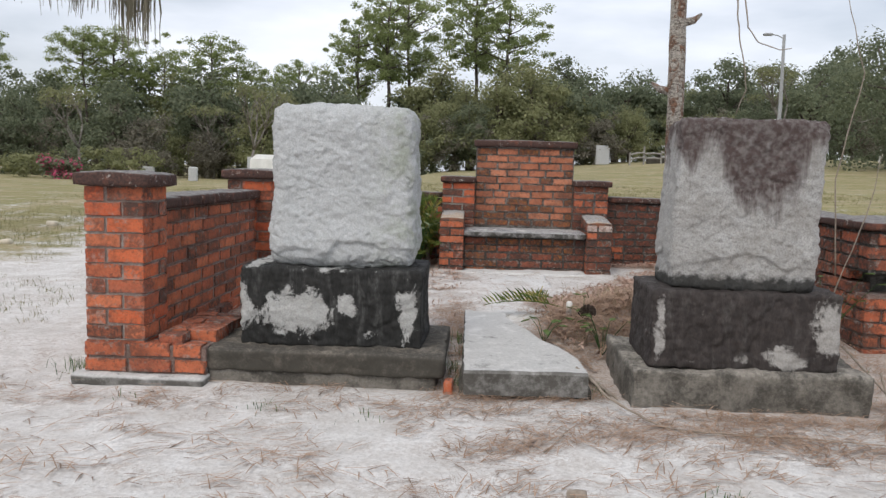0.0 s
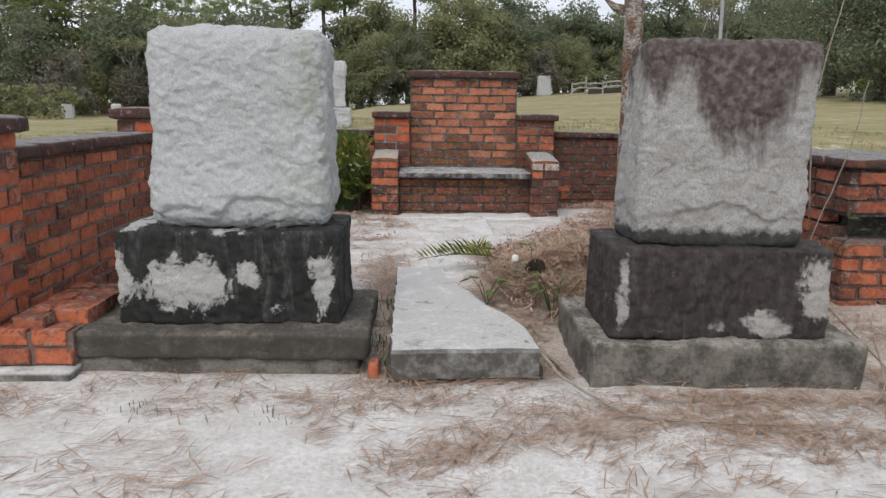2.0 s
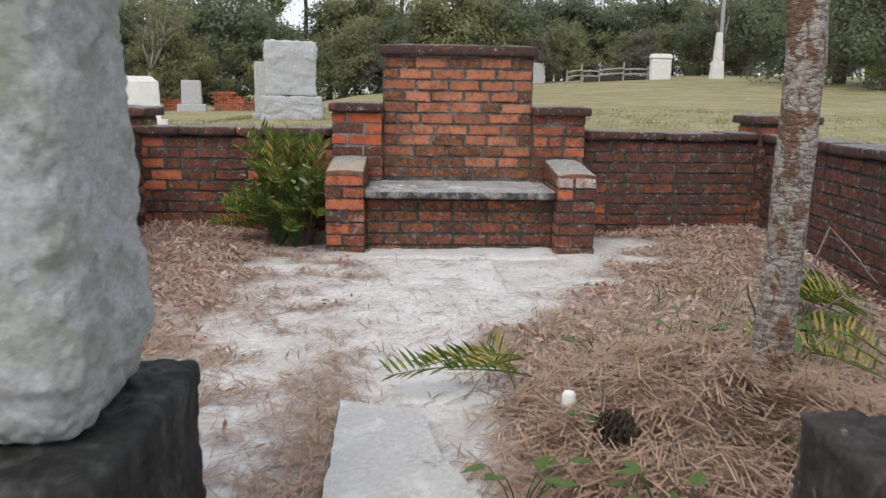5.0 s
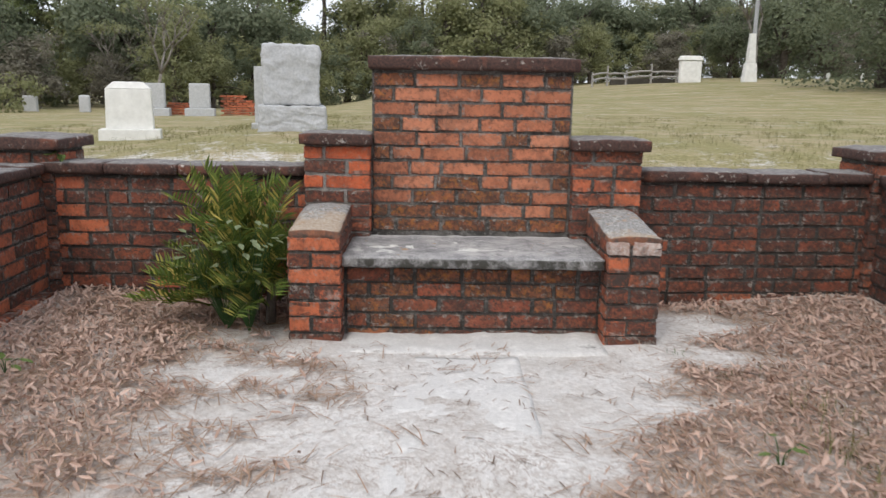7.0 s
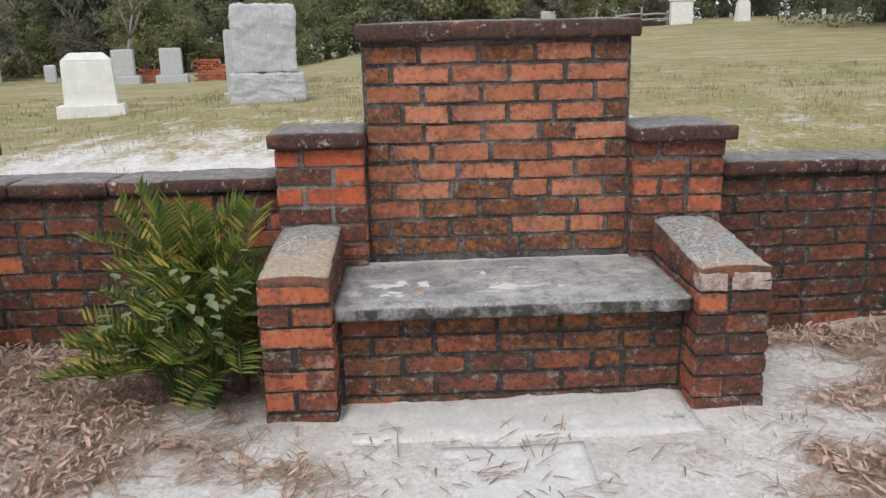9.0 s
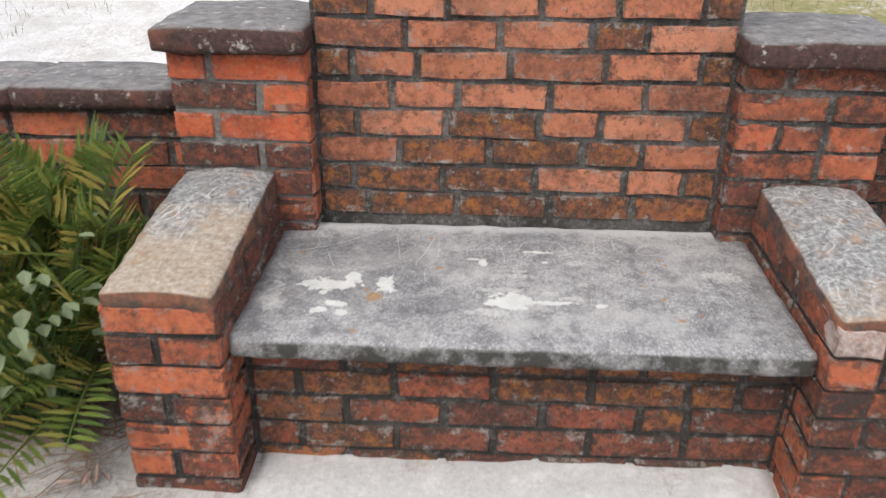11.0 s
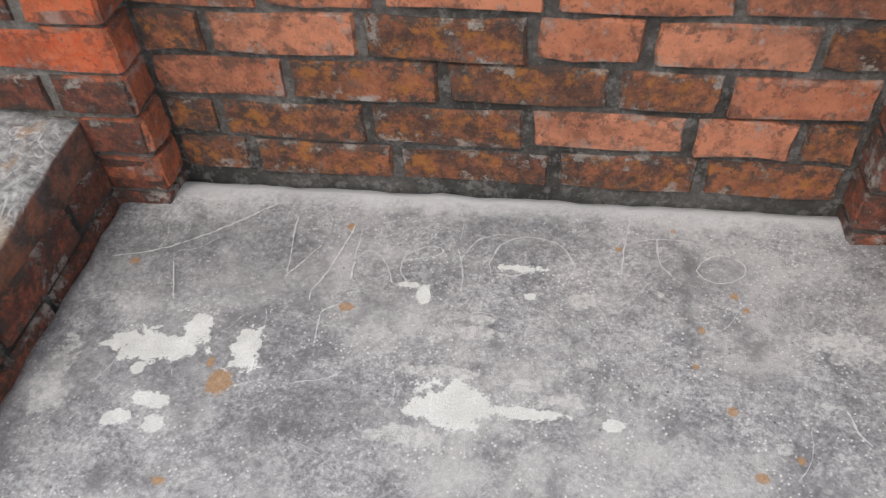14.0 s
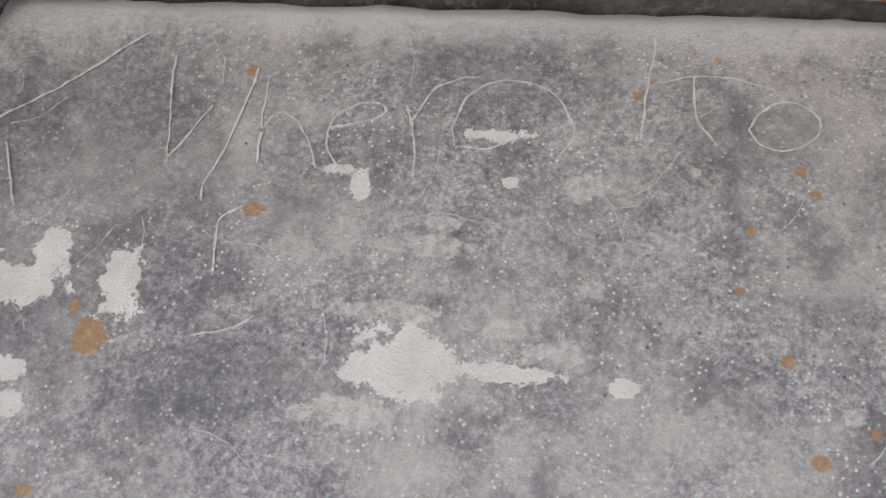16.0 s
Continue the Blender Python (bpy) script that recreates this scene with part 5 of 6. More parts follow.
def scratch(pts, width=0.0042):
    """A faint scratched line on the seat."""
    bm = bmesh.new()
    dense = []
    for _ in range(2):  # round the corners off
        soft = [pts[0]]
        for a, b in zip(pts, pts[1:]):
            soft += [(a[0] * 0.75 + b[0] * 0.25, a[1] * 0.75 + b[1] * 0.25), (a[0] * 0.25 + b[0] * 0.75, a[1] * 0.25 + b[1] * 0.75)]
        pts = soft + [pts[-1]]
    for a, b in zip(pts, pts[1:]):
        n_ = max(2, int(math.hypot(b[0] - a[0], b[1] - a[1]) / 0.008))
        for k in range(n_):
            t = k / n_
            dense.append(Vector((a[0] + (b[0] - a[0]) * t, a[1] + (b[1] - a[1]) * t, SEAT_Z + 0.0011)))
    dense.append(Vector((*pts[-1], SEAT_Z + 0.0011)))
    prev = None
    for k, p in enumerate(dense):
        d = (dense[min(k + 1, len(dense) - 1)] - dense[max(0, k - 1)]).normalized()
        s = Vector((-d.y, d.x, 0)) * width * (0.15 + 0.95 * abs(noise.noise(p * 120)))
        j = Vector((noise.noise(p * 60), noise.noise(p * 60 + Vector((5, 5, 5))), 0)) * 0.0025
        pair = (bm.verts.new(p + s / 2 + j), bm.verts.new(p - s / 2 + j))
        if prev:
            bm.faces.new((prev[0], pair[0], pair[1], prev[1]))
        prev = pair
    return part("scratch", bm, M_SCRATCH, SEAT)


# a scratched word and loose strokes
for line in (((-0.318, 8.113), (-0.311, 8.052), (-0.3, 7.982)),
             ((-0.263, 8.05), (-0.282, 8.018), (-0.303, 7.981)),
             ((-0.218, 8.101), (-0.232, 8.035), (-0.243, 7.987), (-0.257, 7.961), (-0.254, 7.939)),
             ((-0.206, 8.089), (-0.206, 8.037), (-0.202, 7.985)),
             ((-0.207, 8.019), (-0.191, 8.048), (-0.17, 8.04), (-0.148, 8.007), (-0.139, 7.98)),
             ((-0.131, 8.029), (-0.101, 8.037), (-0.07, 8.049), (-0.079, 8.063), (-0.109, 8.06), (-0.132, 8.038), (-0.133, 8.008), (-0.117, 7.985), (-0.095, 7.974)),
             ((-0.037, 7.975), (-0.038, 8.017), (-0.05, 8.06)),
             ((-0.043, 8.042), (-0.028, 8.079), (-0.003, 8.094), (0.024, 8.099)),
             ((0.001, 8.014), (-0.001, 8.049), (0.02, 8.084), (0.058, 8.099), (0.097, 8.088), (0.119, 8.06), (0.129, 8.035), (0.112, 8.011)),
             ((0.006, 8.014), (0.034, 8.012), (0.07, 8.027)),
             ((0.209, 8.15), (0.199, 8.085), (0.192, 8.032)),
             ((0.247, 8.107), (0.247, 8.057), (0.267, 8.029)),
             ((0.301, 8.048), (0.317, 8.075), (0.347, 8.084), (0.373, 8.068), (0.371, 8.044), (0.344, 8.026), (0.313, 8.027), (0.301, 8.048)),
             ((-0.595, 7.996), (-0.535, 8.01), (-0.48, 8.037), (-0.429, 8.077), (-0.399, 8.102), (-0.353, 8.142)),
             ((-0.486, 7.997), (-0.457, 7.922)),
             ((-0.228, 7.862), (-0.232, 7.896), (-0.234, 7.92), (-0.209, 7.935)),
             ((-0.239, 7.797), (-0.202, 7.804), (-0.179, 7.821)),
             ((0.465, 7.825), (0.471, 7.794), (0.484, 7.78)),
             ((0.211, 8.098), (0.262, 8.112), (0.327, 8.097))):
    scratch(line, 0.0052)
# fine wandering scratches over the seat and the arm tops
rs = random.Random(12)
for k in range(34):
    x, y, a = rs.uniform(-0.55, 0.5), rs.uniform(7.65, 8.1), rs.uniform(0, 3.14)
    L_ = rs.uniform(0.02, 0.09)
    scratch([(x, y), (x + L_ * 0.5 * math.cos(a), y + L_ * 0.5 * math.sin(a)), (x + L_ * math.cos(a + 0.3), min(8.17, y + L_ * math.sin(a + 0.3)))], 0.002)


# ---------------------------------------------------------------- loose litter
def ribbons(name, label, mat, count, place, length, width, curl, seed, category="litter"):
    """Many thin needles or blades lying on the ground, as one heap of stuff."""
    rr = random.Random(seed)
    verts, faces = [], []
    n_ = 0
    while n_ < count:
        got = place(rr)
        if got is None:
            continue
        x, y, a, spread_, num, up = got
        for _ in range(num):
            a2 = a + rr.gauss(0, spread_)
            l = length * rr.uniform(0.5, 1.25)
            px, py = x + rr.gauss(0, 0.05), y + rr.gauss(0, 0.05)
            dx, dy = math.cos(a2) * l / 2, math.sin(a2) * l / 2
            sx, sy = -math.sin(a2) * width / 2, math.cos(a2) * width / 2
            c = rr.uniform(-curl, curl) * l
            z0 = height(px, py) + 0.003 + rr.random() * up
            ts = rr.uniform(-0.3, 0.3) * up
            i = len(verts)
            verts += [(px - dx + sx, py - dy + sy, z0 - ts), (px - dx - sx, py - dy - sy, z0 - ts),
                      (px - sy / width * c * 2 + sx, py + sx / width * c * 2 + sy, z0 + 0.003), (px - sy / width * c * 2 - sx, py + sx / width * c * 2 - sy, z0 + 0.003),
                      (px + dx, py + dy, z0 + ts)]
            faces += [(i, i + 1, i + 3, i + 2), (i + 2, i + 3, i + 4)]
            n_ += 1
    return tagged(new(name, mesh_of(name, verts, faces, mat)), label, category, kind="stuff")


def blocked(x, y):
    """Where stones, slab, walls and the bench stand."""
    return (-1.84 < x < -0.62 and 3.38 < y < 4.24) or (0.18 < x < 1.45 and 3.2 < y < 4.07) or (-0.9 < x < 0.87 and y > 7.54) or (-2.46 < x < -1.79 and 3.28 < y < 3.7)


def thinning(x, y):
    """The straw before the plot thins out to all sides."""
    return smooth_step(-6.0, -3.4, x) * (1 - smooth_step(2.6, 5.2, x)) * smooth_step(-1.4, 0.6, y)


def straw_front(rr):
    x, y = rr.uniform(-6.0, 5.2), rr.uniform(-1.4, 3.5)
    if blocked(x, y) or rr.random() > (0.07 + smooth_step(0.30, 0.62, litter_at(x, y))) * thinning(x, y):
        return None
    return x, y, rr.uniform(-0.7, 0.9) + (1.6 if rr.random() < 0.25 else 0), 0.55, rr.randrange(2, 9), 0.022


def straw_inside(rr):
    x, y = rr.uniform(-2.0, 2.0), rr.uniform(3.6, 8.1)
    if blocked(x, y) or rr.random() > 0.03 + smooth_step(0.30, 0.60, litter_at(x, y)):
        return None
    return x, y, rr.uniform(0, 3.14), 0.6, rr.randrange(3, 10), 0.02


def straw_heap(rr):
    a, r = rr.uniform(0, 6.28), rr.random() ** 0.6
    x, y = 0.60 + 0.64 * r * math.cos(a), 4.72 + 0.70 * r * math.sin(a)
    if blocked(x, y) or (x < 0.06 and y < 4.4):
        return None
    return x, y, rr.uniform(0, 3.14), 0.7, rr.randrange(3, 7), 0.09


def straw_side(rr):
    x, y = rr.uniform(-0.68, -0.53) - (0.12 * rr.random() if rr.random() < 0.5 else 0), rr.uniform(3.35, 5.6)
    if blocked(x, y):
        return None
    return x, y, rr.uniform(1.0, 2.2), 0.5, 3, 0.02


ribbons("pine_straw", "scattered brown pine straw on white sand", M_NEEDLE, 19500, straw_front, 0.125, 0.0042, 0.18, 5)
ribbons("pine_straw", "brown pine straw between the plot walls", M_NEEDLE, 12000, straw_inside, 0.15, 0.0042, 0.14, 6)
ribbons("pine_straw", "heaped brown pine straw beside the gravestone", M_NEEDLE, 6500, straw_heap, 0.17, 0.0048, 0.2, 7)
ribbons("pine_straw", "pine straw along the slab's edge", M_NEEDLE, 1100, straw_side, 0.12, 0.0028, 0.1, 8)


def bits_front(rr):
    x, y = rr.uniform(-6.0, 5.2), rr.uniform(-0.6, 3.45)
    if blocked(x, y) or rr.random() > (0.25 + smooth_step(-0.1, 0.5, litter_at(x, y))) * thinning(x, y):
        return None
    return x, y, rr.uniform(-1.57, 1.57), 1.2, rr.randrange(2, 5), 0.010


def bits_inside(rr):
    x, y = rr.uniform(-1.3, 1.3), rr.uniform(4.9, 7.5)
    return None if blocked(x, y) else (x, y, rr.uniform(-1.57, 1.57), 1.2, rr.randrange(1, 4), 0.008)


ribbons("twig_bits", "short dark twigs and bark bits strewn on sand", M_BITS, 2400, bits_front, 0.09, 0.0055, 0.2, 18)
ribbons("twig_bits", "small dark twigs on sand inside the plot", M_BITS, 700, bits_inside, 0.07, 0.0045, 0.2, 19)


def dry_leaves(name, label, count, place, seed, size=0.06, mat=None):
    rr = random.Random(seed)
    verts, faces = [], []
    n_ = 0
    while n_ < count:
        got = place(rr)
        if got is None:
            continue
        x, y, up = got
        s = size * rr.uniform(0.5, 1.25)
        m = Matrix.LocRotScale((x, y, height(x, y) + 0.006 + rr.random() * up), Euler((rr.gauss(0, 0.55), rr.gauss(0, 0.55), rr.uniform(0, 6.28))), (s, s * rr.uniform(0.16, 0.34), s * rr.uniform(0.2, 0.9)))
        i = len(verts)
        verts += [m @ Vector(p) for p in ((-0.5, 0, 0.05), (-0.15, -0.5, 0.16), (-0.12, 0, 0.0), (-0.15, 0.5, 0.16), (0.25, -0.42, 0.14), (0.22, 0, 0.02), (0.25, 0.42, 0.14), (0.55, 0, 0.18))]
        faces += [(i, i + 1, i + 2), (i, i + 2, i + 3), (i + 1, i + 4, i + 5, i + 2), (i + 2, i + 5, i + 6, i + 3), (i + 4, i + 7, i + 5), (i + 5, i + 7, i + 6)]
        n_ += 1
    return tagged(new(name, mesh_of(name, verts, faces, mat or M_DRYLEAF)), label, "leaves", kind="stuff")


def leaves_inside(rr):
    x, y = rr.uniform(-2.15, 2.15), rr.uniform(4.6, 8.2)
    if blocked(x, y) or rr.random() > smooth_step(0.55, 0.9, litter_at(x, y)) * (0.25 + 0.75 * smooth_step(5.6, 7.4, y + 0.5 * noise.noise(Vector((x * 1.5, y * 1.5, 4))))):
        return None
    return x, y, 0.035


def leaves_heap(rr):
    a, r = rr.uniform(0, 6.28), rr.random() ** 0.5
    x, y = 0.70 + 0.90 * r * math.cos(a), 4.9 + 0.95 * r * math.sin(a)
    if blocked(x, y) or x < 0.02:
        return None
    return x, y, 0.05


dry_leaves("dry_leaves", "dry brown fallen leaves inside the plot walls", 17000, leaves_inside, 15, 0.043)
dry_leaves("dry_leaves", "dry curled leaves on the straw heap", 5200, leaves_heap, 16, 0.036)


def blades(name, label, spots, seed, mat):
    """Grass tufts at x, y, how many blades, how tall, how wide spread."""
    rr = random.Random(seed)
    verts, faces = [], []
    for x, y, n_, h_, sp in spots:
        for _ in range(n_):
            px, py = x + rr.gauss(0, sp), y + rr.gauss(0, sp)
            a = rr.uniform(0, 6.28)
            l = h_ * rr.uniform(0.4, 1.2)
            lean = rr.uniform(0.2, 0.9) * l
            w = 0.0018 + 0.02 * h_ * 0.15
            z = height(px, py) - 0.005
            i = len(verts)
            sx, sy = -math.sin(a) * w, math.cos(a) * w
            verts += [(px + sx, py + sy, z), (px - sx, py - sy, z), (px + math.cos(a) * lean * 0.4 + sx * 0.7, py + math.sin(a) * lean * 0.4 + sy * 0.7, z + l * 0.6),
                      (px + math.cos(a) * lean * 0.4 - sx * 0.7, py + math.sin(a) * lean * 0.4 - sy * 0.7, z + l * 0.6), (px + math.cos(a) * lean, py + math.sin(a) * lean, z + l * 0.85)]
            faces += [(i, i + 1, i + 3, i + 2), (i + 2, i + 3, i + 4)]
    return tagged(new(name, mesh_of(name, verts, faces, mat)), label, "grass", kind="stuff")


rg = random.Random(77)
spots = []
for _ in range(2600):
    x, y = rg.uniform(-9, 9), 9.2 + 14 * rg.random() ** 1.4
    if rg.random() < grass_at(x, y) * 0.8 + 0.15 + 0.5 * noise.noise(Vector((x * 0.8, y * 0.8, 3))):
        spots.append((x, y, 15, 0.095, 0.09))
blades("meadow_grass", "thin yellow-green meadow grass behind the plot", spots, 3, M_GRASS)
spots = []
for _ in range(420):
    x, y = -2.9 - 4.0 * rg.random(), rg.uniform(2.2, 9.5)
    if noise.noise(Vector((x * 0.9, y * 0.9, 8))) > 0.12:
        spots.append((x, y, 20, 0.05, 0.08))
blades("grass_tufts", "thin yellowed grass on sand beside the plot", spots, 8, M_GRASS)
spots = [(-2.52, 3.5, 30, 0.09, 0.06), (-2.62, 3.62, 25, 0.08, 0.06), (-1.9, 4.05, 45, 0.11, 0.05), (-1.78, 3.62, 24, 0.10, 0.025), (-0.58, 3.75, 45, 0.09, 0.035), (-0.55, 4.0, 30, 0.08, 0.04),
          (-1.4, 3.0, 24, 0.05, 0.05), (-0.95, 2.95, 16, 0.05, 0.05), (-2.1, 3.1, 14, 0.04, 0.04), (0.4, 2.2, 20, 0.05, 0.05), (0.92, 7.45, 10, 0.04, 0.03),
          (-1.9, 4.5, 30, 0.08, 0.05), (0.1, 3.5, 14, 0.07, 0.03), (1.35, 8.1, 18, 0.05, 0.03), (-0.56, 3.5, 40, 0.07, 0.03), (-0.57, 4.25, 40, 0.08, 0.04), (1.42, 3.55, 40, 0.14, 0.04), (1.45, 3.8, 40, 0.16, 0.05), (0.15, 4.25, 30, 0.09, 0.04),
          (1.0, 5.35, 60, 0.18, 0.08), (0.75, 5.6, 40, 0.14, 0.08)]
blades("grass_tufts", "small green grass tufts in the sand", spots, 4, M_WEED)
spots = [(rg.uniform(0.95, 2.0), rg.uniform(5.4, 7.2), 12, rg.uniform(0.06, 0.13), 0.05) for _ in range(34)]
spots += [(rg.uniform(0.1, 0.5), rg.uniform(5.3, 5.8), 8, 0.07, 0.04) for _ in range(8)]
blades("grass_tufts", "thin yellow-green grass in the leaf litter", spots, 9, M_GRASS)
spots = [(rg.uniform(0.15, 1.1), rg.uniform(4.5, 5.7), 9, rg.uniform(0.10, 0.22), 0.05) for _ in range(70)]
blades("dry_grass", "tangled dry tan grass on the straw heap", spots, 10, M_DRYGRASS)


# ---------------------------------------------------------------- plants
def frond_bm(rr, base, a, length, rise, droop, leaf=0.11):
    """A feather leaf: a curved stalk with stiff narrow leaflets to both sides, bare at its foot."""
    bm = bmesh.new()
    pts = []
    for k in range(9):
        t = k / 8
        r = length * (t * math.cos(rise) + 0.1 * t * t)
        z = length * (t * math.sin(rise) - droop * t * t)
        pts.append(Vector(base) + Vector((math.cos(a) * r, math.sin(a) * r, z)))
    tube(bm, pts, [0.004] * 5 + [0.003, 0.0025, 0.002, 0.001], 4)
    n_ = int(length / 0.021)
    twist = rr.uniform(-0.5, 0.5)
    for k in range(int(n_ * 0.3), n_):
        t = k / n_
        f = t * 8
        i = min(7, int(f))
        p = pts[i].lerp(pts[i + 1], f - i)
        d = (pts[i + 1] - pts[i]).normalized()
        side = d.cross(Vector((0, 0, 1))).normalized()
        up = side.cross(d)
        side = (side * math.cos(twist) + up * math.sin(twist)).normalized()
        up = side.cross(d)
        for s in (-1, 1):
            l = leaf * (0.55 + 0.45 * math.sin(math.pi * (0.1 + 0.85 * (t - 0.3) / 0.7))) * rr.uniform(0.85, 1.1)
            w = 0.0065
            tip = p + side * s * l * 0.72 + d * l * 0.55 + up * l * rr.uniform(0.30, 0.55)
            mid_ = p.lerp(tip, 0.55) + up * l * 0.05
            v = [bm.verts.new(q) for q in (p, p.lerp(mid_, 0.45) + d * w, mid_ + d * w, tip, mid_ - d * w, p.lerp(mid_, 0.45) - d * w)]
            bm.faces.new(v)
    return bm


def cycad(label, x, y, fronds, length, seed, lean=None, clear=None):
    th = empty("cycad_plant", label, "plant")
    rr = random.Random(seed)
    z = height(x, y)
    for k in range(fronds):
        a = rr.uniform(0, 6.28) if lean is None else rr.gauss(lean, 0.45)
        rise = (0.15 + 1.35 * rr.random() ** 0.7) if lean is None else rr.uniform(0.10, 0.55)
        l = length * rr.uniform(0.7, 1.1)
        foot = (x + rr.gauss(0, 0.04), y + rr.gauss(0, 0.04), z + rr.uniform(0.0, 0.16))
        if clear is not None:  # fronds stop short of the masonry beside and behind
            foot = (x + rr.uniform(-0.20, 0.12), y + rr.uniform(-0.14, 0.06), z + rr.uniform(0.06, 0.48))
            if k % 6 == 0:  # low arching fronds towards the open side
                a, rise, foot = rr.uniform(3.2, 5.0), rr.uniform(0.35, 0.7), (foot[0], foot[1] - 0.05, z + rr.uniform(0.08, 0.2))
            rise = max(rise, 0.35)
            rise = max(rise, 1.0) if math.cos(a) > 0.25 or math.sin(a) > 0.5 else rise
            if math.cos(a) > 0.25:
                l = min(l, clear / (math.cos(a) * (math.cos(rise) + 0.1) + 0.15))
            if math.sin(a) > 0.5:
                l = min(l, clear / (math.sin(a) * (math.cos(rise) + 0.1) + 0.15))
        part("frond", frond_bm(rr, foot, a, l, rise, rr.uniform(0.10, 0.34)), M_FROND, th)
    if lean is None:
        for k in range(3):
            b = bmesh.new()
            q = Vector((x - 0.1 + 0.09 * k, y - 0.03 * k, z))
            tube(b, [q - Vector((0, 0, 0.03)), q + Vector((0.01, 0, 0.14)), q + Vector((0, 0.01, 0.30))], [0.03, 0.025, 0.015], 8)
            part("stem", b, M_BARK, th)
    return th


cycad("dense green feathery cycad beside the brick bench", -1.10, 7.90, 105, 0.42, 21, None, 0.21)
cycad("few green cycad fronds lying over the path", 0.02, 5.10, 5, 0.36, 22, 2.9)
cycad("small green cycad in the leaf litter", 1.66, 5.85, 12, 0.40, 23, 2.6)
cycad("low green cycad fronds behind the gravestone", 1.25, 5.0, 8, 0.42, 24, 2.2)


def weed(label, x, y, n_, size, seed, tall=0.12, mat=None, on=None, reach=9.0):
    th = empty("weed", label, "plant", "weeds of the plot")
    rr = random.Random(seed)
    z = height(x, y) if on is None else on
    for k in range(n_):
        a = rr.uniform(0, 6.28)
        h_ = tall * rr.uniform(0.5, 1.1)
        r = min(reach, h_ * rr.uniform(0.3, 0.9))
        tip = Vector((x + r * math.cos(a), y + r * math.sin(a), z + h_))
        b = bmesh.new()
        tube(b, [(x, y, z - 0.01), Vector((x, y, z)).lerp(tip, 0.5) + Vector((0, 0, 0.02)), tip], [0.0025, 0.002, 0.0015], 4)
        st = part("stalk", b, M_WEED, th)
        b = bmesh.new()
        d = Vector((math.cos(a), math.sin(a), rr.uniform(-0.4, 0.4))).normalized()
        s = d.cross(Vector((0, 0, 1))).normalized()
        l = size * rr.uniform(0.7, 1.2)
        pp = [tip, tip + d * l * 0.3 + s * l * 0.3, tip + d * l * 0.3 + Vector((0, 0, -0.1 * l)), tip + d * l * 0.3 - s * l * 0.3, tip + d * l * 0.7 + s * l * 0.22, tip + d * l * 0.7 + Vector((0, 0, -0.12 * l)), tip + d * l * 0.7 - s * l * 0.22, tip + d * l + Vector((0, 0, -0.12 * l))]
        v = [b.verts.new(q) for q in pp]
        for f in ((0, 1, 2), (0, 2, 3), (1, 4, 5, 2), (2, 5, 6, 3), (4, 7, 5), (5, 7, 6)):
            b.faces.new([v[i] for i in f])
        part("leaf", b, mat or M_WEED, th)
    return th


for i, (x, y, n_, s_, tl) in enumerate(((-0.07, 4.30, 7, 0.085, 0.14), (0.20, 4.62, 5, 0.06, 0.14), (0.25, 4.10, 10, 0.07, 0.22), (0.60, 4.35, 6, 0.055, 0.16), (0.95, 5.1, 9, 0.08, 0.20), (0.75, 5.5, 7, 0.08, 0.14),
                                        (1.55, 4.35, 12, 0.06, 0.32), (1.62, 4.5, 12, 0.07, 0.45), (1.48, 4.22, 8, 0.05, 0.25), (1.3, 5.6, 7, 0.07, 0.18), (-1.9, 7.0, 5, 0.06, 0.06), (-1.75, 6.4, 5, 0.055, 0.05),
                                        (0.35, 5.3, 5, 0.06, 0.12), (0.9, 6.3, 4, 0.05, 0.08), (-0.62, 8.12, 3, 0.02, 0.03))):
    weed("broad-leaved green weed growing in the litter", x, y, n_, s_, 100 + i, tl)


weed("broad-leaved vine growing through the cycad", -1.20, 7.71, 50, 0.055, 140, 0.46, M_VINE, None, 0.28)
weed("broad-leaved vine growing through the cycad", -1.09, 7.69, 40, 0.05, 141, 0.54, M_VINE, None, 0.14)
weed("small green fern on the wall's corner coping", -2.18, 8.21, 7, 0.07, 142, 0.05, None, 0.85)


# twigs, vines and a pine cone
def stick(label, pts, r, name="twig", cat="twig"):
    bm = bmesh.new()
    dense = []
    for a, b in zip(pts, pts[1:]):
        for k in range(5):
            p = Vector(a).lerp(Vector(b), k / 5)
            dense.append(p + Vector((noise.noise(p * 9), noise.noise(p * 9 + Vector((4, 4, 4))), noise.noise(p * 9 + Vector((8, 1, 4))))) * 0.012)
    dense.append(Vector(pts[-1]))
    tube(bm, dense, [r * (1 - 0.6 * k / len(dense)) for k in range(len(dense))], 6)
    return tagged(part(name, bm, M_TWIG, smooth=True), label, cat)


def on_ground(*pts):
    return [(x, y, height(x, y) + dz) for x, y, dz in pts]


stick("long thin grey twig lying by the slab", on_ground((0.02, 3.42, 0.14), (0.14, 3.2, 0.06), (0.32, 2.95, 0.012), (0.42, 2.9, 0.01)), 0.008)
stick("short dark stick beside the gravestone footing", on_ground((0.10, 3.75, 0.03), (0.16, 3.5, 0.03), (0.2, 3.3, 0.03)), 0.014)
stick("thin dry twig on the sand", on_ground((0.45, 2.9, 0.01), (0.9, 2.85, 0.012), (1.5, 2.75, 0.01)), 0.005)
stick("thin dry twig on the sand", on_ground((-0.2, 2.6, 0.01), (-0.05, 2.9, 0.012)), 0.004)
stick("pale twig in the leaf litter", on_ground((0.55, 5.9, 0.02), (0.75, 5.3, 0.05), (0.85, 4.95, 0.04)), 0.006)
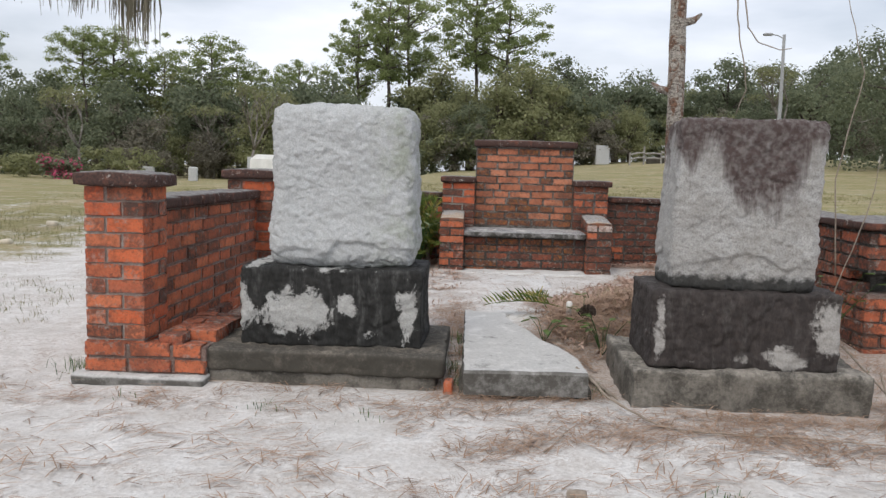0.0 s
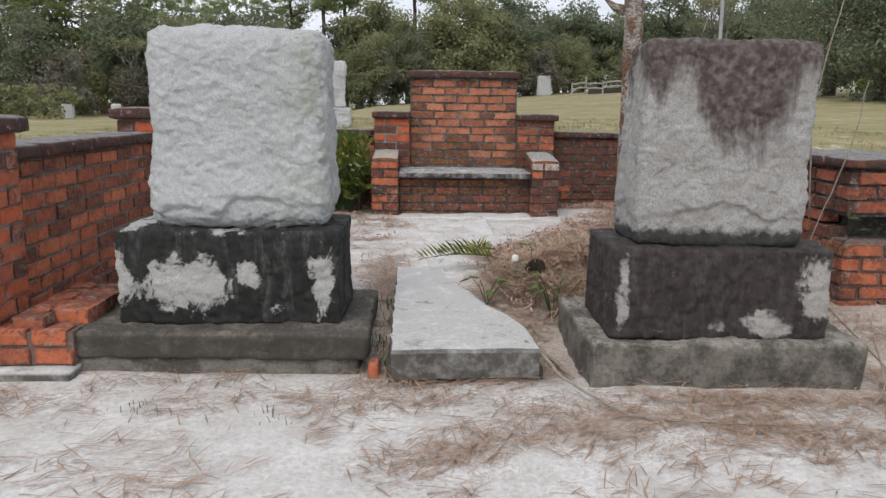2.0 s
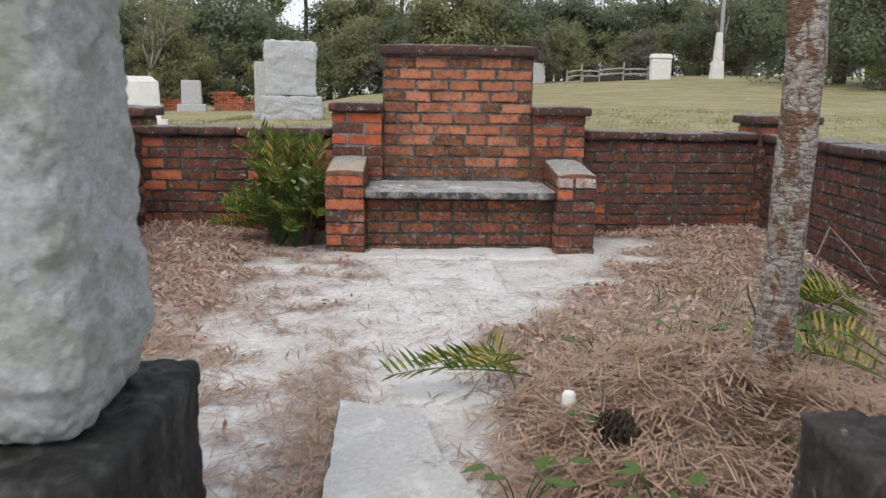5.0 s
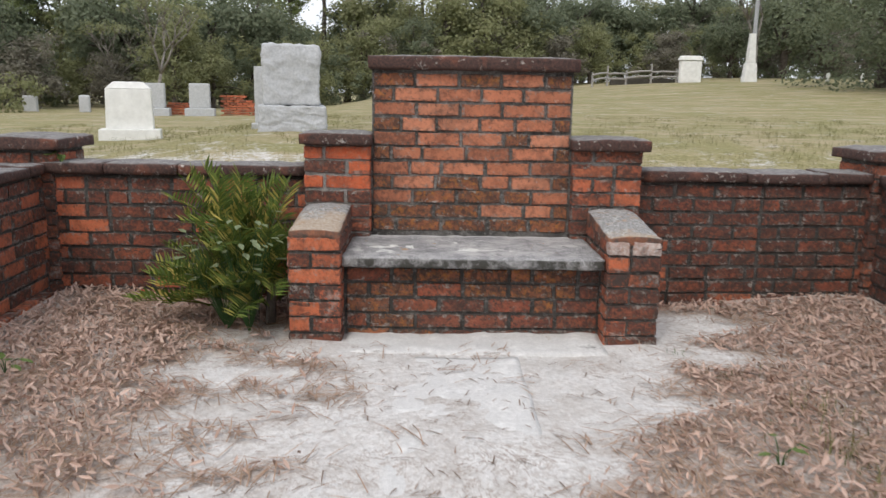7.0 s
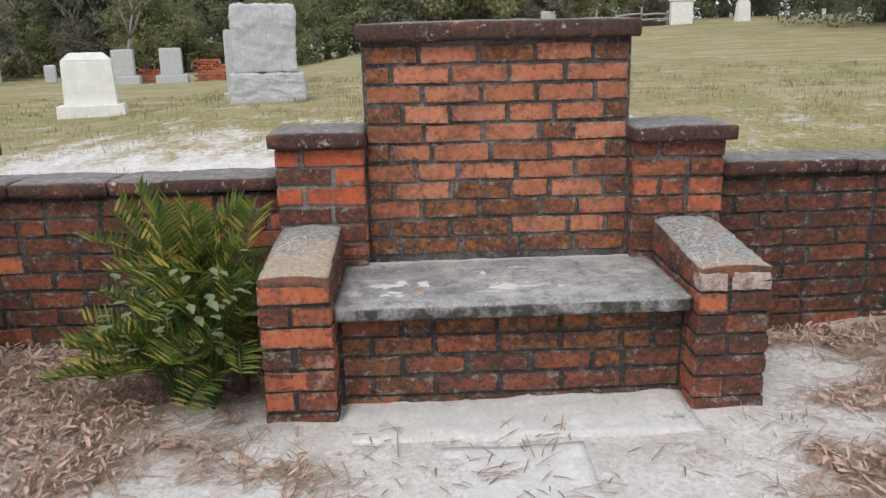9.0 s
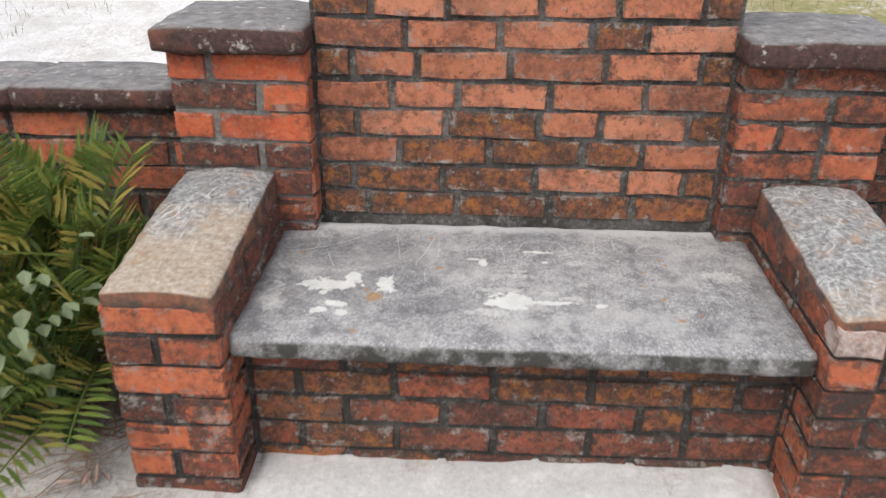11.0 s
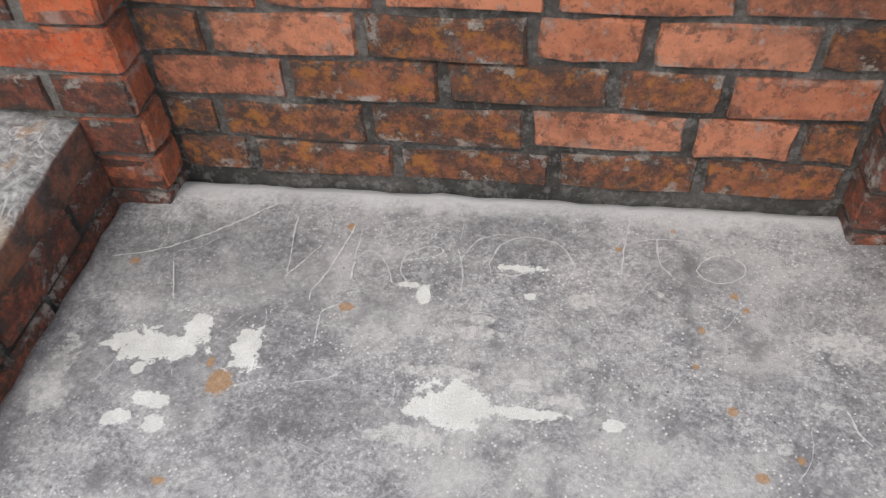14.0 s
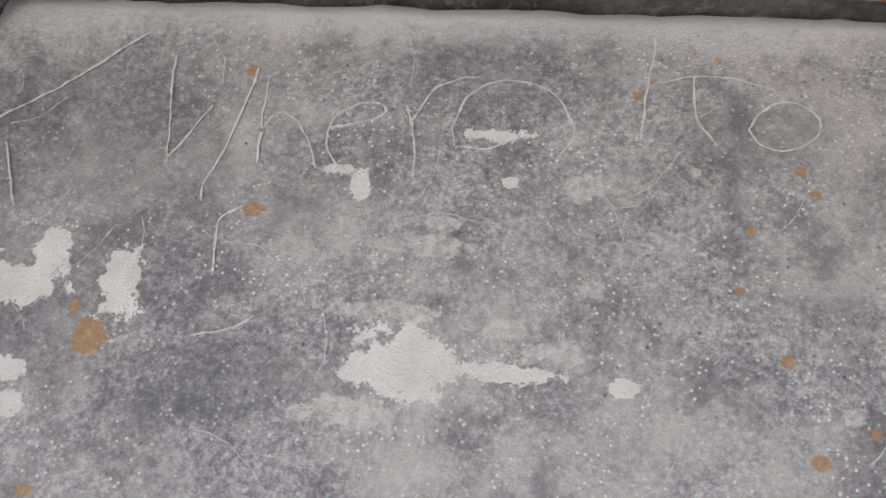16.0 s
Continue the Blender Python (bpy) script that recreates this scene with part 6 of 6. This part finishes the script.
stick("pale twig in the leaf litter", on_ground((0.35, 5.2, 0.03), (0.42, 4.9, 0.05)), 0.006)
for k, (x0, y0, x1, y1, z1) in enumerate(((0.95, 5.55, 1.3, 5.2, 0.42), (1.15, 5.7, 0.75, 5.2, 0.32), (1.05, 5.6, 1.45, 5.0, 0.30), (0.85, 5.4, 1.2, 5.3, 0.25), (1.2, 5.75, 1.5, 5.5, 0.5))):
    z0 = height(x0, y0)
    stick("thin arching dry vine near the trunk", [(x0, y0, z0), ((x0 + x1) / 2, (y0 + y1) / 2, z0 + z1), (x1, y1, z0 + z1 * 0.6)], 0.005, "vine", "vine")
for pts in (((1.62, 4.45, 0.1), (1.60, 4.3, 0.4), (1.72, 4.2, 0.9), (1.78, 4.2, 1.25)), ((1.55, 4.3, 0.1), (1.62, 4.2, 0.45), (1.55, 4.05, 0.25), (1.5, 3.95, 0.18)), ((1.5, 3.9, 0.2), (1.42, 3.2, 0.1), (1.45, 3.0, 0.02)),
            ((1.44, 3.35, 0.19), (1.40, 3.18, 0.05), (1.25, 3.0, 0.02)), ((1.75, 4.6, 0.5), (1.7, 4.6, 1.1), (1.83, 4.6, 1.75), (1.7, 4.6, 2.2))):
    stick("thin pale vine climbing by the wall end", pts, 0.005, "vine", "vine")


for pts in (((TX, TY, 3.3), (1.00, 4.75, 2.40), (1.09, 4.75, 2.20), (1.11, 4.75, 1.99), (1.15, 4.75, 1.82), (1.18, 4.75, 1.65), (1.12, 4.75, 1.49)),
            ((TX, TY, 3.2), (1.07, 4.80, 2.45), (1.15, 4.80, 2.21), (1.17, 4.80, 2.04), (1.26, 4.80, 1.95), (1.39, 4.80, 1.91), (1.46, 4.80, 1.92))):
    stick("thin pale vine hanging down from the trunk", pts, 0.006, "vine", "vine")


def pine_cone(x, y, z):
    th = empty("pine_cone", "dark open pine cone lying on straw", "pine cone", at=(x, y, z))
    th.rotation_euler = (1.35, 0.2, 0.5)
    b = bmesh.new()
    tube(b, [(0, 0, -0.07), (0, 0, 0), (0, 0, 0.07)], [0.015, 0.022, 0.008], 8)
    part("cone_core", b, M_CONE, th)
    for k in range(70):
        t = k / 70
        a = k * 2.4
        r = 0.048 * math.sin(math.pi * (0.12 + 0.8 * t))
        zz = -0.065 + 0.13 * t
        d = Vector((math.cos(a), math.sin(a), 0.35))
        s = Vector((-math.sin(a), math.cos(a), 0))
        b = bmesh.new()
        c = Vector((0, 0, zz))
        lo_ = [c + d * 0.01 + s * 0.006, c + d * 0.01 - s * 0.006, c + d * r - s * 0.009, c + d * r + s * 0.009]
        v0 = [b.verts.new(q) for q in lo_]
        v1 = [b.verts.new(q + Vector((0, 0, 0.005))) for q in lo_]
        b.faces.new(v0[::-1])
        b.faces.new(v1)
        for j in range(4):
            b.faces.new((v0[j], v0[(j + 1) % 4], v1[(j + 1) % 4], v1[j]))
        part("scale", b, M_CONE, th)


pine_cone(0.21, 4.54, height(0.21, 4.54) + 0.085)
tagged(part("pale_stone", soft_block((0.10, 4.67, height(0.12, 4.69) + 0.03), (0.14, 4.71, height(0.12, 4.69) + 0.13), (5, 5, 8), 0.018, 0.006, 20, 3), M_WHITE, smooth=True), "small upright white stone chip on the heap", "stone")
tagged(part("loose_brick", soft_block((-0.63, 3.37, -0.03), (-0.585, 3.45, 0.062), (5, 6, 6), 0.012, 0.006, 20, 9), M_BRICK, smooth=True), "broken orange brick end beside the slab", "brick")
tagged(part("pebble", soft_block((-0.16, 2.16, height(-0.13, 2.18) - 0.005), (-0.09, 2.20, height(-0.13, 2.18) + 0.025), (6, 5, 4), 0.014, 0.004, 30, 2), M_TWIG, smooth=True), "small dark grey pebble on the sand", "stone")
for x, y, s_ in ((-6.51, 9.39, 0.07), (-6.92, 11.24, 0.08), (3.9, 10.6, 0.07), (5.5, 13.5, 0.12), (3.2, 9.6, 0.06), (2.75, 9.3, 0.06)):
    z = height(x, y)
    tagged(part("stone", soft_block((x - s_, y - s_ * 0.7, z - 0.02), (x + s_, y + s_ * 0.7, z + s_ * 0.9), (6, 5, 4), s_ * 0.45, 0.01, 6, x), M_PALESTONE, smooth=True), "small pale stone lying on the grass", "stone", "pale stones")

# oak limb with hanging moss beside the plot
oak = empty("tree", "oak with a long limb hung with grey moss", "tree")
b = bmesh.new()
tube(b, [(-9.0, 8.4, -0.3), (-8.9, 8.5, 1.6), (-8.6, 8.7, 3.3), (-8.4, 8.8, 5.0)], [0.42, 0.34, 0.30, 0.18], 14)
part("trunk", b, M_BARK, oak, smooth=True)
b = bmesh.new()
tube(b, [(-8.6, 8.7, 3.2), (-7.2, 9.0, 3.9), (-5.6, 9.3, 3.75), (-4.2, 9.5, 3.4)], [0.2, 0.13, 0.08, 0.03], 8)
part("limb", b, M_BARK, oak, smooth=True)
rm = random.Random(5)
MOSS = ((-6.35, 9.2, 3.7, 0.75, 70, 0.12), (-5.85, 9.25, 3.7, 0.62, 90, 0.16), (-5.55, 9.3, 3.65, 0.85, 130, 0.15), (-5.30, 9.3, 3.6, 0.70, 100, 0.15),
        (-4.93, 9.35, 3.6, 1.45, 16, 0.03), (-4.90, 9.4, 3.55, 1.12, 130, 0.11), (-4.72, 9.4, 3.5, 1.05, 90, 0.10))
for x, y, zt, ln, n_, wd in MOSS:
    verts, faces = [], []
    for _ in range(n_):
        px, py = x + rm.gauss(0, wd), y + rm.gauss(0, wd)
        l = ln * (0.3 + 0.7 * rm.random() ** 1.6)
        prev = None
        for k in range(6):
            t = k / 5
            c = Vector((px + 0.03 * noise.noise(Vector((px * 9, t * 4, 1))), py + 0.03 * noise.noise(Vector((py * 9, t * 4, 7))), zt - l * t))
            w = 0.012 * (1 - 0.8 * t)
            i = len(verts)
            verts += [c + Vector((w, 0, 0)), c - Vector((w, 0, 0))]
            if prev is not None:
                faces.append((prev, prev + 1, i + 1, i))
            prev = i
    under("moss_clump", mesh_of("moss_clump", verts, faces, M_MOSS), oak)
cl = [(Vector((-8.4 + rm.uniform(-2.2, 1.2), 8.8 + rm.uniform(-1.5, 1.5), 5.0 + rm.uniform(-0.3, 1.8))), rm.uniform(0.4, 0.8)) for _ in range(40)]
v, f = leaf_cloud(rm, cl, 40, 0.09, 0.7)
under("crown", mesh_of("crown", v, f, M_OAK), oak)


# flowering bush and shrubs by the wood
def shrub(label, x, y, r, h_, mat, seed, flowers=0):
    th = empty("bush", label, "bush", "bushes along the meadow")
    rr = random.Random(seed)
    z = height(x, y)
    cl_ = [(Vector((rr.uniform(-r, r), rr.uniform(-r, r) * 0.7, rr.uniform(0.1, h_))), rr.uniform(0.25, 0.5) * min(1.0, r)) for _ in range(int(18 + 12 * r))]
    v_, f_ = leaf_cloud(rr, cl_, 60, 0.16, 0.8)
    under("foliage", mesh_of("foliage", v_, f_, mat), th)
    if flowers:
        v_, f_ = leaf_cloud(rr, cl_[: len(cl_) // 2], flowers, 0.14, 0.9)
        under("flowers", mesh_of("flowers", v_, f_, M_FLOWER), th)
    th.location = (x, y, z)
    return th


shrub("flowering bush with pink blossoms", -17.5, 31.0, 0.8, 0.8, M_OAK, 3, 70)
shrub("low yellow-green bush by the wood", -15.6, 32.5, 1.3, 1.2, M_OLIVE, 4)
shrub("low yellow-green bush by the wood", 25.5, 46.0, 0.9, 0.9, M_FROND, 5)
shrub("low green bush by the wood", -19.5, 32.5, 1.2, 1.0, M_OLIVE, 6)
rb = random.Random(9)
for k in range(56):
    u = -1.0 + 2.05 * k / 55
    d = 40 + 17 * smooth_step(-0.5, 0.4, u) + rb.uniform(-1.5, 2.5)
    x, y = -0.5 + u * d, d
    shrub("dense undergrowth bush at the wood's edge", x, y, rb.uniform(1.7, 2.5), rb.uniform(2.0, 3.4), rb.choice([M_OAK, M_OAK, M_OLIVE, M_DRYTREE]), 200 + k)

# ---------------------------------------------------------------- bricks, course by course
for p, x, y, s, z1 in pillars:
    old = s > 0.35
    z0 = 0.055 if y < 4 else 0.06
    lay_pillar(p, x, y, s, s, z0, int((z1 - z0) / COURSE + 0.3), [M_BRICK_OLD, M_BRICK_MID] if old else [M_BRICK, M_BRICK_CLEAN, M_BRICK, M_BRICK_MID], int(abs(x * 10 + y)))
lay_face(wall_left, W1, W2, 0.075, 10, [M_BRICK, M_BRICK, M_BRICK_MID], 21, rough=0.004)
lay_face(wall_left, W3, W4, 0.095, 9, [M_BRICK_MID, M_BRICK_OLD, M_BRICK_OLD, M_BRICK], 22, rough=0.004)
lay_face(wall_left, (XL + 0.07, 3.75), (XLB + 0.07, 8.1), 0.03, 2, [M_BRICK_MID, M_BRICK], 23, rough=0.003)
lay_face(wall_left, (XL - 0.22, 5.5), (XL - 0.22, 3.69), 0.075, 10, M_BRICK, 29)
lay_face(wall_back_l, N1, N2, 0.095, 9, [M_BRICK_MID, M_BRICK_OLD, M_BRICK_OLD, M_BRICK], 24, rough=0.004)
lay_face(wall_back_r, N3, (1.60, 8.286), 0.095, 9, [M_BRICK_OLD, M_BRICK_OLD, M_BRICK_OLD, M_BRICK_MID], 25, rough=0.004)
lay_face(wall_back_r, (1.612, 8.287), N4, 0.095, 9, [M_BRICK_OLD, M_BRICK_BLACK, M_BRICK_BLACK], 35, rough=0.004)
lay_face(wall_back_r, (0.89, YB - 0.02), (XR, YB + 0.03), 0.055, 1, [M_BRICK_OLD, M_BRICK_MID], 28)
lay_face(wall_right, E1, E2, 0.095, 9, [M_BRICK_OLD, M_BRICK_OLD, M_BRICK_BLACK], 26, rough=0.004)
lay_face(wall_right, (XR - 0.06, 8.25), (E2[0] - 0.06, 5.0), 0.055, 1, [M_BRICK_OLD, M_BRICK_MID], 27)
T_ = 0.22
lay_face(wall_left, (W4[0] - T_, W4[1]), (W3[0] - T_, W3[1]), 0.095, 9, M_BRICK_MID, 30)
lay_face(wall_back_l, (N2[0], N2[1] + T_), (N1[0], N1[1] + T_), 0.095, 9, M_BRICK_MID, 31)
lay_face(wall_back_r, (N4[0], N4[1] + T_), (N3[0], N3[1] + T_), 0.095, 9, M_BRICK_MID, 32)
lay_face(wall_right, (E2[0] + T_, E2[1]), (E1[0] + T_, E1[1]), 0.095, 9, M_BRICK_MID, 33)
# bench
JOINTS = ((-0.555, -0.404, -0.165, 0.087, 0.309, 0.531), (-0.547, -0.443, -0.202, 0.043, 0.28, 0.434, 0.528), (-0.546, -0.318, -0.082, 0.162, 0.318, 0.527),
          (-0.54, -0.427, -0.195, 0.045, 0.203, 0.424, 0.528), (-0.535, -0.334, -0.165, 0.069, 0.308, 0.521), (-0.53, -0.433, -0.268, -0.035, 0.201, 0.436, 0.52),
          (-0.53, -0.298, -0.065, 0.161, 0.295, 0.515), (-0.53, -0.38, -0.195, 0.033, 0.22, 0.423, 0.515), (-0.53, -0.30, -0.07, 0.15, 0.38, 0.515), (-0.53, -0.42, -0.19, 0.04, 0.26, 0.515), (-0.53, -0.31, -0.08, 0.14, 0.37, 0.515))
rk = random.Random(41)
for i, row in enumerate(JOINTS):
    for a, b in zip(row, row[1:]):
        a, b = max(a, -0.535), min(b, 0.52)
        edge = i < 1 or abs((a + b) / 2) > 0.45
        mat = M_BRICK_LICHEN if edge or rk.random() < (0.8, 0.65, 0.4, 0.15, 0.06)[min(i, 4)] else M_BRICK_BACK
        lay(bench, (a + b) / 2, 8.19, 0.513 + i * 0.0762, 0.0, b - a - 0.011, mat, rk, rk.uniform(-0.003, 0.003))
for x0, x1, sd in ((-0.885, -0.537, 42), (0.524, 0.891, 43)):
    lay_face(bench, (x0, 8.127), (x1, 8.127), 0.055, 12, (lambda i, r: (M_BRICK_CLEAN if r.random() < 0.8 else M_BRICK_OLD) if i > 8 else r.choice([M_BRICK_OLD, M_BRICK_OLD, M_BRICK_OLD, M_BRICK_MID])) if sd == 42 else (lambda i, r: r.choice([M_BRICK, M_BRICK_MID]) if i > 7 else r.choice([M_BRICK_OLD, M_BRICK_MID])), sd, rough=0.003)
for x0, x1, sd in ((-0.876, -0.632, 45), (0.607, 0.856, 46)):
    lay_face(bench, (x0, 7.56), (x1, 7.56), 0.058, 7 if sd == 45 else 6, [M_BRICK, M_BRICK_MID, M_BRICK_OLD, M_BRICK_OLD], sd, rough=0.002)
lay_face(bench, (0.607, 7.56), (0.856, 7.56), 0.058 + 6 * COURSE, 1, M_BRICK_LIME, 58, shift=1)
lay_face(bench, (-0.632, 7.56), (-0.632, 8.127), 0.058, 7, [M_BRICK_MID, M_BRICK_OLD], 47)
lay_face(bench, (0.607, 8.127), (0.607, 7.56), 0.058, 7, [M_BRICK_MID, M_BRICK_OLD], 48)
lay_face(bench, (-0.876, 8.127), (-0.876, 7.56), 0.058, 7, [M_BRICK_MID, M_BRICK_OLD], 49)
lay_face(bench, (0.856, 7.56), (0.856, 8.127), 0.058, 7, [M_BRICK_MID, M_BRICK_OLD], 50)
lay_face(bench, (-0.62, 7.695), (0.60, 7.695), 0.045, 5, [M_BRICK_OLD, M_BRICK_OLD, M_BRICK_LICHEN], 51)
lay_face(bench, (-0.537, 8.127), (-0.537, 8.20), 0.515, 6, M_BRICK, 52)
lay_face(bench, (0.524, 8.20), (0.524, 8.127), 0.515, 6, M_BRICK_MID, 53)
# broken wall end and footing
lay_face(stub, (SX, SY), (SX + 0.5, SY), 0.03, 5, [M_BRICK, M_BRICK_MID], 61, rough=0.004)
lay_face(stub, (SX + 0.05, SY), (SX + 0.5, SY), 0.57, 3, [M_BRICK_MID], 62, rough=0.006)
lay_face(stub, (SX, SY + 0.7), (SX, SY), 0.03, 10, [M_BRICK_OLD, M_BRICK_MID], 63, rough=0.006, skip=lambda s, i: i in (5, 6) and s > 0.45)
lay_face(foot, (-2.42, 3.365), (-1.81, 3.365), 0.05, 1, M_BRICK, 64)
lay_face(foot, (-2.42, 3.368), (-1.83, 3.368), 0.127, 1, M_BRICK, 65)
for k in range(6):
    lay_face(foot, (-2.06, 3.40 + 0.105 * k), (-1.93 if k == 0 else -1.80, 3.40 + 0.105 * k), 0.172 + 0.004 * (k % 2), 1, [M_BRICK, M_BRICK_MID], 66 + k, shift=k)
lay_face(bench, (0.56, 8.445), (-0.575, 8.445), 0.06, 11, M_BRICK_MID, 71)
lay_face(bench, (0.515, 8.445), (-0.53, 8.445), 0.06 + 11 * COURSE, 6, M_BRICK_MID, 72)
